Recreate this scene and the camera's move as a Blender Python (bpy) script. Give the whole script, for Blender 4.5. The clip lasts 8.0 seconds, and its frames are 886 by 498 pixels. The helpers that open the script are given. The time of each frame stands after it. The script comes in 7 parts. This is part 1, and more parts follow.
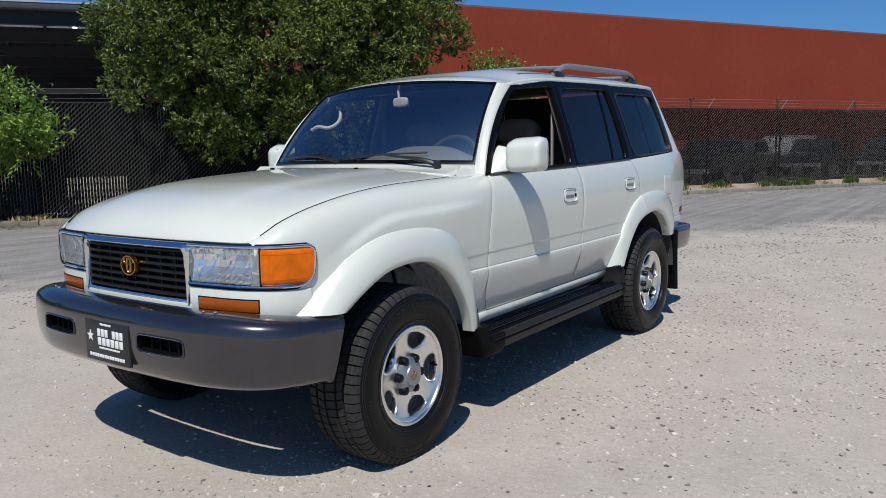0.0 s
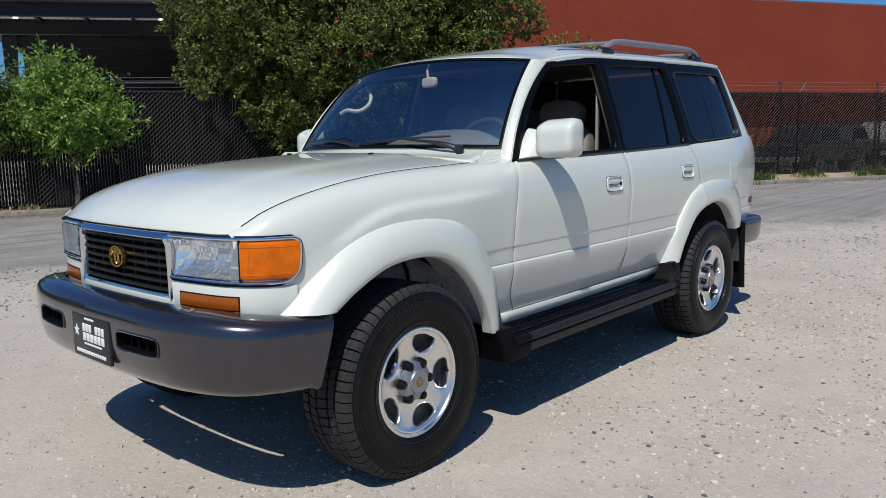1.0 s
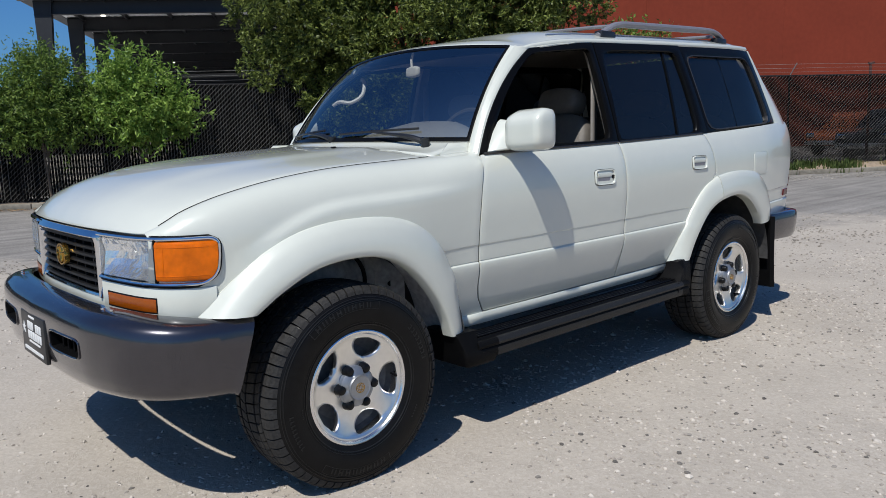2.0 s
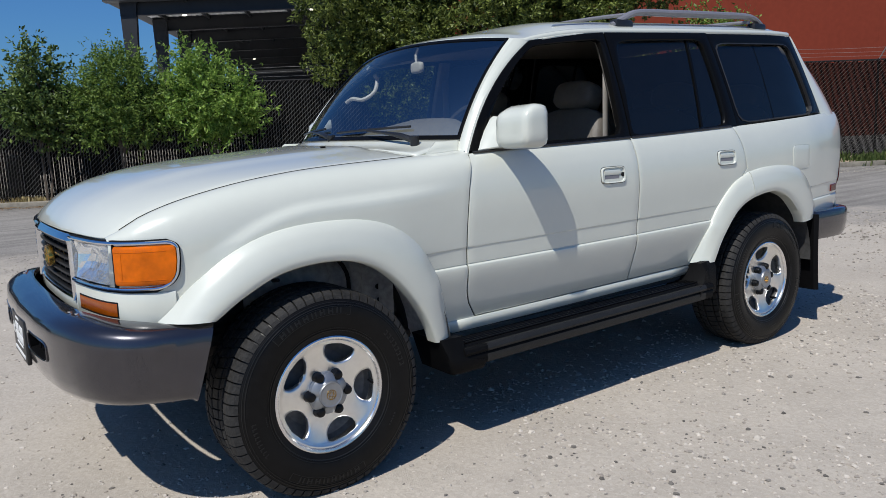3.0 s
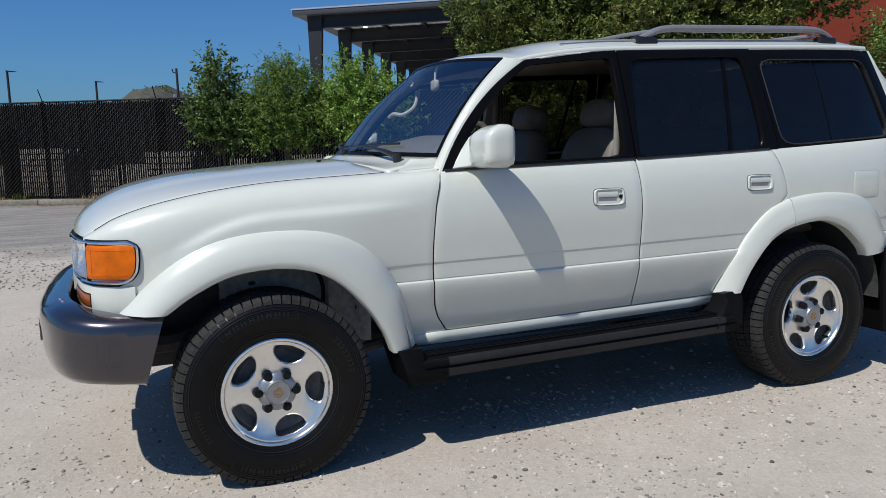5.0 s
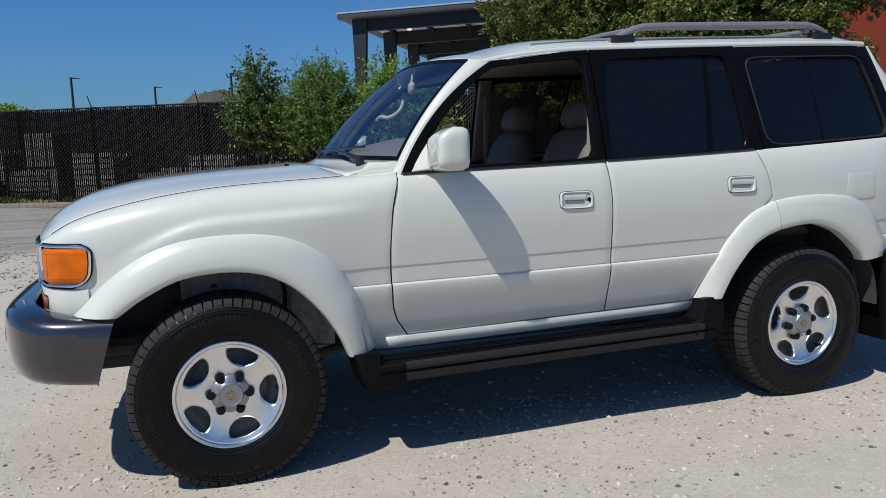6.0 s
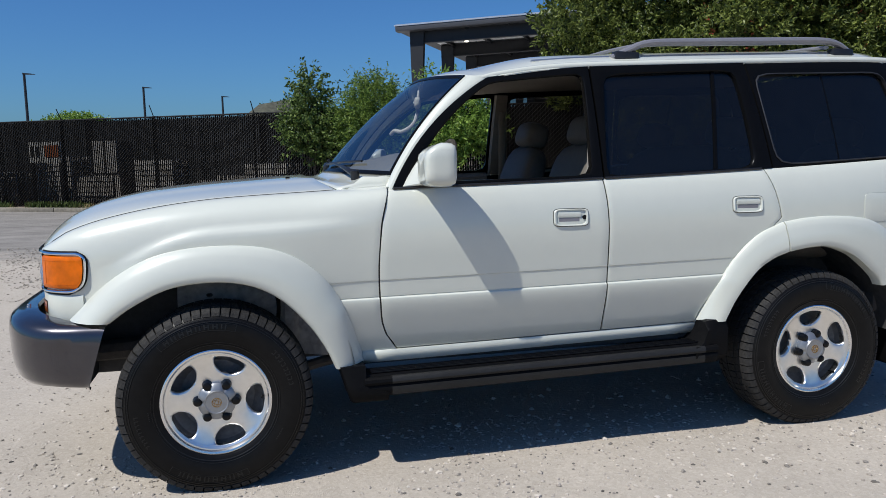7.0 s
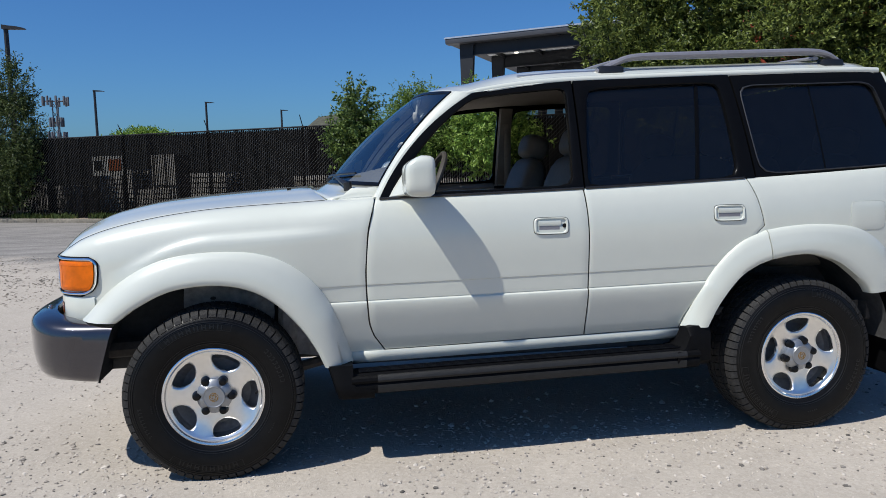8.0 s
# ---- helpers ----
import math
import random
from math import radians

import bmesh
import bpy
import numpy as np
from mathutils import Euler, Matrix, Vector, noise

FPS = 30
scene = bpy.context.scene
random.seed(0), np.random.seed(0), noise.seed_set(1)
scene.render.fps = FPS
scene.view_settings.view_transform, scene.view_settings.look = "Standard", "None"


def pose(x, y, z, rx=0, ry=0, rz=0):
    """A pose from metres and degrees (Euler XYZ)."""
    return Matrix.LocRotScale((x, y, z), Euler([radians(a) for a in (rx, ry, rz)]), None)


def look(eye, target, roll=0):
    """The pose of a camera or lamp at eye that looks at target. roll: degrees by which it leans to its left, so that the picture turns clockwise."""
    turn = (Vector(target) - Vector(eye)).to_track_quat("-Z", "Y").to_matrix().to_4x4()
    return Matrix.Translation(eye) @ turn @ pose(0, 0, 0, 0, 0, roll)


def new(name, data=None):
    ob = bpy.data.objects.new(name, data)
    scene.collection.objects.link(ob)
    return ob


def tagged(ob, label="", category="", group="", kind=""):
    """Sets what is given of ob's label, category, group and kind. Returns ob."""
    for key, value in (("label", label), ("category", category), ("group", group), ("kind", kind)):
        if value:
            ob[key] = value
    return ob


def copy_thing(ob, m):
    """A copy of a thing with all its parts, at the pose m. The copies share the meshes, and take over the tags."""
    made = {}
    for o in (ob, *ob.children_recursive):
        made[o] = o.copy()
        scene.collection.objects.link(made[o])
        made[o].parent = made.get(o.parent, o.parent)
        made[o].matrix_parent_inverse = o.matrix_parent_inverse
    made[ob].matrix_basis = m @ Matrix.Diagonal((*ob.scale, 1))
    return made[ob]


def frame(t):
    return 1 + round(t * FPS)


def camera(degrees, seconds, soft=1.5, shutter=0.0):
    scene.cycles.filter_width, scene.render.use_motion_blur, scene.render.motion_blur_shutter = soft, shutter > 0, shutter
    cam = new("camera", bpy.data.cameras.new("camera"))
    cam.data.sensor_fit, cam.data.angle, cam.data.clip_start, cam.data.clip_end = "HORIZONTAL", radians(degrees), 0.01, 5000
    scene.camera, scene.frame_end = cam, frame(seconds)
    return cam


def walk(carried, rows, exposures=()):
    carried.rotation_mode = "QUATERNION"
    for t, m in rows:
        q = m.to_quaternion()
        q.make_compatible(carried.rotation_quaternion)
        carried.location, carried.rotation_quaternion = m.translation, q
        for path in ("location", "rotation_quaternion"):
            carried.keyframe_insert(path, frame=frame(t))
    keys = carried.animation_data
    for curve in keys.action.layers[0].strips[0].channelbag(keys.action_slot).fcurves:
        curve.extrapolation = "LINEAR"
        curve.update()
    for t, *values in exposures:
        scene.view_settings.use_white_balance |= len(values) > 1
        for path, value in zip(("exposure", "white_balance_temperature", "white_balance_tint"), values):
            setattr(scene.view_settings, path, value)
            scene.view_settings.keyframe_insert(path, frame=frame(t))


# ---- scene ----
cam = camera(60.5, 8.0, soft=0.5)
PATH = [
    (0, (-2.534, -2.917, 1.338), (-0.924, -1.757, 1.086), -1.0),
    (0.5, (-2.295, -2.884, 1.306), (-0.743, -1.65, 1.041), -1.1),
    (1, (-2.09, -2.937, 1.311), (-0.616, -1.614, 1.033), -1.1),
    (1.2, (-1.987, -3.008, 1.316), (-0.542, -1.654, 1.033), -1.1),
    (2.3, (-1.478, -3.214, 1.319), (-0.21, -1.7, 1.003), -1.8),
    (2.5, (-1.411, -3.206, 1.329), (-0.175, -1.668, 1.002), -1.8),
    (3, (-1.213, -3.355, 1.332), (-0.061, -1.751, 1.015), -2.4),
    (3.5, (-1.012, -3.577, 1.353), (0.056, -1.914, 1.042), -2.5),
    (4, (-0.836, -3.611, 1.349), (0.136, -1.89, 1.041), -2.2),
    (4.2, (-0.769, -3.596, 1.343), (0.156, -1.849, 1.039), -1.9),
    (5.5, (-0.284, -3.987, 1.352), (0.382, -2.121, 1.076), -1.4),
    (6, (-0.09, -3.972, 1.346), (0.527, -2.09, 1.07), -1.7),
    (6.5, (0.088, -3.949, 1.352), (0.645, -2.046, 1.089), -1.4),
    (7, (0.197, -4.059, 1.36), (0.667, -2.13, 1.115), -1.0),
    (7.5, (0.344, -4.263, 1.364), (0.728, -2.313, 1.134), -1.2),
    (8, (0.479, -4.308, 1.358), (0.804, -2.346, 1.144), -1.4),
]
walk(cam, [(t, look(eye, target, roll)) for t, eye, target, roll in PATH], exposures=[(0, -0.09), (3.5, -0.10), (6, -0.09), (8, 0.05)])

# ---------- world, sun, exposure ----------
SUN_WAY = Vector((0.62, 0.31, -1.0))
world = bpy.data.worlds.new("sky")
scene.world = world
world.use_nodes = True
wn = world.node_tree
sky = wn.nodes.new("ShaderNodeTexSky")
sky.sky_type = "NISHITA"
sky.sun_disc = False
sky.sun_elevation = math.asin(1.0 / SUN_WAY.length)
sky.sun_rotation = math.atan2(-SUN_WAY.x, -SUN_WAY.y)
sky.air_density, sky.dust_density, sky.ozone_density = 1.0, 0.9, 3.0
back = wn.nodes["Background"]
back.inputs["Strength"].default_value = 0.075
deep = wn.nodes.new("ShaderNodeHueSaturation")
deep.inputs["Saturation"].default_value = 1.06
blue = wn.nodes.new("ShaderNodeVectorMath")
blue.operation = "MULTIPLY"
blue.inputs[1].default_value = (0.455, 0.845, 1.31)
wn.links.new(sky.outputs["Color"], deep.inputs["Color"])
wn.links.new(deep.outputs["Color"], blue.inputs[0])
wn.links.new(blue.outputs[0], back.inputs["Color"])
sun_data = bpy.data.lights.new("sun", "SUN")
sun_data.energy, sun_data.angle, sun_data.color = 4.78, radians(0.53), (1.0, 0.975, 0.925)
sun = new("sun", sun_data)
sun.matrix_world = look((-5, -4.7, 10), Vector((-5, -4.7, 10)) + SUN_WAY)
scene.view_settings.exposure = 0.0


# ---------- materials ----------
def mat(name, color, rough=0.5, metal=0.0, vary=0.0, scale=8.0, bump=0.0, bump_scale=60.0, coat=0.0, spec=0.5, per_object=0.0):
    """A surface with colour variation at two scales and a fine relief."""
    m = bpy.data.materials.new(name)
    m.use_nodes = True
    nt = m.node_tree
    b = nt.nodes["Principled BSDF"]
    b.inputs["Roughness"].default_value, b.inputs["Metallic"].default_value = rough, metal
    b.inputs["Coat Weight"].default_value, b.inputs["Coat Roughness"].default_value = coat, 0.04
    b.inputs["Specular IOR Level"].default_value = spec
    b.inputs["Base Color"].default_value = (*color, 1)
    tc = nt.nodes.new("ShaderNodeTexCoord")
    if vary or per_object:
        big, small = nt.nodes.new("ShaderNodeTexNoise"), nt.nodes.new("ShaderNodeTexNoise")
        big.inputs["Scale"].default_value, small.inputs["Scale"].default_value = scale * 0.3, scale * 5
        big.inputs["Detail"].default_value, small.inputs["Detail"].default_value = 4, 5
        add = nt.nodes.new("ShaderNodeMath")
        add.operation = "ADD"
        ramp = nt.nodes.new("ShaderNodeMapRange")
        ramp.inputs["From Min"].default_value, ramp.inputs["From Max"].default_value = 0.7, 1.3
        ramp.inputs["To Min"].default_value, ramp.inputs["To Max"].default_value = 1 - vary, 1 + vary
        mul = nt.nodes.new("ShaderNodeVectorMath")
        mul.operation = "SCALE"
        mul.inputs[0].default_value = color
        for n in (big, small):
            nt.links.new(tc.outputs["Object"], n.inputs["Vector"])
        nt.links.new(big.outputs["Fac"], add.inputs[0])
        nt.links.new(small.outputs["Fac"], add.inputs[1])
        nt.links.new(add.outputs[0], ramp.inputs["Value"])
        last = ramp.outputs[0]
        if per_object:
            info, mr, mm = nt.nodes.new("ShaderNodeObjectInfo"), nt.nodes.new("ShaderNodeMapRange"), nt.nodes.new("ShaderNodeMath")
            mr.inputs["To Min"].default_value, mr.inputs["To Max"].default_value = 1 - per_object, 1 + per_object
            mm.operation = "MULTIPLY"
            nt.links.new(info.outputs["Random"], mr.inputs["Value"])
            nt.links.new(mr.outputs[0], mm.inputs[0])
            nt.links.new(last, mm.inputs[1])
            last = mm.outputs[0]
        nt.links.new(last, mul.inputs["Scale"])
        nt.links.new(mul.outputs[0], b.inputs["Base Color"])
    if bump:
        n, bp = nt.nodes.new("ShaderNodeTexNoise"), nt.nodes.new("ShaderNodeBump")
        n.inputs["Scale"].default_value, n.inputs["Detail"].default_value = bump_scale, 6
        bp.inputs["Strength"].default_value, bp.inputs["Distance"].default_value = bump, 0.01
        nt.links.new(tc.outputs["Object"], n.inputs["Vector"])
        nt.links.new(n.outputs["Fac"], bp.inputs["Height"])
        nt.links.new(bp.outputs[0], b.inputs["Normal"])
    return m


def glass(name, tint, rough=0.0, ior=1.5, haze=0.0):
    """Thin pane: tinted see-through with a Fresnel gloss; haze is what a fluted lens scatters."""
    m = bpy.data.materials.new(name)
    m.use_nodes = True
    nt = m.node_tree
    nt.nodes.remove(nt.nodes["Principled BSDF"])
    tr, gl, fr, mix = (nt.nodes.new("ShaderNode" + k) for k in ("BsdfTransparent", "BsdfGlossy", "Fresnel", "MixShader"))
    tr.inputs["Color"].default_value = (*tint, 1)
    gl.inputs["Roughness"].default_value = rough
    fr.inputs["IOR"].default_value = ior
    nt.links.new(fr.outputs[0], mix.inputs[0])
    nt.links.new(tr.outputs[0], mix.inputs[1])
    nt.links.new(gl.outputs[0], mix.inputs[2])
    last = mix
    if haze:
        di, last = nt.nodes.new("ShaderNodeBsdfDiffuse"), nt.nodes.new("ShaderNodeMixShader")
        di.inputs["Color"].default_value = (0.85, 0.88, 0.9, 1)
        last.inputs[0].default_value = haze
        nt.links.new(mix.outputs[0], last.inputs[1])
        nt.links.new(di.outputs[0], last.inputs[2])
    nt.links.new(last.outputs[0], nt.nodes["Material Output"].inputs["Surface"])
    return m


PAINT = mat("white_paint", (0.592, 0.606, 0.535), 0.30, vary=0.015, scale=3, coat=1.0)
BLACK_TRIM = mat("black_trim", (0.012, 0.012, 0.013), 0.35, vary=0.15, scale=6)
BLACK_GLOSS = mat("black_gloss_frame", (0.004, 0.004, 0.0042), 0.22, vary=0.1, scale=6, spec=0.10)
BLACK_PLASTIC = mat("black_plastic", (0.0042, 0.0042, 0.0046), 0.5, vary=0.25, scale=10, bump=0.15, bump_scale=400, spec=0.08)
STEP_EDGE = mat("step_edge_grey", (0.014, 0.0138, 0.0135), 0.48, vary=0.25, scale=10, bump=0.2, bump_scale=300, spec=0.3)
UNDER = mat("underbody", (0.055, 0.048, 0.042), 0.8, vary=0.4, scale=6, bump=0.4, bump_scale=40)
LINER = mat("wheel_liner", (0.050, 0.049, 0.048), 0.75, vary=0.35, scale=6, bump=0.4, bump_scale=30)
GRILLE_BLACK = mat("grille_black", (0.008, 0.008, 0.0083), 0.42, vary=0.2, scale=10, spec=0.3)
BUMPER = mat("grey_bumper", (0.066, 0.063, 0.072), 0.24, metal=0.85, vary=0.08, scale=4, coat=1.0, spec=0.3)
# grey inner wing, raised far above the liner to put sunlight into its colour
INNER_WING_LIT = mat("inner_wing_grey", (0.64, 0.625, 0.60), 0.6, vary=0.3, scale=8, bump=0.5, bump_scale=20)
INNER_PANEL = mat("inner_panel_grey", (0.36, 0.355, 0.345), 0.7, vary=0.4, scale=7, bump=0.3, bump_scale=25)
CHROME = mat("chrome", (0.75, 0.76, 0.78), 0.06, metal=1.0)
GOLD = mat("gold", (0.50, 0.30, 0.065), 0.22, metal=1.0)
RUBBER = mat("tyre_rubber", (0.0062, 0.0060, 0.0060), 0.36, vary=0.3, scale=8, bump=0.10, bump_scale=200, spec=0.16)
TREAD = mat("tread_rubber", (0.029, 0.028, 0.027), 0.7, vary=0.35, scale=12, bump=0.3, bump_scale=120, spec=0.2)
RAISED = mat("raised_rubber", (0.012, 0.012, 0.012), 0.32, vary=0.3, scale=12, spec=0.32)
ALLOY = mat("alloy", (0.84, 0.835, 0.81), 0.32, metal=1.0, vary=0.05, scale=8)
ALLOY_CUT = mat("machined_alloy", (0.82, 0.82, 0.82), 0.24, metal=1.0)
ALLOY_DARK = mat("alloy_inside", (0.15, 0.15, 0.152), 0.6, metal=0.3, vary=0.3, scale=10)
CAP = mat("hub_cap_grey", (0.30, 0.31, 0.325), 0.40, metal=0.75, vary=0.08, scale=10)
NUT = mat("lug_nut_dark", (0.004, 0.004, 0.0045), 0.3, spec=0.25)
AMBER = mat("amber_lens", (0.60, 0.118, 0.0003), 0.16, vary=0.30, scale=5, coat=0.2, spec=0.2)
AMBER_DARK = mat("amber_turn_lens", (0.28, 0.062, 0.004), 0.2, vary=0.12, scale=20, coat=0.2, spec=0.3)
WINDOW_TRIM = mat("window_trim_grey", (0.028, 0.028, 0.030), 0.4, metal=0.2, vary=0.1, scale=10)
GASKET = mat("black_gasket", (0.006, 0.006, 0.006), 0.7, spec=0.15)
RED_LENS = mat("red_lens", (0.10, 0.010, 0.010), 0.25, vary=0.1, scale=20, coat=0.1, spec=0.2)
REFLECTOR = mat("lamp_reflector", (0.97, 0.97, 0.96), 0.12, metal=1.0)
LENS = glass("clear_lens", (0.94, 0.95, 0.95), 0.02, 1.5, 0.15)
SCREEN = glass("windscreen_glass", (0.58, 0.64, 0.68), 0.0, 3.9)
TINTED = glass("tinted_glass", (0.27, 0.245, 0.225), 0.0, 1.56, 0.004)
LEATHER = mat("beige_leather", (0.125, 0.112, 0.096), 0.55, vary=0.12, scale=8, bump=0.2, bump_scale=150)
TRIM_BEIGE = mat("beige_trim", (0.23, 0.205, 0.175), 0.6, vary=0.1, scale=8, bump=0.15, bump_scale=250)
DASH = mat("dashboard_beige", (0.22, 0.21, 0.185), 0.6, vary=0.1, scale=8, bump=0.2, bump_scale=250)
WHEEL_GRIP = mat("steering_wheel_leather", (0.05, 0.047, 0.043), 0.5, vary=0.1, scale=10)
HEADLINER = mat("headliner", (0.34, 0.31, 0.27), 0.9, vary=0.08, scale=10)
CARPET = mat("carpet", (0.08, 0.07, 0.06), 0.95, vary=0.3, scale=20)
PLATE = mat("plate_black", (0.015, 0.015, 0.016), 0.4)
INK = mat("plate_ink", (0.7, 0.7, 0.68), 0.5)
PALE_TRIM = mat("pale_plastic", (0.74, 0.71, 0.65), 0.5, vary=0.06, scale=8)
RACK = mat("roof_rail_grey", (0.23, 0.225, 0.245), 0.38, metal=0.3, vary=0.08, scale=8)
SILVER = mat("rail_silver", (0.6, 0.6, 0.6), 0.3, metal=0.9)


# ---------- geometry kit ----------
def spline(*pts):
    """A smooth function through (x, y) points that never overshoots."""
    xs, ys = np.array([p[0] for p in pts], float), np.array([p[1] for p in pts], float)
    d = np.diff(ys) / np.diff(xs)
    m = np.zeros(len(xs))
    m[0], m[-1] = d[0], d[-1]
    for i in range(1, len(xs) - 1):
        m[i] = 0 if d[i - 1] * d[i] <= 0 else 2 * d[i - 1] * d[i] / (d[i - 1] + d[i])

    def f(x):
        x = min(max(x, xs[0]), xs[-1])
        i = int(min(max(np.searchsorted(xs, x) - 1, 0), len(xs) - 2))
        h = xs[i + 1] - xs[i]
        t = (x - xs[i]) / h
        return float((2 * t**3 - 3 * t**2 + 1) * ys[i] + (t**3 - 2 * t**2 + t) * h * m[i] + (3 * t**2 - 2 * t**3) * ys[i + 1] + (t**3 - t**2) * h * m[i + 1])

    return f


def rounded(pts, n):
    """n points evenly along a Catmull-Rom curve through pts."""
    p = [Vector(v) for v in pts]
    p = [2 * p[0] - p[1], *p, 2 * p[-1] - p[-2]]
    out = []
    for i in range(1, len(p) - 2):
        a, b, c, d = p[i - 1 : i + 3]
        for k in range(24):
            t = k / 24
            out.append(0.5 * (2 * b + (c - a) * t + (2 * a - 5 * b + 4 * c - d) * t * t + (3 * b - a - 3 * c + d) * t**3))
    out.append(p[-2])
    far = [0.0]
    for a, b in zip(out, out[1:]):
        far.append(far[-1] + (b - a).length)
    res, j = [], 0
    for k in range(n):
        want = far[-1] * k / (n - 1)
        while j < len(far) - 2 and far[j + 1] < want:
            j += 1
        h = far[j + 1] - far[j]
        res.append(out[j].lerp(out[j + 1], (want - far[j]) / h if h else 0))
    return res


def patch(bm, rows, closed=False, flip=False, skip=None):
    """Quads over rows of points. Faces without area are left out."""
    vs = [[bm.verts.new(p) for p in row] for row in rows]
    n = len(rows[0])
    for i in range(len(rows) - 1):
        for j in range(n if closed else n - 1):
            if skip and skip(i, j):
                continue
            q = [vs[i][j], vs[i][(j + 1) % n], vs[i + 1][(j + 1) % n], vs[i + 1][j]]
            keep = []
            for v in q:
                if all((v.co - k.co).length > 1e-5 for k in keep):
                    keep.append(v)
            if len(keep) > 2:
                bm.faces.new(keep[::-1] if flip else keep)
    return vs


def tube(bm, path, radius, sides=8, caps=True, squash=None):
    """A round bar along a path. radius: one number, or one for each point."""
    path = [Vector(p) for p in path]
    rows, last = [], None
    for i, p in enumerate(path):
        way = (path[min(i + 1, len(path) - 1)] - path[max(i - 1, 0)]).normalized()
        side = way.cross(Vector((0, 0, 1)) if abs(way.z) < 0.9 else Vector((0, 1, 0))).normalized()
        if last is not None and squash is None:
            side = (last - way * last.dot(way)).normalized()
        last = side
        up = side.cross(way)
        r = radius[i] if isinstance(radius, (list, tuple)) else radius
        a, b = squash or (1, 1)
        rows.append([p + side * (r * a * math.cos(k * math.tau / sides)) + up * (r * b * math.sin(k * math.tau / sides)) for k in range(sides)])
    vs = patch(bm, rows, closed=True)
    if caps:
        bm.faces.new(vs[0][::-1])
        bm.faces.new(vs[-1])


def box(bm, lo, hi, bevel=0.0, seg=2, turn=None):
    lo, hi = Vector(lo), Vector(hi)
    made = bmesh.ops.create_cube(bm, size=1.0)
    vs = made["verts"]
    for v in vs:
        v.co = Vector([(lo[k] + hi[k]) / 2 + v.co[k] * (hi[k] - lo[k]) for k in range(3)])
    if turn:
        bmesh.ops.transform(bm, matrix=turn, verts=vs)
    if bevel:
        es = list({e for v in vs for e in v.link_edges})
        bmesh.ops.bevel(bm, geom=es, offset=bevel, segments=seg, affect="EDGES", profile=0.5)


def lathe(bm, profile, sides=48, axis_y=0.0, closed=False):
    """Turns (radius, y) points about the y axis."""
    rows = []
    for k in range(sides):
        a = k * math.tau / sides
        rows.append([(r * math.cos(a), y + axis_y, r * math.sin(a)) for r, y in profile])
    rows.append(rows[0])
    patch(bm, rows, closed=closed)
    bmesh.ops.remove_doubles(bm, verts=bm.verts, dist=1e-6)


def mesh_of(name, bm, material, smooth=35, recalc=True):
    bmesh.ops.remove_doubles(bm, verts=bm.verts, dist=2e-5)
    if recalc:
        bmesh.ops.recalc_face_normals(bm, faces=bm.faces)
    me = bpy.data.meshes.new(name)
    bm.to_mesh(me)
    bm.free()
    if smooth:
        me.polygons.foreach_set("use_smooth", [True] * len(me.polygons))
        me.set_sharp_from_angle(angle=radians(smooth))
    me.materials.append(material)
    return me


def part(name, bm, material, parent=None, label="", smooth=35, thick=0.0, bevel=0.0, at=None, offset=-1.0):
    """Links a bmesh as one mesh object under a thing or a part."""
    ob = new(name, mesh_of(name, bm, material, smooth))
    if parent:
        ob.parent = parent
    if at:
        ob.matrix_basis = at
    if thick:
        so = ob.modifiers.new("thickness", "SOLIDIFY")
        so.thickness, so.offset = thick, offset
    if bevel:
        be = ob.modifiers.new("edge", "BEVEL")
        be.width, be.segments, be.limit_method, be.angle_limit = bevel, 2, "ANGLE", radians(50)
    if label:
        tagged(ob, label)
    return ob


def bmnew():
    return bmesh.new()


def lerp(a, b, t):
    return a + (b - a) * t

# ---------- the car: front axle at x = 0, driver's side at negative y ----------
car = tagged(new("suv"), "white boxy five-door off-road car, grey bumpers, driver's window open", "car")
WHEELBASE, HUB_Z, TYRE_R = 2.85, 0.375, 0.392
belt = spline((-0.7, 1.14), (0.72, 1.198), (1.7, 1.230), (2.556, 1.266), (3.63, 1.325), (4.0, 1.345))
half_width = spline((-0.645, 0.66), (-0.61, 0.735), (-0.555, 0.785), (-0.5, 0.81), (-0.46, 0.824), (-0.3, 0.848), (0.0, 0.868), (0.35, 0.884), (0.7, 0.895), (1.2, 0.906), (2.4, 0.909), (3.0, 0.909), (3.3, 0.90), (3.6, 0.868), (3.8, 0.826), (3.92, 0.785), (3.985, 0.70))
tuck = spline((0.40, 0.124), (0.46, 0.102), (0.52, 0.0808), (0.58, 0.0602), (0.62, 0.0470), (0.66, 0.0336), (0.70, 0.0214), (0.72, 0.0168), (0.735, 0.0144), (0.745, 0.0138), (0.7505, 0.0146), (0.7560, 0.0202), (0.7580, 0.0230), (0.7605, 0.0200), (0.80, 0.0168), (0.8300, 0.0146), (0.8330, 0.0121), (0.86, 0.0098), (0.90, 0.0062), (0.95, 0.0022), (1.00, 0.0), (1.04, 0.0012), (1.08, 0.0045), (1.12, 0.0105), (1.17, 0.025), (1.20, 0.038), (1.22, 0.052))
ROWS_Z = [0.46, 0.49, 0.52, 0.58, 0.61, 0.64, 0.67, 0.70, 0.72, 0.735, 0.745, 0.7495, 0.7505, 0.7560, 0.7570, 0.7580, 0.7605, 0.7620, 0.775, 0.80, 0.826, 0.8294, 0.8300, 0.8330, 0.8338, 0.842, 0.86, 0.90, 0.95, 1.0, 1.04, 1.08, 1.12, 1.145, 1.17, 1.185, 1.20, 1.21, 1.22]


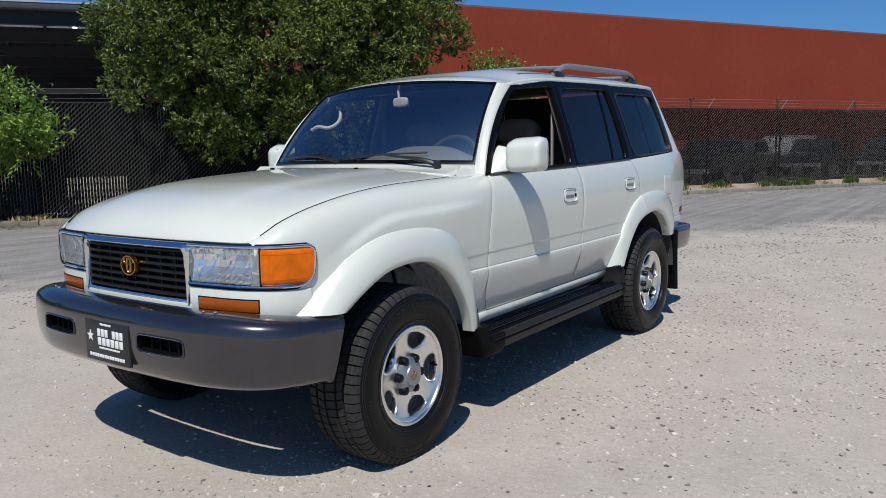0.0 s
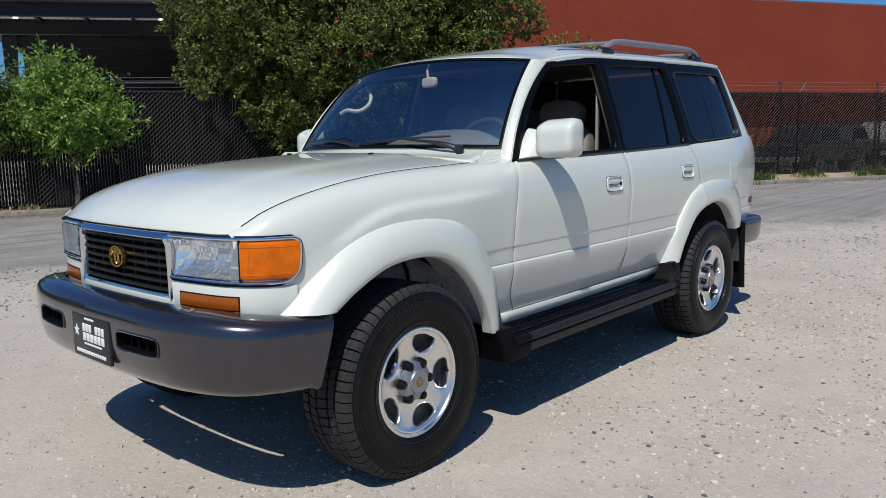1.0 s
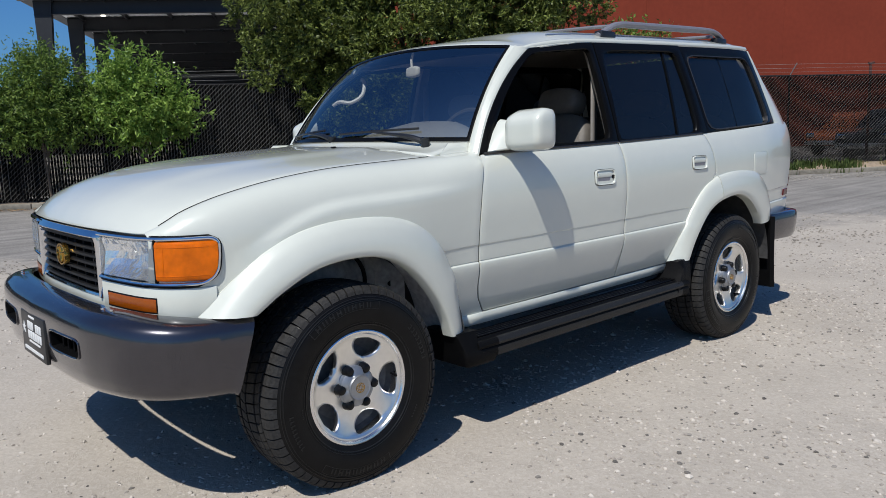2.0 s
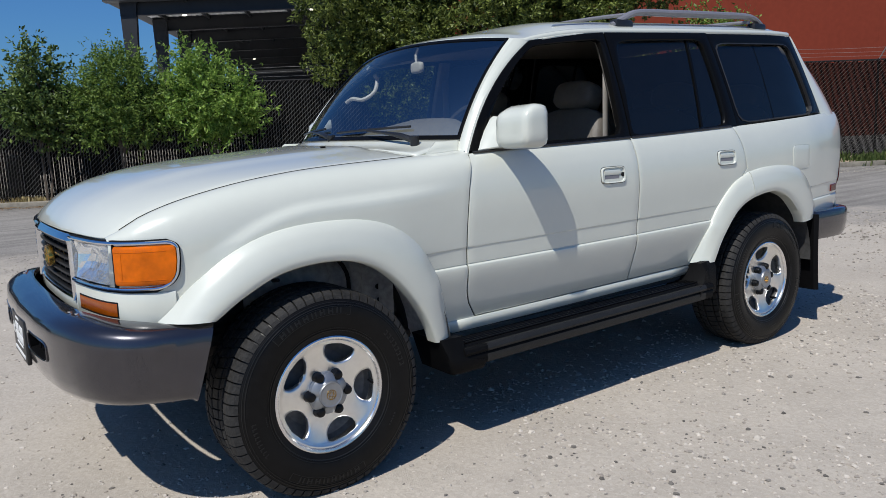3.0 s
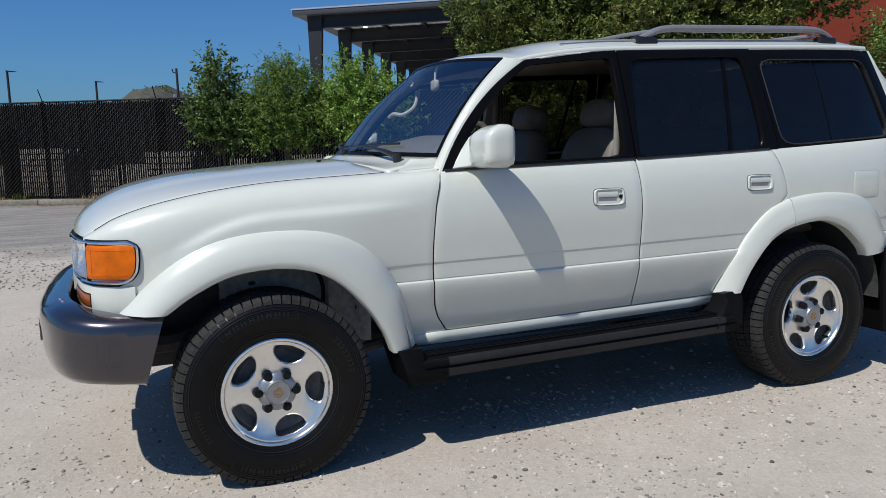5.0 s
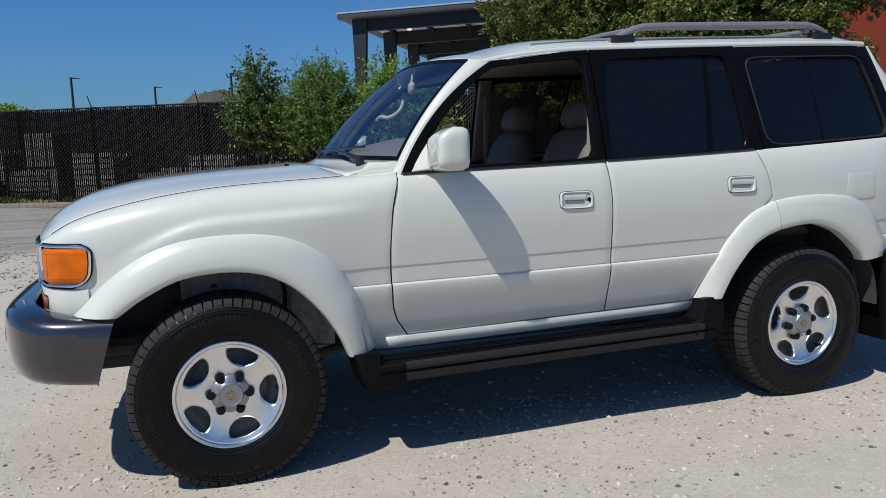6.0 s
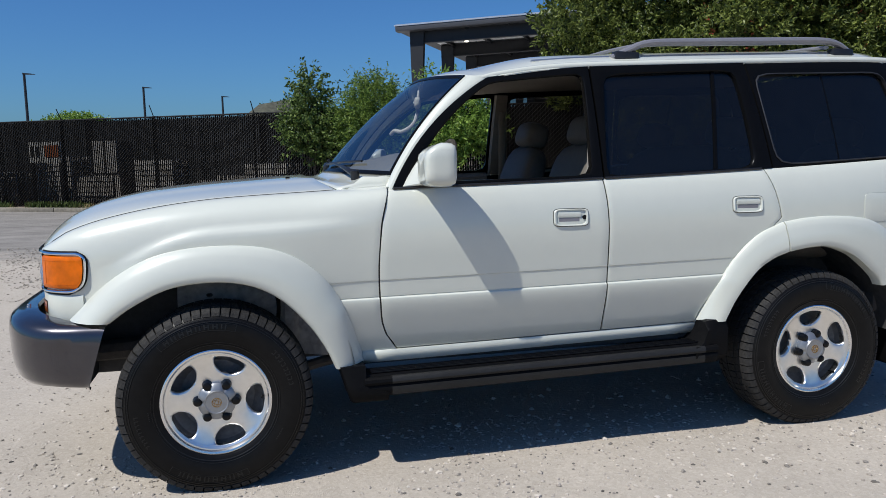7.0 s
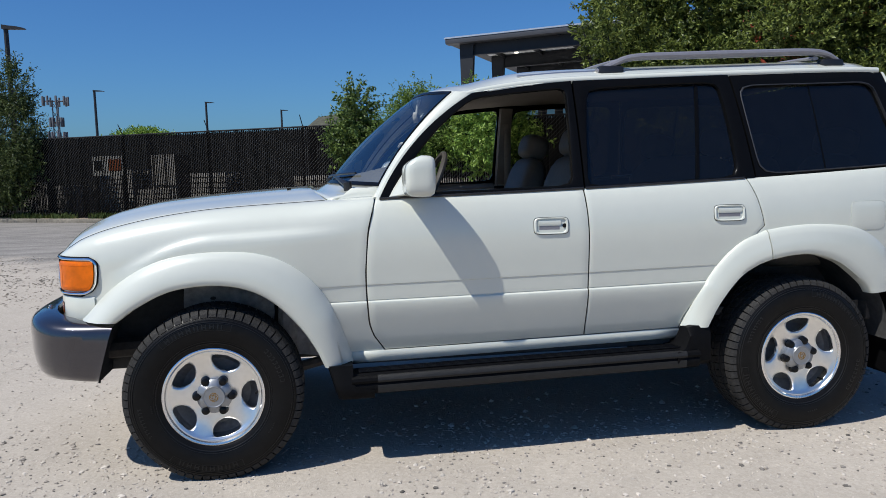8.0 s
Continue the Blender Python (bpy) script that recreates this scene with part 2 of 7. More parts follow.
def true_z(x, v):
    """The height of row v of the side; rows lean with the belt line."""
    return 0.46 + (v - 0.46) * (belt(x) - 0.46) / 0.76


def side_y(x, z):
    v = 0.46 + (z - 0.46) * 0.76 / (belt(x) - 0.46)
    return half_width(x) - tuck(v) * min(1.0, max(0.0, (x + 0.66) / 0.5))


# wheel openings
def arch(x, cx, a, b, top, foot):
    q = abs((x - cx) / (a if x < cx else b))
    return foot + (top - foot) * (1 - q**2.4) ** (1 / 2.4) if q < 1 else 0.0


def front_arch(x):
    return arch(x, 0.03, 0.50, 0.52, 0.90, 0.40)


def rear_arch(x):
    return arch(x, 2.86, 0.58, 0.60, 0.93, 0.40)


def side_panel(name, x_left, x_right, n, s, low=None, foot=None):
    """A panel of the body's side between two upright edges given as functions of height."""
    bm = bmnew()
    rows = []
    for k in range(n + 1):
        row = []
        for i, v in enumerate(ROWS_Z if not foot else [r for r in ROWS_Z if r > 0.57 or r == ROWS_Z[0]]):
            x = lerp(x_left(v), x_right(v), k / n)
            for _ in range(3):
                z = foot(x) if foot and i == 0 else true_z(x, v)
                x = lerp(x_left(z), x_right(z), k / n)
            if low:
                z = max(z, low(x))
            row.append((x, s * side_y(x, z), z))
        rows.append(row)
    patch(bm, rows)
    return part(name, bm, PAINT, car, "", smooth=28, thick=0.007, bevel=0.002)


def span(a, b, n, *more):
    return sorted({*np.linspace(a, b, n).tolist(), *more})


door_front_edge = spline((0.45, 0.80), (0.52, 0.745), (0.58, 0.705), (0.66, 0.682), (0.86, 0.672), (1.04, 0.684), (1.20, 0.722))
door_mid_edge = spline((0.45, 1.715), (1.0, 1.712), (1.23, 1.698))
door_rear_edge = spline((0.45, 2.21), (0.54, 2.215), (0.70, 2.29), (0.86, 2.395), (0.96, 2.52), (1.01, 2.635), (1.03, 2.632), (1.15, 2.600), (1.28, 2.548))
rear_profile = spline((0.45, 3.92), (0.60, 3.955), (0.82, 3.985), (1.03, 3.975), (1.25, 3.90), (1.345, 3.86))
hood_edge_y = spline((-0.645, 0.66), (-0.60, 0.695), (-0.53, 0.716), (-0.38, 0.733), (-0.15, 0.745), (0.06, 0.75), (0.48, 0.762), (0.75, 0.768))
hood_edge_z = spline((-0.645, 0.985), (-0.60, 1.01), (-0.53, 1.052), (-0.38, 1.102), (-0.15, 1.148), (0.06, 1.172), (0.48, 1.196), (0.75, 1.214))

def soft(a, b, v):
    v = min(1.0, max(0.0, (v - a) / (b - a)))
    return v * v * (3 - 2 * v)


def wing_bulge(x, z):
    """The wing swells over the wheel, up to a soft crease."""
    q = math.hypot(min(0.0, x - 0.06) / 0.66, (z - 0.40 - 0.05 * max(0.0, x - 0.06)) / 0.665)
    return 0.017 * (1 - soft(0.955, 1.005, q)) * soft(-0.52, -0.36, x) * (1 - soft(0.25, 0.67, x)) * soft(0.72, 0.85, z)


for s in (-1, 1):
    # front wing: side rows, then a soft shoulder up to the bonnet's edge
    bm = bmnew()
    rows = []
    for x0 in span(-0.64, 0.73, 44, -0.62, -0.60, -0.58, -0.47, -0.465, -0.46, -0.455, 0.535, 0.54, 0.545):
        row = []

        def rear(z, y=0.9):
            """The wing's rear edge follows the door; its top runs on to the pillar."""
            end = (door_front_edge(z) - 0.007) if y > 0.812 else lerp(door_front_edge(z) - 0.007, 0.75, min(1, (0.812 - y) / 0.02))
            return x0 if x0 < 0.2 else 0.2 + (x0 - 0.2) * (end - 0.2) / 0.53

        for v in ROWS_Z[:28]:
            ze = hood_edge_z(x0)
            z = min(max(true_z(x0, v), front_arch(x0), 0.705 if x0 < -0.4 else 0.0), ze - 0.20)
            x = rear(z)
            row.append((x, s * (side_y(x, z) + wing_bulge(x, z)), z))
        for k in range(1, 25):
            t = k / 24
            x = x0
            for _ in range(2):
                ye, ze = hood_edge_y(x), hood_edge_z(x)
                zs = ze - 0.20
                w0 = side_y(x, zs)
                f = min(1.0, max(0.0, (x - 0.35) / 0.35))
                f = f * f * (3 - 2 * f)
                y = (1 - t) ** 3 * w0 + 3 * (1 - t) ** 2 * t * (w0 + 0.004) + 3 * (1 - t) * t * t * (ye + 0.075 + 0.02 * f) + t**3 * ye
                z = (1 - t) ** 3 * zs + 3 * (1 - t) ** 2 * t * (zs + 0.13 + 0.03 * f) + 3 * (1 - t) * t * t * (ze - 0.012 + 0.010 * f) + t**3 * ze
                x = rear(z, y)
            row.append((x, s * (y + wing_bulge(x, z)), z))
        rows.append(row)
    patch(bm, rows)
    part("front_wing", bm, PAINT, car, "", smooth=28, thick=0.007, bevel=0.002)
    side_panel("front_door", door_front_edge, lambda z: door_mid_edge(z) - 0.0035, 26, s, foot=lambda x: 0.509 + 0.018 * (x - 0.7))
    side_panel("rear_door", lambda z: door_mid_edge(z) + 0.0035, lambda z: door_rear_edge(z) - 0.003, 30, s, low=rear_arch, foot=lambda x: 0.509 + 0.018 * (x - 0.7))
    side_panel("quarter_panel", lambda z: door_rear_edge(z) + 0.003, rear_profile, 60, s, low=lambda x: max(rear_arch(x), 0.68 if x > 3.40 else 0.0))
    # sill under the doors
    bm = bmnew()
    patch(bm, [[(x, s * (side_y(x, 0.505) + dy + 0.007), 0.504 + 0.018 * (x - 0.7) + dz) for dy, dz in ((-0.03, 0.006), (0.0, 0.0), (0.004, -0.012), (0.0, -0.035), (-0.012, -0.052), (-0.06, -0.06))] for x in span(0.60, 2.22, 12)])
    part("sill", bm, PAINT, car, "", thick=0.01)
    # dark inner side behind the gaps
    bm = bmnew()
    patch(bm, [[(x, s * (side_y(x, z) - 0.014), z) for z in (0.52, 0.60, 0.70, 0.80, 0.9, 1.0, 1.1, 1.15, belt(x) - 0.02)] for x in span(0.715, 2.19, 14)])
    patch(bm, [[(x, s * (side_y(x, z) - 0.014), z) for z in (1.0, 1.1, 1.15, belt(x) - 0.02)] for x in span(2.19, 2.7, 6)])
    patch(bm, [[(x, s * (side_y(x, z) - 0.014), z) for z in (0.52, 0.60, 0.7, 0.8, 0.9, 1.0)] for x in span(0.60, 0.715, 4)])
    part("door_inner", bm, BLACK_TRIM, car, "")


# bonnet, with a rolled front edge and a raised middle
nose_x = spline((0.0, -0.705), (0.2, -0.702), (0.38, -0.69), (0.55, -0.669), (0.66, -0.645), (0.70, -0.628), (0.735, -0.61), (0.785, -0.555), (0.81, -0.5), (0.826, -0.46))
hood_mid = spline((0.0, 0.985), (0.012, 1.012), (0.05, 1.055), (0.12, 1.10), (0.23, 1.142), (0.47, 1.186), (0.93, 1.226), (1.25, 1.246))
hood_side = spline((0.0, 0.985), (0.03, 1.005), (0.10, 1.05), (0.25, 1.10), (0.48, 1.148), (0.70, 1.172), (1.12, 1.196), (1.4, 1.212))


def hood_rear(q):
    return 0.42 + 0.09 * q * q


bm = bmnew()
rows = []
for i in range(37):
    u = (i / 36) ** 1.6
    row = []
    for j in range(41):
        q = -1 + 2 * j / 40
        y0 = 0.69 * q
        x0 = nose_x(abs(y0))
        x = lerp(x0, hood_rear(q), u)
        edge = hood_edge_y(x) - 0.009
        y = q * (edge if u > 0 else 0.66)
        d = x - x0
        a = abs(q)
        rise = 1 - a**3.0
        z = hood_side(d) + (hood_mid(d) - hood_side(d)) * rise
        z += 0.008 * (1 / (1 + math.exp((a - 0.60) / 0.025))) * min(1, d / 0.4)
        row.append((x, y, z))
    rows.append(row)
patch(bm, rows)
hood = part("bonnet", bm, PAINT, car, "", smooth=40, thick=0.012, bevel=0.003)
for s in (-1, 1):
    # black tube laid in the shut line to draw the gap's darkness
    bm = bmnew()
    tube(bm, [(x, s * (hood_edge_y(x) - 0.0045), hood_edge_z(x) - 0.0015) for x in span(-0.60, 0.50, 40)], 0.0036, 6)
    part("bonnet_seal", bm, GASKET, hood)
for q in (-0.42, 0.42):
    bm = bmnew()
    z = hood_mid(1.02) + 0.004
    box(bm, (0.32, q * 0.74 - 0.009, z), (0.34, q * 0.74 + 0.009, z + 0.009), 0.003)
    part("washer_nozzle", bm, BLACK_PLASTIC, hood)


# windscreen frame lines
def screen_low(q):
    return Vector((0.53 + 0.215 * q * q, 0.751 * q, 1.262 - 0.008 * q * q))


def screen_high(q):
    return Vector((1.02 + 0.09 * q * q, 0.655 * q, 1.728 - 0.034 * q * q))


def screen(q, t):
    a, b = screen_low(q), screen_high(q)
    p = a.lerp(b, t)
    return p + Vector((-0.62, 0, 0.5)) * (0.035 * 4 * t * (1 - t))


bm = bmnew()
patch(bm, [[screen(-1 + 2 * j / 28, lerp(0.01, 0.99, i / 14)) for j in range(29)] for i in range(15)])
ws = part("windscreen", bm, SCREEN, car, "clear windscreen with a dark seal", smooth=60)
ws.visible_shadow = False
bm = bmnew()
ring_pts = [(-1 + 2 * k / 24, 0.0) for k in range(25)] + [(1.0, k / 16) for k in range(1, 17)] + [(1 - 2 * k / 24, 1.0) for k in range(1, 25)] + [(-1.0, 1 - k / 16) for k in range(1, 16)]
rows = []
for q, t in ring_pts:
    o = screen(q, t)
    i = screen(q * 0.982, lerp(0.035, 0.975, t))
    n = Vector((-0.62, 0, 0.6)).normalized()
    rows.append([o - n * 0.006, o + n * 0.006, o.lerp(i, 0.5) + n * 0.006, i + n * 0.003, i - n * 0.004])
rows.append(rows[0])
patch(bm, rows)
part("screen_seal", bm, BLACK_GLOSS, ws)

# cowl between bonnet and windscreen
bm = bmnew()
rows = []
for i in range(9):
    t = i / 8
    row = []
    for j in range(33):
        q = -1 + 2 * j / 32
        xa = hood_rear(q) + 0.006
        b = screen_low(q)
        za = hood_side(xa + 0.66) + (hood_mid(xa + 0.66) - hood_side(xa + 0.66)) * (1 - abs(q) ** 3)
        p = Vector((xa, hood_edge_y(xa) * q, za)).lerp(b + Vector((0, 0, 0.002)), t)
        p.z -= 0.012 * math.sin(math.pi * t) * (1 - abs(q) ** 6)
        row.append(p)
    rows.append(row)
patch(bm, rows)
for s in (-1, 1):
    patch(bm, [[(x, s * lerp(hood_edge_y(x), 0.752, t if x > 0.6 else t * 0.2), lerp(hood_edge_z(x), 1.25, t * t) if x > 0.6 else hood_edge_z(x)) for t in (0, 0.3, 0.6, 1)] for x in (0.50, 0.56, 0.62, 0.70, 0.76)])
part("cowl", bm, PAINT, car, "", thick=0.008)


# greenhouse
glass_base = spline((0.70, 0.812), (1.2, 0.838), (1.7, 0.850), (2.6, 0.856), (3.3, 0.846), (3.6, 0.806), (3.75, 0.765), (3.9, 0.72))


def green_y(x, z):
    h = z - belt(x)
    return glass_base(x) - 0.26 * h - 0.12 * h * h


roof_edge_z = spline((1.05, 1.64), (1.21, 1.686), (1.58, 1.738), (2.0, 1.762), (2.5, 1.785), (3.45, 1.815), (3.6, 1.80))
FRONT_OUT = [(0.745, 1.206), (0.930, 1.474), (1.20, 1.686), (1.45, 1.722), (1.693, 1.748), (1.698, 1.49), (1.702, 1.236), (1.2, 1.222)]
FRONT_IN = [(0.808, 1.226), (0.990, 1.475), (1.207, 1.660), (1.45, 1.688), (1.660, 1.708), (1.655, 1.47), (1.648, 1.248), (1.25, 1.236)]
REAR_OUT = [(1.711, 1.236), (1.707, 1.49), (1.703, 1.748), (2.1, 1.767), (2.535, 1.786), (2.567, 1.56), (2.60, 1.272), (2.1, 1.252)]
REAR_IN = [(1.726, 1.242), (1.746, 1.48), (1.775, 1.702), (2.1, 1.724), (2.466, 1.740), (2.494, 1.54), (2.508, 1.275), (2.1, 1.258)]
QUART_OUT = [(2.613, 1.272), (2.58, 1.56), (2.548, 1.786), (3.0, 1.803), (3.475, 1.814), (3.568, 1.60), (3.635, 1.333), (3.1, 1.302)]
QUART_IN = [(2.644, 1.288), (2.610, 1.52), (2.590, 1.730), (3.0, 1.742), (3.385, 1.756), (3.448, 1.56), (3.515, 1.334), (3.1, 1.312)]


def loop(pts, corner, n=12):
    """A closed outline with rounded corners at the even points, n points a side. Odd points bend the sides."""
    c = [Vector((p[0], p[1], 0)) for p in pts]
    out = []
    for k in range(0, 8, 2):
        a, m, b = c[k], c[k + 1], c[(k + 2) % 8]
        ctrl = 2 * m - 0.5 * (a + b)
        for i in range(n):
            t = i / n
            out.append((1 - t) ** 2 * a + 2 * t * (1 - t) * ctrl + t * t * b)
    if corner:
        for _ in range(corner):
            out = [out[i] * 0.5 + (out[i - 1] + out[(i + 1) % len(out)]) * 0.25 for i in range(len(out))]
    return out


def on_side(p, s, out=0.0):
    return (p.x, s * (green_y(p.x, p.y) + out), p.y)


def frame_ring(name, outer, inner, s, parent, material=None, lift=0.0, corner_out=0, corner_in=1):
    bm = bmnew()
    a, b = loop(outer, corner_out), loop(inner, corner_in)
    rows = []
    for p, q in zip(a, b):
        rows.append([on_side(p, s, -0.02 + lift), on_side(p, s, lift), on_side(p.lerp(q, 0.4), s, lift + 0.002), on_side(p.lerp(q, 0.8), s, lift + 0.002), on_side(p.lerp(q, 0.93), s, lift - 0.002), on_side(q, s, lift - 0.012), on_side(q, s, lift - 0.03)])
    rows.append(rows[0])
    patch(bm, rows)
    return part(name, bm, material or BLACK_GLOSS, parent, "black door frame")


def pane(name, inner, s, parent, material, back=0.012, grow=1.01):
    bm = bmnew()
    b = loop(inner, 1)
    mid = sum(b, Vector()) / len(b)
    rings = []
    for t in (1.0, 0.75, 0.5, 0.25):
        rings.append([on_side(mid + (p - mid) * t * grow, s, -back) for p in b])
    vs = patch(bm, rings, closed=True)
    bm.faces.new(vs[-1])
    ob = part(name, bm, material, parent, "", smooth=60)
    return ob


for s in (-1, 1):
    doors = [o for o in car.children if o.name.startswith("front_door")]
    fd = doors[0] if s < 0 else doors[1]
    rd = [o for o in car.children if o.name.startswith("rear_door")][0 if s < 0 else 1]
    qp = [o for o in car.children if o.name.startswith("quarter_panel")][0 if s < 0 else 1]
    frame_ring("window_frame", FRONT_OUT, FRONT_IN, s, fd, lift=0.006)
    frame_ring("window_frame", REAR_OUT, REAR_IN, s, rd, lift=0.006)
    frame_ring("window_frame", QUART_OUT, QUART_IN, s, qp, corner_in=2)
    pane("tinted_window", REAR_IN, s, rd, TINTED)
    pane("tinted_window", QUART_IN, s, qp, TINTED)
    # bar between the sliding and the fixed pane
    bm = bmnew()
    patch(bm, [[on_side(Vector((lerp(2.296, 2.356, t) + dx, lerp(1.27, 1.735, t), 0)), s, o) for dx, o in ((-0.007, -0.02), (-0.007, -0.005), (0.009, -0.005), (0.009, -0.02))] for t in (0, 0.25, 0.5, 0.75, 1)])
    part("window_bar", bm, BLACK_GLOSS, rd)
    bm = bmnew()
    patch(bm, [[on_side(Vector((lerp(3.02, 3.0, t) + dx, lerp(1.31, 1.74, t), 0)), s, o) for dx, o in ((-0.003, -0.02), (-0.003, -0.010), (0.004, -0.010), (0.004, -0.02))] for t in (0, 0.5, 1)])
    part("window_bar", bm, BLACK_GLOSS, qp)
    # thin grey trim round the quarter window
    frame_ring("window_trim", [(lerp(3.1, p[0], 1.014), lerp(1.53, p[1], 1.028)) for p in QUART_IN], QUART_IN, s, qp, WINDOW_TRIM, lift=0.004, corner_out=2, corner_in=2)
    # belt seal
    bm = bmnew()
    tube(bm, [(x, s * (side_y(x, belt(x)) + 0.002), belt(x) + 0.004) for x in span(0.74, 1.70, 10)], 0.006, 6)
    part("belt_seal", bm, BLACK_TRIM, fd)
    bm = bmnew()
    tube(bm, [(x, s * (side_y(x, belt(x)) + 0.002), belt(x) + 0.004) for x in span(1.71, 2.54, 10)], 0.006, 6)
    part("belt_seal", bm, BLACK_TRIM, rd)
    # windscreen pillar
    bm = bmnew()
    rows = []
    for k in range(-2, 19):
        t = k / 18
        a = screen(s, t)
        o = Vector(((1 - t) ** 2 * 0.742 + 2 * t * (1 - t) * 0.8875 + t * t * 1.20, 0, (1 - t) ** 2 * 1.204 + 2 * t * (1 - t) * 1.502 + t * t * 1.688))
        o.y = s * (green_y(o.x, o.z) + 0.002)
        mid = a.lerp(o, 0.5) + Vector((-0.008, s * 0.008, 0.003))
        rows.append([a + Vector((0.02, 0, -0.02)), a, a.lerp(mid, 0.5) + Vector((-0.004, s * 0.005, 0.002)), mid, mid.lerp(o, 0.6) + Vector((-0.002, s * 0.004, 0)), o, o + Vector((0.01, -s * 0.02, -0.01))])
    patch(bm, rows)
    part("windscreen_pillar", bm, PAINT, car, "")
    # rear pillar
    bm = bmnew()
    rows = []
    for k in range(17):
        t = k / 14.5
        a = Vector((lerp(3.478, 3.640, t), 0, lerp(1.815, 1.333, t)))
        a.y = s * (green_y(a.x, a.z) + 0.002)
        b = Vector((3.53 + 0.325 * t + 0.018 * math.sin(math.pi * min(1, t)), s * lerp(0.60, 0.765, t), lerp(1.80, 1.28, t) + 0.03 * math.sin(math.pi * min(1, t))))
        mid = a.lerp(b, 0.55) + Vector((0.0, s * lerp(0.020, 0.016, min(1, t)), 0.006))
        rows.append([a + Vector((0, -s * 0.02, 0)), a, a.lerp(mid, 0.5) + Vector((0, s * 0.010, 0)), mid, mid.lerp(b, 0.5) + Vector((0.006, s * 0.008, 0)), b])
    patch(bm, rows)
    part("rear_pillar", bm, PAINT, car, "")

# roof
bm = bmnew()
rows = []
for i in range(41):
    u = i / 40
    row = []
    for j in range(49):
        q = math.sin((-1 + 2 * j / 48) * math.pi / 2)
        p0 = screen_high(q)
        x = lerp(p0.x, 3.50 - 0.03 * q * q, u ** 1.2)
        d = x - p0.x
        ye = lerp(0.655, green_y(max(x, 1.22), roof_edge_z(max(x, 1.22))) + 0.004, min(1, d / 0.09))
        crown = max(roof_edge_z(x) + 0.004, 1.690) + 0.082 * (1 - abs(q) ** 4)
        f = 1 - (1 - min(1, d / 0.5)) ** 2
        z = lerp(p0.z + 0.002, crown, f) if abs(q) < 0.999 else max(roof_edge_z(x) + 0.004, 1.690)
        z += 0.012 * soft(0.0, 0.07, d) * (1 - abs(q) ** 12)
        z -= 0.05 * max(0, (x - 3.38) / 0.12) ** 2
        row.append((x, q * ye, z))
    rows.append(row)
patch(bm, rows)
part("roof", bm, PAINT, car, "", smooth=50, thick=0.01)
# the roof's side rail over the window frames
for s in (-1, 1):
    bm = bmnew()
    line = [Vector(((1 - t) ** 2 * 0.742 + 2 * t * (1 - t) * 0.8875 + t * t * 1.20, 0, (1 - t) ** 2 * 1.204 + 2 * t * (1 - t) * 1.502 + t * t * 1.688 + 0.010)) for t in np.linspace(0.62, 0.96, 8)]
    line += [Vector((x, 0, roof_edge_z(x) + 0.007)) for x in span(1.23, 3.46, 30)]
    tube(bm, [(p.x, s * (green_y(p.x, p.z) - 0.010), p.z) for p in line], [0.003 + 0.015 * soft(0, 11, k) for k in range(len(line))], 12)
    part("roof_side_rail", bm, PAINT, car)
# inner lining
bm = bmnew()
patch(bm, [[(x, y, roof_edge_z(x) + 0.02 * (1 - (y / 0.65) ** 2) - 0.012) for y in np.linspace(-0.655, 0.655, 9)] for x in span(1.2, 3.45, 10)])
part("headliner", bm, HEADLINER, car)
bm = bmnew()
patch(bm, [[(x - 0.06 * (abs(y) / 0.71) ** 8, y * w, z) for y in np.linspace(-0.71, 0.71, 21)] for x, z, w in ((3.42, 1.80, 0.84), (3.48, 1.76, 0.88), (3.57, 1.62, 0.94), (3.72, 1.32, 1.0), (3.78, 1.10, 1.02), (3.80, 0.60, 1.02))])
part("rear_lining", bm, CARPET, car)

# tailgate with its glass
bm = bmnew()
rows = []
for t in np.linspace(0, 1, 15):
    x = 3.53 + 0.325 * min(1, t / 0.45) + 0.03 * math.sin(math.pi * min(1, t / 0.45)) if t < 0.45 else 3.855 + 0.10 * (t - 0.45) / 0.55
    z = lerp(1.80, 1.25, t / 0.45) if t < 0.45 else lerp(1.25, 0.60, (t - 0.45) / 0.55)
    w = lerp(0.60, 0.765, min(1, t / 0.45))
    rows.append([(x + 0.05 * (1 - (q / 1.0) ** 2) ** 1, q * w, z) for q in np.linspace(-1, 1, 15)])
patch(bm, rows)
tail = part("tailgate", bm, PAINT, car, "", thick=0.012)
bm = bmnew()
patch(bm, [[(3.545 + 0.29 * t + 0.03 * math.sin(math.pi * t) + 0.055 * (1 - q * q), q * lerp(0.52, 0.64, t), lerp(1.765, 1.30, t) + 0.01) for q in np.linspace(-1, 1, 9)] for t in np.linspace(0, 1, 7)])
part("rear_window", bm, BLACK_GLOSS, tail, "dark rear window")

# ---------- nose: grille, lamps, front panel, bumper ----------
_plan = [(nose_x(y), y) for y in np.linspace(0, 0.66, 40)] + [(x, half_width(x)) for x in np.linspace(-0.64, -0.2, 60)]
_far = np.r_[0, np.cumsum([math.dist(a, b) for a, b in zip(_plan, _plan[1:])])]
_px, _py = np.array([p[0] for p in _plan]), np.array([p[1] for p in _plan])


def arc_y(y):
    return float(np.interp(y, _py[:40], _far[:40]))


def arc_x(x):
    return float(np.interp(x, _px[40:], _far[40:]))


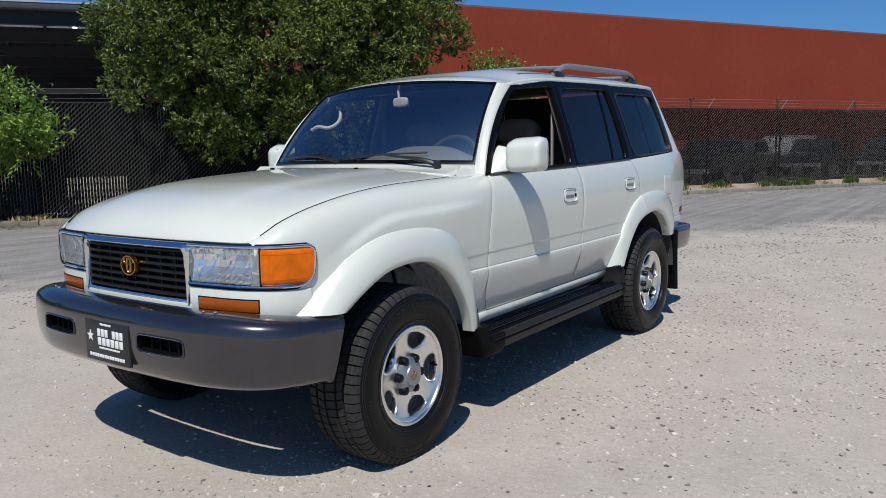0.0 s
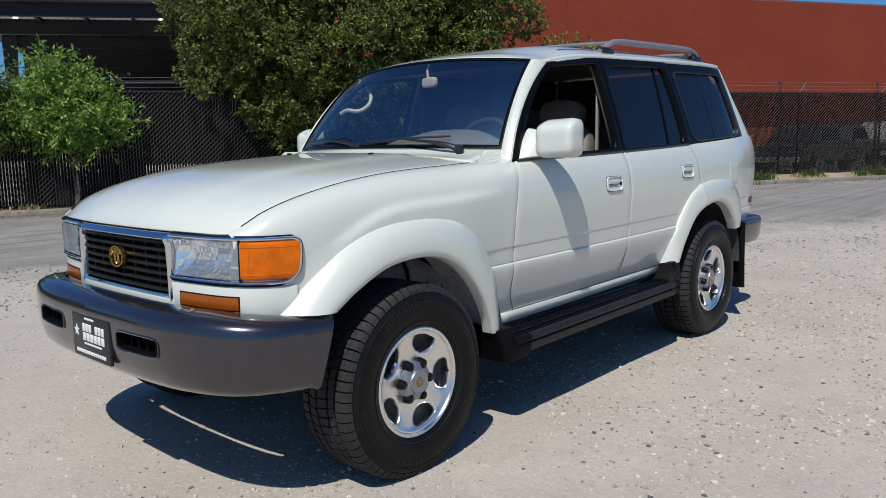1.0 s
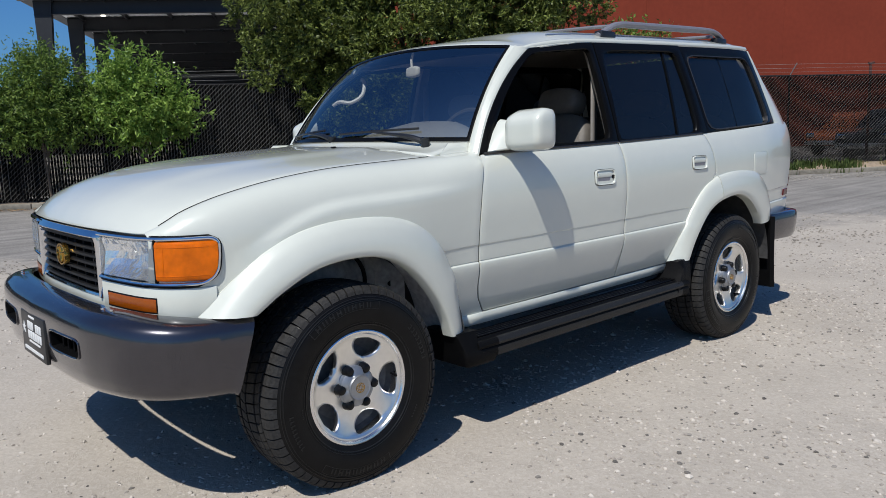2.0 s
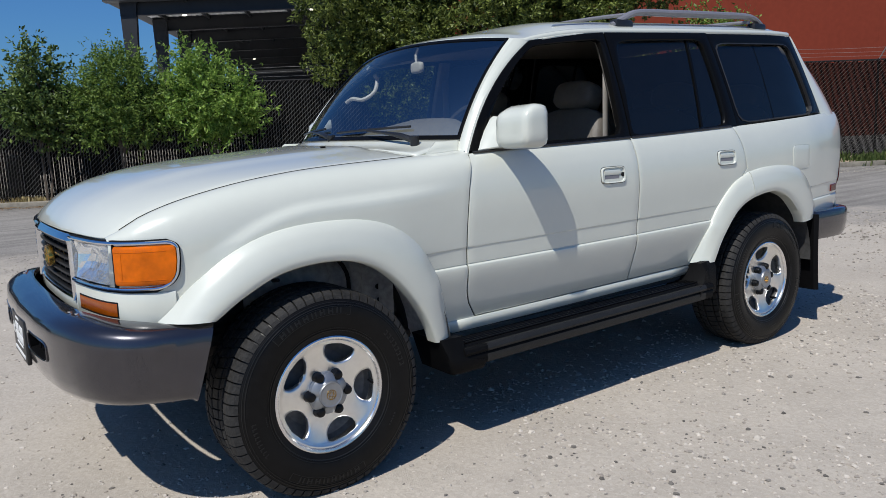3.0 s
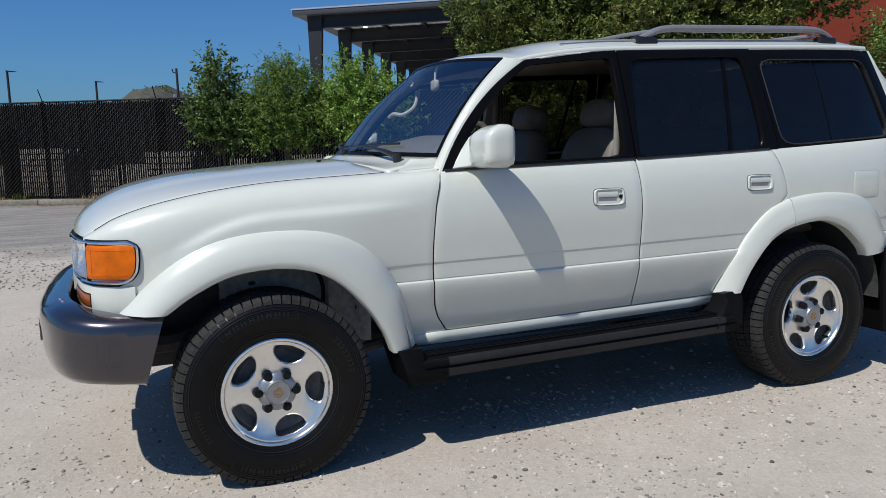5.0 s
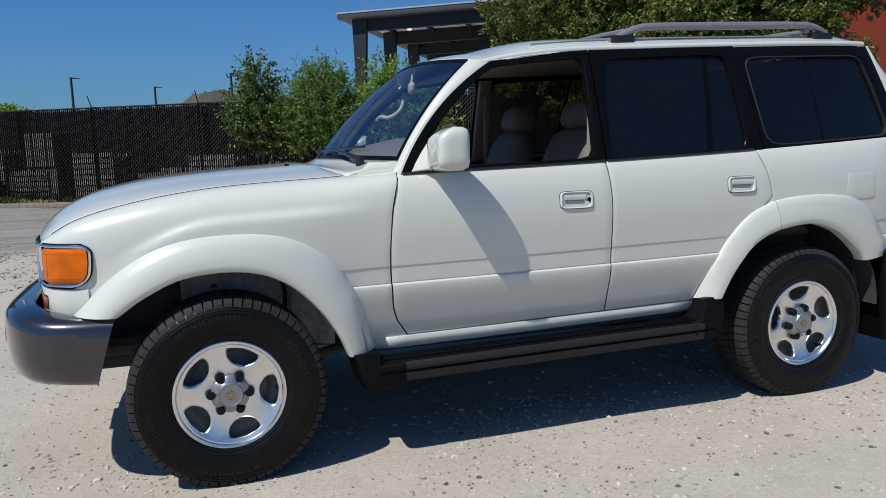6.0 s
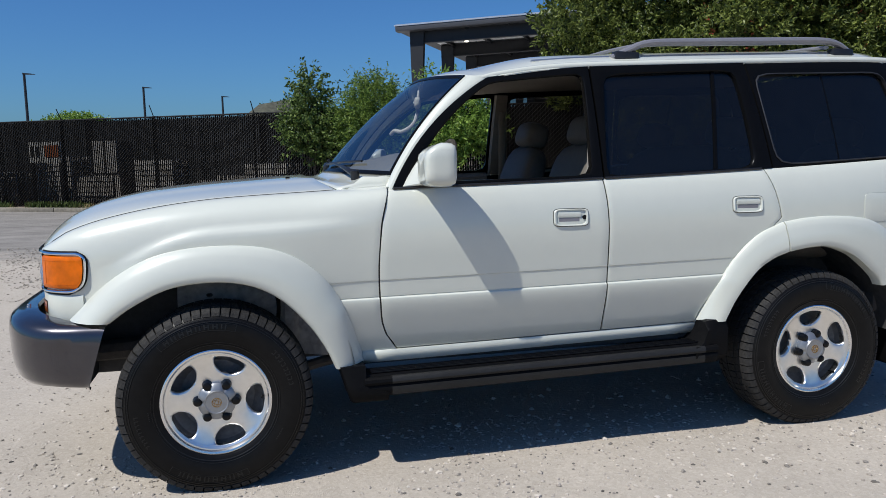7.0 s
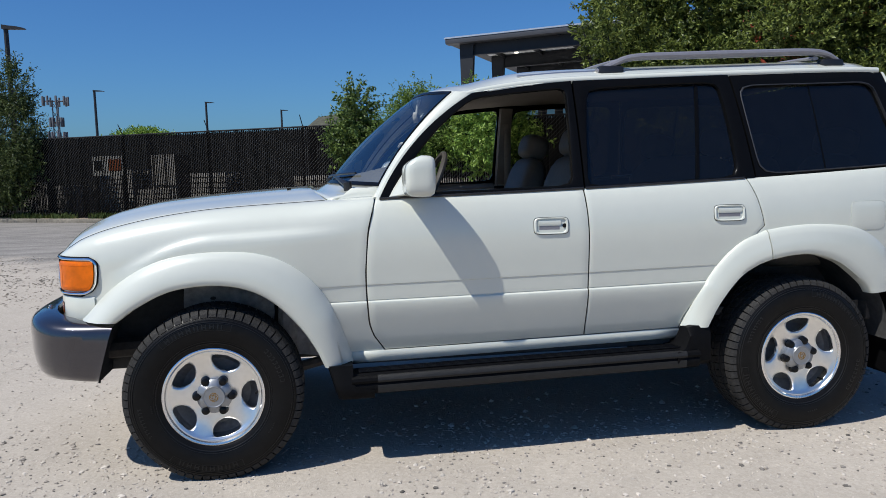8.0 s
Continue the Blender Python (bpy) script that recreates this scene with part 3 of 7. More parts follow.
def plan(a):
    """A point of the nose's outline at arc a (negative: driver's side) and its outward normal."""
    s, d = (-1 if a < 0 else 1), abs(a)
    x, y = float(np.interp(d, _far, _px)), float(np.interp(d, _far, _py))
    x2, y2 = float(np.interp(d + 0.01, _far, _px)), float(np.interp(d + 0.01, _far, _py))
    x1, y1 = float(np.interp(max(d - 0.01, 0), _far, _px)), float(np.interp(max(d - 0.01, 0), _far, _py))
    t = Vector((x2 - x1, y2 - y1, 0)).normalized()
    if d < 0.005:
        t = Vector((0, 1, 0))
    n = Vector((-t.y, t.x, 0))
    return Vector((x, s * y, 0)), Vector((n.x, s * n.y, 0))


def sweep(bm, a, b, profile, n=16, caps=True, closed=True, trim=None):
    """Carries a profile of (out, z) along the nose from arc a to b."""
    rows = []
    for k in range(n + 1):
        d = lerp(a, b, k / n)
        p, o = plan(d)
        rows.append([p + o * w + Vector((0, 0, z + (trim(d) if trim else 0))) for w, z in profile])
    vs = patch(bm, rows, closed=closed)
    if caps and closed:
        bm.faces.new(vs[0][::-1])
        bm.faces.new(vs[-1])


def slab(z0, z1, o0, o1, r=0.006):
    """A profile with rounded outer corners."""
    return [(o0, z0), (o1 - r, z0), (o1 - r * 0.3, z0 + r * 0.3), (o1, z0 + r), (o1, z1 - r), (o1 - r * 0.3, z1 - r * 0.3), (o1 - r, z1), (o0, z1)]


GRILLE_HALF, LAMP_A, LAMP_B, AMBER_END = arc_y(0.354), arc_y(0.386), arc_y(0.645) + 0.075, arc_x(-0.465)
bm = bmnew()
sweep(bm, -GRILLE_HALF - 0.03, GRILLE_HALF + 0.03, slab(0.708, 0.7465, -0.05, 0.003), 40)
for s in (-1, 1):
    sweep(bm, s * (GRILLE_HALF + 0.012), s * arc_x(-0.475), slab(0.706, 0.811, -0.05, 0.0025), 30)
part("front_panel", bm, PAINT, car, "", thick=0)
bm = bmnew()
sweep(bm, -arc_x(-0.50), arc_x(-0.50), slab(0.73, 0.985, -0.12, -0.064, 0.002), 50)
part("nose_backing", bm, BLACK_TRIM, car)

grille = part("grille", (lambda b: (sweep(b, -GRILLE_HALF, GRILLE_HALF, slab(0.745, 0.972, -0.06, -0.040, 0.002), 24), b)[1])(bmnew()), BLACK_TRIM, car, "black slatted grille in a chrome surround")
for z in (0.769, 0.7975, 0.826, 0.8545, 0.883, 0.9115, 0.940):
    bm = bmnew()
    sweep(bm, -GRILLE_HALF, GRILLE_HALF, [(-0.045, z - 0.005), (-0.008, z - 0.008), (-0.003, z - 0.004), (-0.004, z + 0.004), (-0.012, z + 0.0065), (-0.045, z + 0.003)], 24)
    part("slat", bm, GRILLE_BLACK, grille)
for k in range(-3, 4):
    bm = bmnew()
    a = k * 0.092 + 0.001
    sweep(bm, a - 0.003, a + 0.003, slab(0.76, 0.955, -0.045, -0.014, 0.002), 1)
    part("bar", bm, GRILLE_BLACK, grille)
# chrome surround
bm = bmnew()
rows = []
for k in range(61):
    d = lerp(-1, 1, k / 60)
    p, o = plan(d * (GRILLE_HALF + 0.034))
    thin = soft(1.0, 0.88, abs(d))
    rows.append([p + o * w + Vector((0, 0, z)) for w, z in ((-0.04, 0.951), (lerp(0.002, 0.010, thin), 0.951), (lerp(0.003, 0.0135, thin), 0.954), (lerp(0.003, 0.0135, thin), 0.957), (0.000, 0.973), (-0.005, 0.977), (-0.04, 0.978))])
vs = patch(bm, rows, closed=True)
bm.faces.new(vs[0][::-1])
bm.faces.new(vs[-1])
part("surround", bm, CHROME, grille, "chrome surround")
bm = bmnew()
sweep(bm, -GRILLE_HALF - 0.012, GRILLE_HALF + 0.012, [(-0.04, 0.747), (0.003, 0.747), (0.005, 0.749), (0.002, 0.756), (-0.001, 0.757), (-0.04, 0.757)], 36)
part("surround", bm, CHROME, grille, "chrome surround")
for s in (-1, 1):
    bm = bmnew()
    rows = []
    for t in np.linspace(0, 1, 22):
        z = lerp(0.745, 0.956, t)
        a = s * (GRILLE_HALF + lerp(0.006, -0.004, t) - 0.02 * max(0, (t - 0.86) / 0.14) ** 2)
        wide = lerp(0.016, 0.030, t) + 0.02 * max(0, (t - 0.86) / 0.14) ** 2
        row = []
        for w, o in ((0, -0.04), (0, 0.004), (0.003, 0.009), (wide * 0.4, 0.012), (wide * 0.75, 0.010), (wide, 0.002), (wide, -0.04)):
            p, n = plan(a + s * w)
            row.append(p + n * o + Vector((0, 0, z)))
        rows.append(row)
    patch(bm, rows)
    part("surround", bm, CHROME, grille, "chrome surround")
# badge: plain gold ovals
badge = None
for rx, rz, cz, w in ((0.051, 0.038, 0.867, 0.0046), (0.035, 0.0135, 0.885, 0.0026), (0.014, 0.032, 0.869, 0.0026)):
    bm = bmnew()
    x = nose_x(0.0) - 0.012
    ring = []
    for k in range(33):
        a = k * math.tau / 32
        c, sn = math.cos(a), math.sin(a)
        ring.append([(x + dx, c * (rx + d), cz + sn * (rz + d)) for d, dx in ((-w, 0.006), (-w * 0.5, -0.004), (w * 0.5, -0.004), (w, 0.006), (w, 0.014), (-w, 0.014))])
    patch(bm, ring, closed=True)
    if badge is None:
        badge = part("badge", bm, GOLD, grille, "gold oval badge")
    else:
        bm2 = bm
        me = badge.data
        b0 = bmesh.new()
        b0.from_mesh(me)
        tmp = bpy.data.meshes.new("tmp")
        bm2.to_mesh(tmp)
        bm2.free()
        b0.from_mesh(tmp)
        bpy.data.meshes.remove(tmp)
        b0.to_mesh(me)
        b0.free()
        me.polygons.foreach_set("use_smooth", [True] * len(me.polygons))

for s in (-1, 1):
    # headlight: faceted reflector bowl, clear fluted lens, chrome rim in a black gasket
    shake = random.Random(5)
    bm = bmnew()
    rows = []
    for k in range(23):
        d = lerp(LAMP_A, LAMP_B, k / 22)
        row = []
        for i, (w, z) in enumerate(((-0.006, 0.829), (-0.022, 0.842), (-0.040, 0.862), (-0.050, 0.885), (-0.052, 0.91), (-0.044, 0.933), (-0.028, 0.952), (-0.006, 0.967))):
            side = min(1.0, 0.25 + 4.5 * min(k, 22 - k) / 22)
            p, o = plan(s * (d + (shake.uniform(-0.0006, 0.0006) if 0 < k < 22 else 0)))
            row.append(p + o * (w * side + (shake.uniform(-0.0022, 0.0022) if 0 < i < 7 else 0)) + Vector((0, 0, z + (shake.uniform(-0.0008, 0.0008) if 0 < i < 7 else 0))))
        rows.append(row)
    patch(bm, rows)
    head = part("headlight", bm, REFLECTOR, car, "clear headlight in a chrome rim", smooth=0)
    bm = bmnew()
    rows = []
    n = 64
    for k in range(n + 1):
        d = lerp(LAMP_A + 0.004, LAMP_B - 0.004, k / n) * s
        p, o = plan(d)
        rib = 0.0014 * (k % 2)
        rows.append([p + o * (w + (rib if 0 < i < 7 else 0)) + Vector((0, 0, z)) for i, (w, z) in enumerate(((-0.004, 0.830), (0.007, 0.836), (0.010, 0.86), (0.0115, 0.885), (0.0095, 0.888), (0.010, 0.925), (0.007, 0.960), (-0.004, 0.966)))])
    patch(bm, rows)
    part("lens", bm, LENS, head, "clear fluted lens", smooth=20)

    def lamp_end(z):
        """Where the lamp ends towards the wing, with rounded corners."""
        up, low = max(0.0, min(1.0, (z - 0.944) / 0.026)), max(0.0, min(1.0, (0.880 - z) / 0.056))
        return AMBER_END - 0.026 * (1 - math.sqrt(1 - up * up)) - 0.056 * (1 - math.sqrt(1 - low * low)) - 0.010 * max(0.0, (0.91 - z) / 0.08)

    outline = [(lerp(LAMP_A - 0.006, lamp_end(0.970), t), 0.971) for t in np.linspace(0, 1, 30)]
    outline += [(lamp_end(z) + 0.004, z) for z in np.linspace(0.9685, 0.8265, 26)]
    outline += [(lerp(lamp_end(0.824), LAMP_A - 0.006, t), 0.8235) for t in np.linspace(0, 1, 30)]
    for name, mtl, r, o2, grow, label in (("rim", CHROME, 0.0060, 0.007, 0.0, "chrome rim"), ("gasket", GASKET, 0.0042, 0.002, 0.0065, "black gasket")):
        bm = bmnew()
        path = []
        for d, z in outline:
            up = 1 if z > 0.969 else -1 if z < 0.826 else 0
            p, nn = plan(s * (d + (grow if not up else 0)))
            path.append(p + nn * o2 + Vector((0, 0, z + up * grow * (1.0 if up > 0 else 1.3))))
        tube(bm, path, r, 8)
        part(name, bm, mtl, head, label)
    # amber corner lamp
    bm = bmnew()
    rows = []
    for k in range(25):
        row = []
        for z in np.linspace(0.829, 0.968, 19):
            h = abs((z - 0.8985) / 0.0695)
            o = 0.015 - 0.025 * max(0.0, (h - 0.75) / 0.25) ** 3
            p, nn = plan(s * lerp(LAMP_B + 0.004, lamp_end(z), k / 24))
            row.append(p + nn * o + Vector((0, 0, z)))
        rows.append(row)
    patch(bm, rows)
    corner = part("corner_lamp", bm, AMBER, car, "amber wrap-round corner lamp")
    bm = bmnew()
    sweep(bm, s * (LAMP_B - 0.002), s * (LAMP_B + 0.003), slab(0.829, 0.968, -0.02, 0.014, 0.002), 1)
    part("divider", bm, GASKET, corner)
    for z in (0.852, 0.944):
        bm = bmnew()
        sweep(bm, s * (LAMP_B + 0.006), s * (AMBER_END - 0.028), slab(z - 0.0015, z + 0.0015, 0.0, 0.0162, 0.001), 16)
        part("lens_step", bm, AMBER, corner)
    bm = bmnew()
    sweep(bm, s * (LAMP_B + 0.030), s * (LAMP_B + 0.032), slab(0.852, 0.944, 0.0, 0.0160, 0.001), 1)
    part("lens_step", bm, AMBER, corner)
    # turn signal in the front panel
    bm = bmnew()
    sweep(bm, s * arc_y(0.425), s * (arc_y(0.645) + 0.060), slab(0.729, 0.774, -0.02, 0.005, 0.004), 14)
    turn = part("turn_signal", bm, AMBER_DARK, car, "dark amber turn signal")
    bm = bmnew()
    sweep(bm, s * (arc_y(0.425) - 0.005), s * (arc_y(0.645) + 0.065), slab(0.724, 0.779, -0.02, 0.0036, 0.003), 14)
    part("gasket", bm, GASKET, turn)

# front bumper
bump_x = spline((0.0, -0.845), (0.3, -0.838), (0.5, -0.822), (0.66, -0.785), (0.76, -0.74), (0.84, -0.67), (0.885, -0.59), (0.905, -0.50), (0.918, -0.39))
_bp = [(bump_x(y), y) for y in np.concatenate([np.linspace(0, 0.80, 60), np.linspace(0.81, 0.918, 60)])]
_bf = np.r_[0, np.cumsum([math.dist(a, b) for a, b in zip(_bp, _bp[1:])])]
_bx, _by = np.array([p[0] for p in _bp]), np.array([p[1] for p in _bp])


def bump_at(d):
    s, a = (-1 if d < 0 else 1), abs(d)
    x, y = float(np.interp(a, _bf, _bx)), float(np.interp(a, _bf, _by))
    lo, hi = max(a - 0.02, 0), min(a + 0.02, _bf[-1])
    t = Vector((float(np.interp(hi, _bf, _bx) - np.interp(lo, _bf, _bx)), float(np.interp(hi, _bf, _by) - np.interp(lo, _bf, _by)), 0)).normalized()
    if a < 0.02:
        t = Vector((0, 1, 0))
    n = Vector((-t.y, t.x, 0))
    return Vector((x, s * y, 0)), Vector((n.x, s * n.y, 0))


BL = float(_bf[-1])
BUMP_SECTION = [(-0.114, 0.722), (-0.108, 0.735), (-0.075, 0.735), (-0.040, 0.7265), (-0.015, 0.7135), (-0.003, 0.697), (0.001, 0.662), (0.0, 0.637), (-0.002, 0.577), (-0.008, 0.530), (-0.018, 0.490), (-0.036, 0.466), (-0.07, 0.455), (-0.13, 0.452)]
b_slots = [(-0.50, -0.235), (0.235, 0.50)]
stations = sorted({*np.linspace(-BL, BL, 101).tolist(), *(v for s2 in b_slots for v in s2)})
bm = bmnew()
rows = []
for d in stations:
    p, o = bump_at(d)
    k = abs(d) / BL
    row = []
    for i, (w, z) in enumerate(BUMP_SECTION):
        end = max(0, (k - 0.93) / 0.07)
        zz = z - 0.035 * max(0, (k - 0.55) / 0.45) ** 1.2 * (1 if z > 0.65 else 0.0)
        shift = Vector((-0.07 * (0.70 - zz) / 0.24 * end, 0, 0))
        w2 = w if k < 0.8 else w * lerp(1, 0.3, (k - 0.8) / 0.2)
        row.append(p + o * w2 + shift + Vector((0, 0, zz)))
    rows.append(row)


def in_slot(i, j):
    a, b = stations[i], stations[i + 1]
    return j == 7 and any(lo - 1e-6 <= a and b <= hi + 1e-6 for lo, hi in b_slots)


patch(bm, rows, skip=in_slot)
bumper = part("front_bumper", bm, BUMPER, car, "grey painted wrap-round front bumper", smooth=55)
for lo, hi in b_slots:
    bm = bmnew()
    rr = []
    for d in np.linspace(lo, hi, 10):
        p, o = bump_at(d)
        rr.append([p + o * -0.002 + Vector((0, 0, 0.577)), p + o * -0.06 + Vector((0, 0, 0.582)), p + o * -0.06 + Vector((0, 0, 0.632)), p + o * 0.0 + Vector((0, 0, 0.637))])
    vs = patch(bm, rr)
    bm.faces.new(vs[0])
    bm.faces.new(vs[-1])
    part("intake_slot", bm, BLACK_PLASTIC, bumper, "black intake slot")
    for d in np.linspace(lo, hi, 6)[1:-1]:
        bm = bmnew()
        p, o = bump_at(d)
        tube(bm, [p - o * 0.03 + Vector((0, 0, 0.58)), p - o * 0.03 + Vector((0, 0, 0.635))], 0.006, 6)
        part("intake_bar", bm, BLACK_PLASTIC, bumper)
for lo, hi in b_slots:
    # raised rim round the intake
    bm = bmnew()
    rim = []
    for k in range(40):
        a = k * math.tau / 40
        c, sn = math.cos(a), math.sin(a)
        d = (lo + hi) / 2 + math.copysign(abs(c) ** 0.35, c) * ((hi - lo) / 2 + 0.004)
        p, o = bump_at(d)
        rim.append(p - o * 0.0005 + Vector((0, 0, 0.607 + math.copysign(abs(sn) ** 0.35, sn) * 0.034)))
    tube(bm, [*rim, rim[0]], 0.0045, 6, caps=False)
    part("slot_rim", bm, BUMPER, bumper)
for d in (-0.60, -0.54, 0.54, 0.60):
    p, o = bump_at(d)
    bm = bmnew()
    tube(bm, [p - o * 0.075 + Vector((0, 0, 0.735)), p - o * 0.075 + Vector((0, 0, 0.7395))], 0.007, 8)
    part("bolt", bm, ALLOY_CUT, bumper, "bright bolt head")
# plate with plain bars in place of its writing
bm = bmnew()
box(bm, (-0.872, -0.158, 0.484), (-0.856, 0.158, 0.650), 0.005)
plate = part("dealer_plate", bm, PLATE, car, "black plate with white bars for its writing", at=pose(0.026, -0.026, 0.012))
LETTER_ROWS = [(0.636, 0.008, 0.040, 8, 0.0), (0.602, 0.030, 0.094, 7, -0.030), (0.567, 0.030, 0.094, 6, -0.030), (0.541, 0.007, 0.075, 11, -0.022), (0.508, 0.013, 0.128, 14, 0.0)]
for z, h, w, count, off in LETTER_ROWS:
    step = 2 * w / count
    for k in range(count):
        if count == 7 and k == 3:
            continue
        bm = bmnew()
        y = off - w + k * step
        box(bm, (-0.8745, y + step * 0.12, z - h / 2), (-0.871, y + step * 0.88, z + h / 2), 0.001)
        part("bar", bm, INK, plate)
bm = bmnew()
star = [(-0.874, 0.115 + (0.024 if k % 2 == 0 else 0.010) * math.sin(k * math.pi / 5), 0.583 + (0.024 if k % 2 == 0 else 0.010) * math.cos(k * math.pi / 5)) for k in range(10)]
va = [bm.verts.new(p) for p in star]
vb = [bm.verts.new((p[0] + 0.004, p[1], p[2])) for p in star]
bm.faces.new(va)
for k in range(10):
    bm.faces.new((va[k], va[(k + 1) % 10], vb[(k + 1) % 10], vb[k]))
part("star", bm, INK, plate, smooth=0)

# rear bumper and tail lamps
bm = bmnew()
rb = rounded([(3.47, -0.872, 0), (3.70, -0.885, 0), (3.86, -0.872, 0), (3.95, -0.80, 0), (3.985, -0.6, 0), (3.995, 0, 0), (3.985, 0.6, 0), (3.95, 0.80, 0), (3.86, 0.872, 0), (3.70, 0.885, 0), (3.47, 0.872, 0)], 60)
rows = []
for i, p in enumerate(rb):
    t = (rb[min(i + 1, 59)] - rb[max(i - 1, 0)]).normalized()
    n = Vector((t.y, -t.x, 0))
    rows.append([p + n * w + Vector((0, 0, z)) for w, z in ((-0.13, 0.705), (-0.03, 0.715), (-0.008, 0.708), (0, 0.69), (0, 0.62), (-0.008, 0.56), (-0.025, 0.525), (-0.10, 0.515))])
patch(bm, rows)
part("rear_bumper", bm, BUMPER, car, "grey rear bumper", thick=0.008)
for s in (-1, 1):
    bm = bmnew()
    patch(bm, [[(3.945 + 0.03 * (1 - abs(t) ** 4) + dx, s * (y + 0.006), 0.97 + 0.115 * t) for y, dx in ((0.765, -0.028), (0.755, 0.0), (0.70, 0.03), (0.62, 0.055), (0.58, 0.045))] for t in np.linspace(-1, 1, 7)])
    part("tail_lamp", bm, RED_LENS, car, "red tail lamp", thick=0.01)
    bm = bmnew()
    rows = [[(x, s * (side_y(x, z) + o), z) for z, o in ((0.818, -0.004), (0.822, 0.008), (0.862, 0.008), (0.867, -0.004))] for x in np.linspace(3.725, 3.825, 5)]
    vs = patch(bm, rows)
    bm.faces.new(vs[0])
    bm.faces.new(vs[-1])
    part("side_marker", bm, RED_LENS, car, "dark red side marker lamp")


# ---------- wheel-arch flares ----------
def flare(name, outer, inner, s, bulge, parent, lip=0.06, label="white moulded arch flare"):
    n = 40
    a, b = rounded([(x, 0, z) for x, z in outer], n), rounded([(x, 0, z) for x, z in inner], n)
    bm = bmnew()
    rows = []
    for k, (p, q) in enumerate(zip(a, b)):
        t = k / (n - 1)
        w = side_y(p.x, p.z) + (wing_bulge(p.x, p.z) if p.x < 1 else 0)
        o = bulge(t)
        rows.append([
            (p.x, s * (w - 0.01), p.z),
            (p.x, s * (w + 0.007), p.z),
            (lerp(p.x, q.x, 0.02), s * (w + 0.010), lerp(p.z, q.z, 0.02)),
            (lerp(p.x, q.x, 0.10), s * lerp(w + 0.012, o, 0.30), lerp(p.z, q.z, 0.10)),
            (lerp(p.x, q.x, 0.28), s * lerp(w, o, 0.66), lerp(p.z, q.z, 0.28)),
            (lerp(p.x, q.x, 0.52), s * lerp(w, o, 0.90), lerp(p.z, q.z, 0.52)),
            (lerp(p.x, q.x, 0.80), s * o, lerp(p.z, q.z, 0.80)),
            (lerp(p.x, q.x, 0.95), s * (o - 0.002), lerp(p.z, q.z, 0.95)),
            (q.x, s * (o - 0.010), q.z),
            (lerp(p.x, q.x, 1.02), s * (o - lip), lerp(p.z, q.z, 1.02)),
        ])
    vs = patch(bm, rows)
    for end in (vs[0], vs[-1]):
        try:
            bm.faces.new(end)
        except ValueError:
            pass
    return part(name, bm, PAINT, parent, label, smooth=45)


F_OUT = [(-0.535, 0.712), (-0.40, 0.845), (-0.25, 0.94), (-0.09, 0.983), (0.11, 0.99), (0.26, 0.965), (0.38, 0.90), (0.475, 0.80), (0.545, 0.66), (0.612, 0.465)]
F_IN = [(-0.375, 0.708), (-0.285, 0.772), (-0.15, 0.835), (0.01, 0.853), (0.15, 0.832), (0.265, 0.77), (0.37, 0.66), (0.44, 0.55), (0.478, 0.462)]
R_OUT_A = [(2.218, 0.545), (2.285, 0.70), (2.385, 0.852), (2.50, 0.955), (2.635, 1.012)]
R_IN_A = [(2.335, 0.545), (2.395, 0.66), (2.49, 0.78), (2.575, 0.838), (2.655, 0.868)]
R_OUT_B = [(2.641, 1.013), (2.78, 1.03), (2.95, 1.034), (3.15, 1.012), (3.30, 0.94), (3.42, 0.82), (3.475, 0.685)]
R_IN_B = [(2.661, 0.869), (2.78, 0.886), (2.90, 0.885), (3.04, 0.845), (3.14, 0.785), (3.23, 0.715), (3.265, 0.67)]
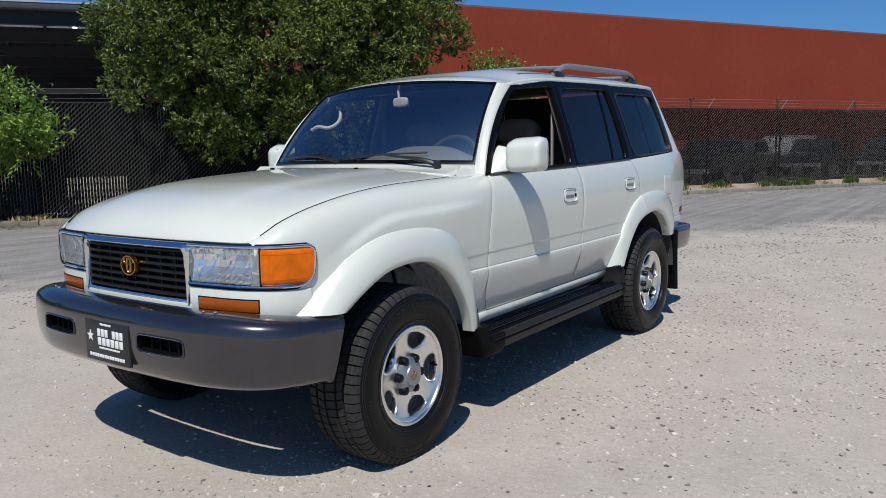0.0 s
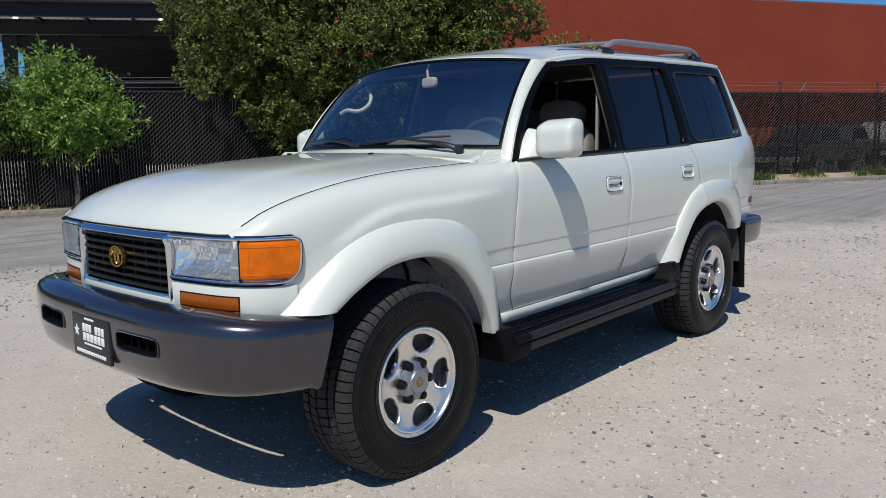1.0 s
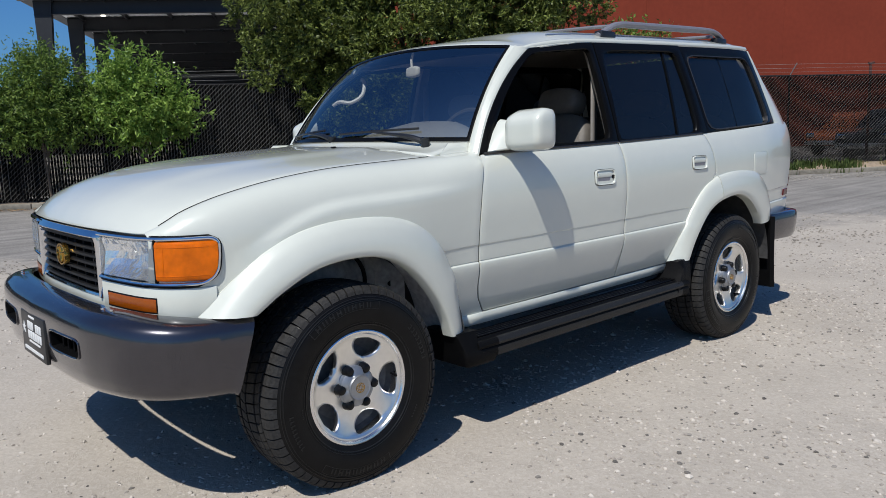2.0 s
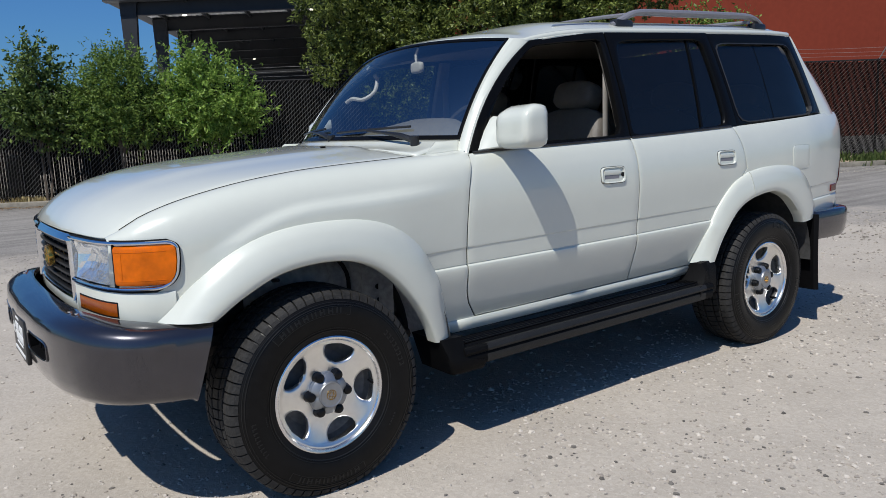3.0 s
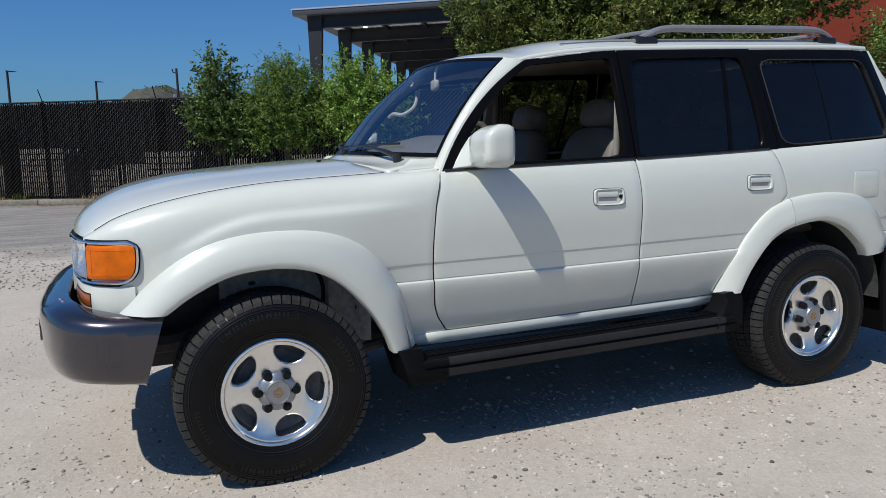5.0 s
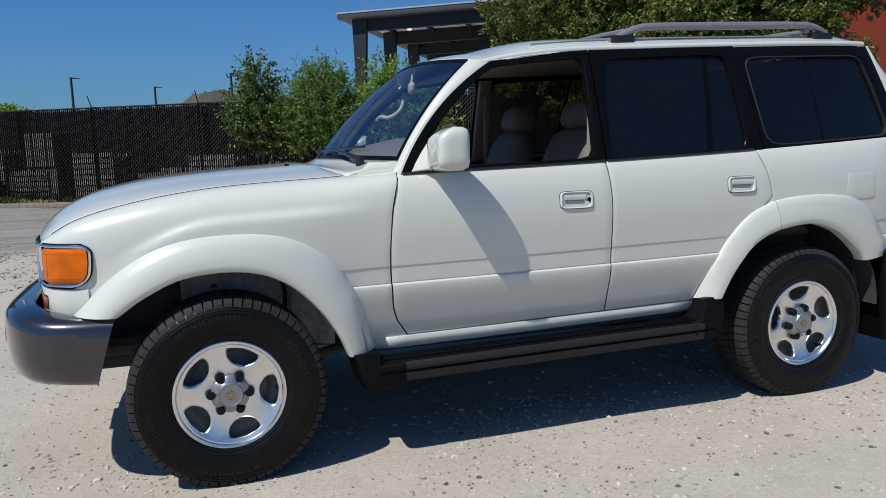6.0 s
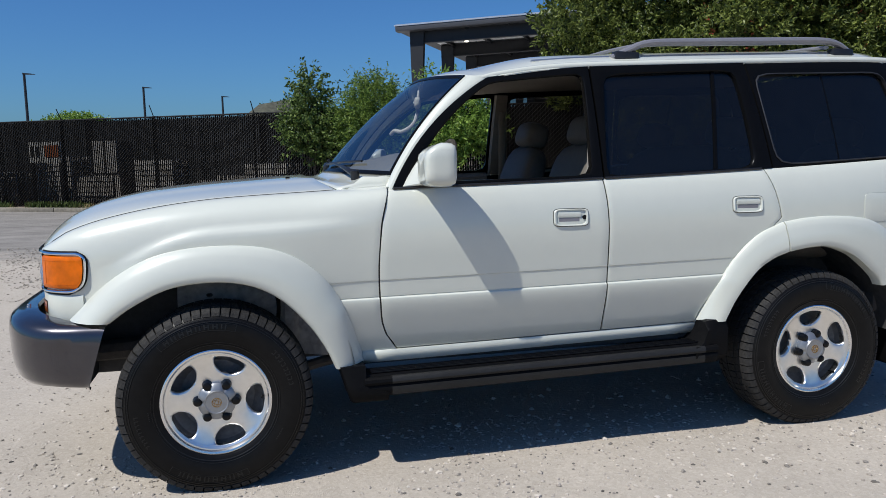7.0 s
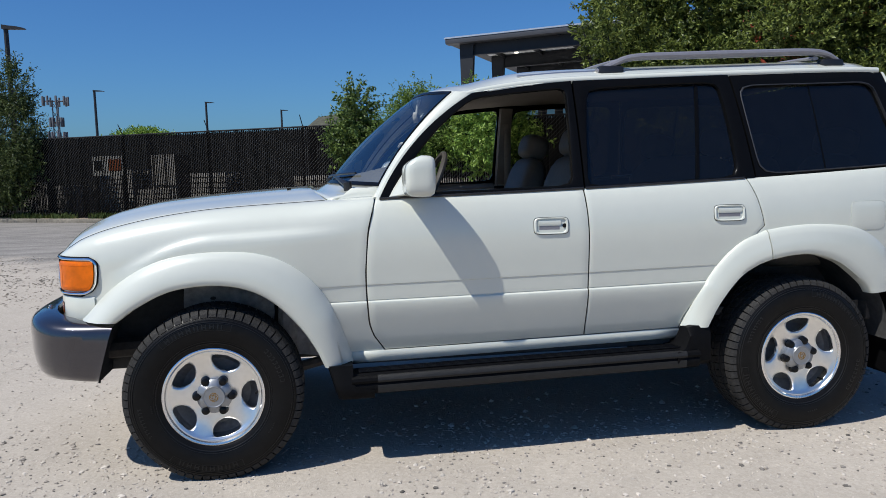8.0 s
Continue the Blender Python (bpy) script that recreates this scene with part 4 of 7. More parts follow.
for s in (-1, 1):
    rd = [o for o in car.children if o.name.startswith("rear_door")][0 if s < 0 else 1]
    flare("arch_flare", F_OUT, F_IN, s, lambda t: 0.945 - 0.03 * abs(2 * t - 1) ** 3, car)
    flare("arch_flare", R_OUT_A, R_IN_A, s, lambda t: 0.918 + 0.03 * t, rd)
    flare("arch_flare", R_OUT_B, R_IN_B, s, lambda t: 0.948 - 0.035 * t**2, car)
    # wheel wells
    for cx, foot in ((0.03, 0.40), (2.86, 0.40)):
        bm = bmnew()
        rows = []
        lit = []
        for k in range(25):
            a = math.pi * k / 24
            x, z = cx + 0.53 * math.cos(a), 0.42 + 0.50 * math.sin(a)
            rows.append([(x, s * min(y, 0.76 if x < -0.2 else 0.9), z) for y in (0.90, 0.84, 0.77, 0.70, 0.6, 0.50)])
            if a < 1.05:
                lit.append([(x - 0.012 + (0.010 if j % 2 else 0.0), s * y, z - 0.006) for j, y in enumerate((0.875, 0.86, 0.82, 0.81, 0.77, 0.76, 0.70, 0.69, 0.60))])
        vs = patch(bm, rows)
        bm.faces.new([v[-1] for v in vs])
        part("wheel_liner", bm, LINER, car)
        if cx > 1:
            continue
        # rear quarter of the well only: ribbed, with the sun's light in its colour
        bm = bmnew()
        patch(bm, lit)
        part("inner_wing", bm, INNER_WING_LIT, car, "grey ribbed inner wing, coloured pale as if sunlit", smooth=0)
        # pressed side wall of the well, above and behind the axle
        bm = bmnew()
        rows = []
        for x in np.linspace(-0.16, 0.47, 43):
            top = 0.42 + 0.485 * math.sqrt(max(0.0, 1 - ((x - cx) / 0.52) ** 2))
            ridge = 0.026 * soft(0.10, 0.13, x) - 0.020 * soft(0.19, 0.205, x) + 0.024 * soft(0.27, 0.29, x) - 0.024 * soft(0.33, 0.345, x) + 0.05 * soft(0.36, 0.47, x)
            rows.append([(x, s * (0.525 + ridge + 0.03 * soft(0.80, 0.72, z) - 0.018 * soft(0.030, 0.018, math.hypot(x - 0.235, z - 0.80))), z) for z in np.linspace(0.45, top, 25)])
        patch(bm, rows)
        part("inner_panel", bm, INNER_PANEL, car, "dusty grey pressed inner panel", smooth=50)
        for x, z in ((0.235, 0.80), (0.415, 0.655), (0.42, 0.60)):
            bm = bmnew()
            tube(bm, [(x, s * 0.52, z), (x, s * 0.585, z)], 0.013, 10)
            part("bolt", bm, GASKET, car)
        bm = bmnew()
        tube(bm, rounded([(-0.10, s * 0.60, 0.84), (0.10, s * 0.62, 0.87), (0.20, s * 0.60, 0.82), (0.26, s * 0.61, 0.72), (0.25, s * 0.60, 0.55)], 20), 0.009, 8)
        part("hose", bm, GASKET, car, "black brake hose")
    # side door mirror
    bm = bmnew()
    made = bmesh.ops.create_cube(bm, size=1.0)
    bmesh.ops.subdivide_edges(bm, edges=bm.edges[:], cuts=5, use_grid_fill=True)
    for v in bm.verts:
        p = v.co * 2
        m = max(abs(p.x), abs(p.y), abs(p.z))
        r = (abs(p.x) ** 6 + abs(p.y) ** 7 + abs(p.z) ** 6) ** (1 / 6.2)
        p = p * (m / r)
        tz = lerp(1.0, 0.58 if p.z > 0 else 0.92, (p.x < 0) * abs(p.x) ** 1.3)
        back_off = -0.030 + 0.036 * p.y if p.x > 0 else 0.0
        v.co = Vector((0.908 + (0.068 + back_off) * p.x - 0.010 * p.y * p.y, s * (0.968 + 0.101 * p.y), 1.299 + (0.089 * p.z) * tz + 0.004 * p.y))
    if s > 0:
        # the passenger's mirror is folded a little against the door
        bmesh.ops.translate(bm, verts=bm.verts, vec=(0.05, -0.07, 0))
    mir = part("door_mirror", bm, PAINT, car, "white door mirror housing", smooth=60)
    bm = bmnew()
    face = ((0.892, 0.900, 1.235), (0.940, 1.030, 1.235), (0.940, 1.030, 1.362), (0.892, 0.900, 1.362))
    rows = [[(x + d, s * y, z) for x, y, z in face] for d in (0.0, 0.018)]
    vs = patch(bm, rows, closed=True)
    bm.faces.new(vs[1])
    part("mirror_glass", bm, CHROME, mir)
    bm = bmnew()
    # the mount: a white triangle in the window's front corner that runs out to the housing
    rows = []
    for t in np.linspace(0, 1, 7):
        y = s * lerp(green_y(0.80, 1.25) - 0.006, 0.895, t)
        e = t * t * (3 - 2 * t)
        tri = [(lerp(0.772, 0.848, e), lerp(1.204, 1.218, e)), (lerp(0.90, 0.925, e), lerp(1.204, 1.218, e)), (lerp(0.915, 0.935, e), lerp(1.262, 1.262, e)), (lerp(0.905, 0.925, e), lerp(1.335, 1.322, e)), (lerp(0.888, 0.900, e), lerp(1.352, 1.335, e)), (lerp(0.868, 0.876, e), lerp(1.338, 1.325, e)), (lerp(0.815, 0.852, e), lerp(1.262, 1.262, e))]
        rows.append([(x, y, z) for x, z in tri])
    vs = patch(bm, rows, closed=True)
    bm.faces.new(vs[0])
    bm.faces.new(vs[-1])
    part("mirror_mount", bm, PAINT, mir, smooth=50, bevel=0.006)
    # door handles
    for hx, hz, lock in ((1.525, 1.064, True), (2.438, 1.102, False)):
        door = [o for o in car.children if o.name.startswith("front_door" if lock else "rear_door")][0 if s < 0 else 1]
        bm = bmnew()
        rows = []
        for k in range(33):
            a = k * math.tau / 32
            ux, uz = math.cos(a), math.sin(a)
            ux, uz = math.copysign(abs(ux) ** 0.35, ux), math.copysign(abs(uz) ** 0.35, uz)
            row = []
            for f, o in ((1.0, -0.004), (1.0, 0.004), (0.94, 0.008), (0.86, 0.006), (0.80, -0.006), (0.70, -0.016), (0.3, -0.018)):
                x, z = hx + ux * 0.083 * f, hz + uz * 0.038 * f - (0.004 if f < 0.5 else 0)
                row.append((x, s * (side_y(x, z) + o), z))
            rows.append(row)
        patch(bm, rows)
        part("door_handle", bm, PAINT, door, "white recessed door handle", smooth=40)
        bm = bmnew()
        rim = []
        for k in range(33):
            a = k * math.tau / 32
            ux, uz = math.copysign(abs(math.cos(a)) ** 0.35, math.cos(a)), math.copysign(abs(math.sin(a)) ** 0.35, math.sin(a))
            x, z = hx + ux * 0.0845, hz + uz * 0.0395
            rim.append((x, s * (side_y(x, z) + 0.0006), z))
        tube(bm, rim, 0.0010, 5, caps=False)
        part("handle_gasket", bm, GASKET, door)
        bm = bmnew()
        rows = []
        x1 = 0.045 if lock else 0.062
        for x in np.linspace(hx - 0.062, hx + x1, 7):
            y = side_y(x, hz)
            rows.append([(x, s * (y + o), hz + dz) for dz, o in ((0.000, -0.006), (0.001, 0.003), (0.014, 0.006), (0.024, 0.003), (0.024, -0.006))])
        vs = patch(bm, rows, closed=True)
        bm.faces.new(vs[0])
        bm.faces.new(vs[-1])
        part("grip", bm, PAINT, door)
        # grey strip just proud of the door: painted shade of the hollow below the grip
        bm = bmnew()
        patch(bm, [[(x, s * (side_y(x, hz) + 0.0012), hz + dz) for dz in (-0.025, -0.001)] for x in np.linspace(hx - 0.058, hx + x1 - 0.005, 5)])
        part("grip_gap", bm, RACK, door)
        if lock:
            bm = bmnew()
            y = side_y(hx + 0.064, hz)
            tube(bm, [(hx + 0.064, s * (y - 0.02), hz), (hx + 0.064, s * (y + 0.005), hz)], 0.010, 14)
            part("lock", bm, NUT, door)

# fuel flap: a fine raised outline on the driver's side
bm = bmnew()
rows = []
for k in range(41):
    a = k * math.tau / 40
    ux, uz = math.cos(a), math.sin(a)
    ux, uz = math.copysign(abs(ux) ** 0.3, ux), math.copysign(abs(uz) ** 0.3, uz)
    row = []
    for f, o in ((1.015, 0.0003), (1.01, 0.0012), (1.0, -0.003), (0.985, 0.0012), (0.97, 0.0015), (0.5, 0.0015), (0.01, 0.0015)):
        x, z = 3.232 + ux * 0.105 * f, 1.07 + uz * 0.073 * f
        row.append((x, -(side_y(x, z) + o), z))
    rows.append(row)
patch(bm, rows)
part("fuel_flap", bm, PAINT, car, "white fuel filler flap", smooth=30)

# running boards with their end caps
for s in (-1, 1):
    bm = bmnew()
    sec = [(0.80, 0.425), (0.86, 0.430), (0.918, 0.428), (0.922, 0.421), (0.944, 0.421), (0.953, 0.414), (0.957, 0.402), (0.954, 0.392), (0.946, 0.388), (0.950, 0.380), (0.952, 0.362), (0.948, 0.343), (0.935, 0.337), (0.88, 0.334), (0.80, 0.338)]
    rows = [[(x, s * y, z + 0.013 * (x - 0.65)) for y, z in sec] for x in np.linspace(0.59, 2.27, 14)]
    vs = patch(bm, rows, closed=True)
    bm.faces.new(vs[0])
    bm.faces.new(vs[-1])
    board = part("running_board", bm, BLACK_PLASTIC, car, "black ribbed running board", smooth=30)
    bm = bmnew()
    patch(bm, [[(x, s * (y + 0.0022), z + 0.013 * (x - 0.65)) for y, z in ((0.930, 0.4225), (0.944, 0.4225), (0.953, 0.4145), (0.957, 0.402), (0.954, 0.393))] for x in np.linspace(0.705, 2.20, 6)])
    part("step_edge", bm, STEP_EDGE, board, "grey plastic edge strip")
    bm = bmnew()
    patch(bm, [[(x, s * (y + 0.002), z + 0.013 * (x - 0.65)) for y, z in ((0.950, 0.379), (0.952, 0.362), (0.948, 0.344))] for x in np.linspace(0.705, 2.20, 6)])
    part("step_skirt", bm, STEP_EDGE, board, "grey plastic skirt strip")
    for y in (0.845, 0.865, 0.885, 0.905):
        bm = bmnew()
        tube(bm, [(x, s * y, 0.432 + 0.013 * (x - 0.65)) for x in np.linspace(0.625, 2.24, 6)], 0.005, 6)
        part("rib", bm, BLACK_GLOSS, board)
    # front end cap: hangs from the flare's foot, with a low toe along the board
    bm = bmnew()
    rows = []
    for z in np.linspace(0.470, 0.322, 9):
        k = (0.470 - z) / 0.148
        x0, x1 = lerp(0.486, 0.532, k), lerp(0.598, 0.690, soft(0.60, 0.72, k))
        out = lerp(0.925, 0.957, min(1, k * 1.6)) - 0.012 * max(0.0, (k - 0.85) / 0.15) ** 2
        rows.append([(x0, s * 0.72, z), (x0, s * (out - 0.03), z), (x0 + 0.008, s * (out - 0.008), z), (x0 + 0.022, s * out, z), (lerp(x0, x1, 0.6), s * out, z), (x1, s * (out - 0.001), z), (x1, s * 0.72, z)])
    vs = patch(bm, rows, closed=True)
    bm.faces.new(vs[0])
    bm.faces.new(vs[-1])
    part("end_cap", bm, BLACK_PLASTIC, board, smooth=40)
    bm = bmnew()
    rows = []
    for t in np.linspace(0, 1, 9):
        x = lerp(2.15, 2.345, t)
        top = lerp(0.452, 0.556, soft(0.18, 0.42, t))
        out = lerp(0.955, 0.918, t)
        rows.append([(x, s * 0.74, 0.37), (x, s * 0.74, top), (x, s * (lerp(0.86, out, min(1, t / 0.5)) - 0.02), top), (x, s * (out - 0.004), lerp(top, 0.40, 0.25)), (x, s * out, 0.44), (x, s * out, 0.385), (x, s * (out - 0.02), 0.362)])
    vs = patch(bm, rows, closed=True)
    bm.faces.new(vs[0])
    bm.faces.new(vs[-1])
    part("end_cap", bm, BLACK_PLASTIC, board)
    bm = bmnew()
    rows = [[(x + 0.03 * t * t, s * y, lerp(0.70, 0.215, t)) for x, y in ((3.365, 0.68), (3.365, 0.895), (3.385, 0.915), (3.40, 0.895), (3.40, 0.68))] for t in np.linspace(0, 1, 6)]
    vs = patch(bm, rows, closed=True)
    bm.faces.new(vs[0])
    bm.faces.new(vs[-1])
    bm2 = bm
    part("mudflap", bm2, BLACK_PLASTIC, car, "black rubber mudflap", at=Matrix.Translation((0.06, 0, 0)))

# roof rails
for s in (-1, 1):
    y = 0.60
    bm = bmnew()
    pts = rounded([(1.86, s * y, 1.802), (1.95, s * y, 1.842), (2.06, s * y, 1.878), (2.35, s * y, 1.893), (2.75, s * y, 1.910), (3.05, s * y, 1.922), (3.17, s * y, 1.915), (3.25, s * y, 1.880), (3.30, s * y, 1.838)], 40)
    tube(bm, pts, [0.016 + 0.004 * math.sin(math.pi * k / 39) for k in range(40)], 10, squash=(1.25, 1.0))
    rail = part("roof_rail", bm, RACK, car, "grey roof rail")
    for x in (1.94, 3.22):
        bm = bmnew()
        z = roof_edge_z(x) + 0.03
        box(bm, (x - 0.075, s * y - 0.028, z - 0.02), (x + 0.06, s * y + 0.028, z + 0.045), 0.014)
        part("rail_foot", bm, BLACK_TRIM, rail)
    bm = bmnew()
    tube(bm, [(x, s * 0.585, roof_edge_z(x) + 0.052) for x in span(1.45, 3.25, 9)], 0.008, 6)
    part("slide_rail", bm, SILVER, rail, "silver slide strip")
for x in (2.02, 3.12):
    bm = bmnew()
    tube(bm, [(x, yy, 1.868 + 0.02 * (x - 2) + 0.02 * (1 - (yy / 0.6) ** 2)) for yy in np.linspace(-0.6, 0.6, 9)], 0.013, 8, squash=(1.5, 0.8))
    part("cross_bar", bm, RACK, car, "grey roof cross bar")

# wipers
for y0, y1 in ((-0.61, -0.06), (0.02, 0.56)):
    bm = bmnew()
    piv = Vector((0.612 if y0 < -0.3 else 0.545, y0, 1.255 if y0 < -0.3 else 1.27))
    q1 = y1 / 0.74
    tip = screen(q1, 0.05) + Vector((-0.02, 0, 0.02))
    mid = piv.lerp(tip, 0.55) + Vector((-0.018, 0, 0.022))
    tube(bm, rounded([piv, piv.lerp(mid, 0.3) + Vector((-0.012, 0, 0.012)), mid], 10), [0.015, 0.014, 0.0125, 0.011, 0.009, 0.0075, 0.0065, 0.006, 0.0055, 0.005], 8)
    wiper = part("wiper", bm, BLACK_TRIM, car, "black windscreen wiper")
    bm = bmnew()
    tube(bm, rounded([screen(lerp(y0, y1, t) / 0.74, lerp(0.10, 0.05, t)) + Vector((-0.010, 0, 0.012)) for t in (0.18, 0.4, 0.6, 0.8, 1.02)], 14), 0.006, 6)
    part("blade", bm, BLACK_TRIM, wiper)
    bm = bmnew()
    tube(bm, [piv + Vector((0, 0, -0.02)), piv + Vector((-0.004, 0, 0.020))], 0.020, 12)
    part("pivot", bm, BLACK_TRIM, wiper)


# ---------- wheels ----------
def build_wheel():
    """A wheel about the y axis with its face towards negative y."""
    root = new("wheel")
    bm = bmnew()
    R = TYRE_R
    lathe(bm, [(0.206, -0.090), (0.216, -0.110), (0.230, -0.120), (0.240, -0.1235), (0.268, -0.133), (0.300, -0.137), (0.330, -0.134), (0.348, -0.1285), (0.362, -0.119), (R - 0.020, -0.108), (R - 0.011, -0.092), (R - 0.009, 0.010), (R - 0.011, 0.112), (R - 0.020, 0.126), (0.35, 0.142), (0.30, 0.152), (0.24, 0.135), (0.212, 0.105)], 120)
    tyre = part("tyre", bm, RUBBER, root, "black tyre with block tread")
    # raised rings, framed bands and plain bars on the sidewall
    side_wall = spline((0.222, 0.112), (0.240, 0.1235), (0.268, 0.133), (0.300, 0.137), (0.330, 0.134), (0.348, 0.1285), (0.362, 0.119))
    bm = bmnew()

    def ridge(r, a0, a1, wide, high, n):
        """A raised line round part of the sidewall."""
        rows = []
        for k in range(n + 1):
            a = lerp(a0, a1, k / n)
            rows.append([((r + d) * math.cos(a), -side_wall(r + d) - h, (r + d) * math.sin(a)) for d, h in ((-wide, -0.001), (-wide * 0.6, high), (wide * 0.6, high), (wide, -0.001))])
        patch(bm, rows)

    def stroke(a0, a1, r0, r1, high=0.0014):
        """A short raised bar."""
        rows = []
        for a in (a0, a1):
            rows.append([(r * math.cos(a), -side_wall(r) - h, r * math.sin(a)) for r, h in ((r0, -0.001), (r0, high), (r1, high), (r1, -0.001))])
        vs = patch(bm, rows)
        bm.faces.new(vs[0])
        bm.faces.new(vs[-1])

    for r, wide, high in ((0.243, 0.0022, 0.0022), (0.2525, 0.001, 0.001), (0.3395, 0.0016, 0.0020), (0.3485, 0.0012, 0.0014)):
        ridge(r, 0, math.tau, wide, high, 110)
    for mid in (radians(122), radians(-78)):
        for r in (0.3045, 0.3335):
            ridge(r, mid - 0.50, mid + 0.50, 0.0010, 0.0014, 26)
        for a in (mid - 0.50, mid + 0.50):
            stroke(a - 0.004, a + 0.004, 0.3045, 0.3335)
        for k in range(8):
            a = mid - 0.38 + k * 0.105
            stroke(a, a + 0.016, 0.309, 0.329)
            stroke(a + 0.048, a + 0.064, 0.309, 0.329)
            if k % 3:
                stroke(a + 0.016, a + 0.048, 0.3165, 0.3205)
    for k in range(8):
        a = radians(30) + k * 0.070
        stroke(a, a + 0.013, 0.296, 0.316)
        stroke(a + 0.013, a + 0.042, 0.296, 0.300)
        stroke(a + 0.013, a + 0.042, 0.312, 0.316)
    for k in range(9):
        a = radians(205) + k * 0.052
        stroke(a, a + 0.012, 0.304, 0.320)
        stroke(a + 0.012, a + 0.032, 0.316, 0.320)
    for k in range(5):
        stroke(radians(-8) - k * 0.04, radians(-8) - k * 0.04 + 0.022, 0.286, 0.291)
        stroke(radians(-150) - k * 0.03, radians(-150) - k * 0.03 + 0.016, 0.262, 0.266)
    tagged(part("sidewall_lettering", bm, RAISED, root), kind="stuff")
    # tread: three inner ribs of blocks and two shoulders that wrap over the edge
    bm = bmnew()

    def prism(rings):
        """Joins rings of four points, the last one closed."""
        vs = [[bm.verts.new(p) for p in ring] for ring in rings]
        for a, b in zip(vs, vs[1:]):
            for k in range(4):
                bm.faces.new((a[k], a[(k + 1) % 4], b[(k + 1) % 4], b[k]))
        bm.faces.new(vs[-1])

    def at(r, a, y):
        return (r * math.cos(a), y, r * math.sin(a))

    for i, (y0, y1) in enumerate(((-0.058, -0.026), (-0.015, 0.035), (0.046, 0.078))):
        n = 66
        for k in range(n):
            a0 = (k + 0.37 * i) * math.tau / n
            a1 = a0 + math.tau / n * 0.88
            skew = (0.030, 0.018, -0.030)[i]
            low, top = R - 0.013, R
            prism([[at(r, a0 + g, y0 + e), at(r, a1 - g, y0 + e), at(r, a1 + skew - g, y1 - e), at(r, a0 + skew + g, y1 - e)] for r, e, g in ((low, 0, 0), (top - 0.0015, 0, 0), (top, 0.0015, 0.003))])
    for sgn, mid in ((-1, 0.0), (1, 0.020)):
        n = 62
        for k in range(n):
            a0 = (k + 0.15) * math.tau / n
            a1 = a0 + math.tau / n * 0.84
            prof = [(0.069, R, R - 0.013), (0.094, R - 0.002, R - 0.015), (0.107, R - 0.008, R - 0.022), (0.1165, R - 0.019, R - 0.031), (0.1225, R - 0.033, R - 0.040)]
            top = [[at(ro, a, sgn * (y + 0.0015 * (j > 1)) + mid) for a in (a0, a1)] for j, (y, ro, ri) in enumerate(prof)]
            low = [[at(ri, a, sgn * (y - 0.010 * (j > 1)) + mid) for a in (a0, a1)] for j, (y, ro, ri) in enumerate(prof)]
            tv, lv = [[bm.verts.new(p) for p in q] for q in top], [[bm.verts.new(p) for p in q] for q in low]
            for j in range(4):
                bm.faces.new((tv[j][0], tv[j][1], tv[j + 1][1], tv[j + 1][0]))
                for e in (0, 1):
                    bm.faces.new((tv[j][e], tv[j + 1][e], lv[j + 1][e], lv[j][e]))
            bm.faces.new((tv[0][0], tv[0][1], lv[0][1], lv[0][0]))
            bm.faces.new((tv[4][0], tv[4][1], lv[4][1], lv[4][0]))
    tread = new("tread", mesh_of("tread", bm, TREAD, smooth=0))
    tread.parent = root
    def narrower(ob):
        """Trims a part of the rim to the tyre's bead."""
        for v in ob.data.vertices:
            v.co.x *= 0.974
            v.co.z *= 0.974

    # rim: outer lip, dished face with five spokes, barrel
    bm = bmnew()
    lathe(bm, [(0.199, -0.060), (0.2015, -0.085), (0.2035, -0.100), (0.2065, -0.1035), (0.2105, -0.1105), (0.2145, -0.1165), (0.222, -0.1185), (0.2265, -0.1165), (0.2285, -0.110), (0.224, -0.095)], 96)
    narrower(part("rim", bm, ALLOY_CUT, root, "bright machined rim lip"))
    bm = bmnew()
    depth = spline((0.04, -0.080), (0.085, -0.0795), (0.11, -0.0815), (0.14, -0.0860), (0.17, -0.0925), (0.192, -0.0985), (0.2045, -0.1030), (0.209, -0.1075))
    for k in range(5):
        mid_a = math.radians(90 + 72 * k + 36)
        rows = []
        for r in [0.04, 0.075, 0.095, 0.108, 0.1172, 0.1205, 0.125, 0.130, 0.136, 0.143, 0.151, 0.159, 0.167, 0.174, 0.180, 0.185, 0.1890, 0.1918, 0.1940, 0.1952, 0.1975, 0.2030, 0.2090]:
            if 0.1172 < r < 0.1950:
                inner = min(1.0, (r - 0.1172) / 0.050)
                h = radians(21.5) * math.sqrt(1 - (1 - inner) ** 2) * lerp(1.0, 0.93, max(0.0, (r - 0.165) / 0.03))
                corner = max(0.0, (r - 0.1815) / 0.0135)
                h -= radians(8.5) * (1 - math.sqrt(max(0.0, 1 - corner * corner)))
            else:
                h = 0.0
            w = math.radians(36) - h
            rows.append([(r * math.cos(mid_a + w * q), depth(r) - 0.0035 * (1 - q * q), r * math.sin(mid_a + w * q)) for q in np.linspace(-1, 1, 9)])
        patch(bm, rows)
    narrower(part("spokes", bm, ALLOY, root, "five-spoke alloy face", smooth=40, thick=0.026, offset=1.0))
    bm = bmnew()
    lathe(bm, [(0.0, -0.010), (0.10, -0.010), (0.15, -0.005), (0.188, -0.03), (0.199, -0.06), (0.203, -0.09), (0.203, 0.09), (0.210, 0.10)], 64)
    part("barrel", bm, ALLOY_DARK, root)
    # centre cap: a notched skirt, a raised round face
    bm = bmnew()
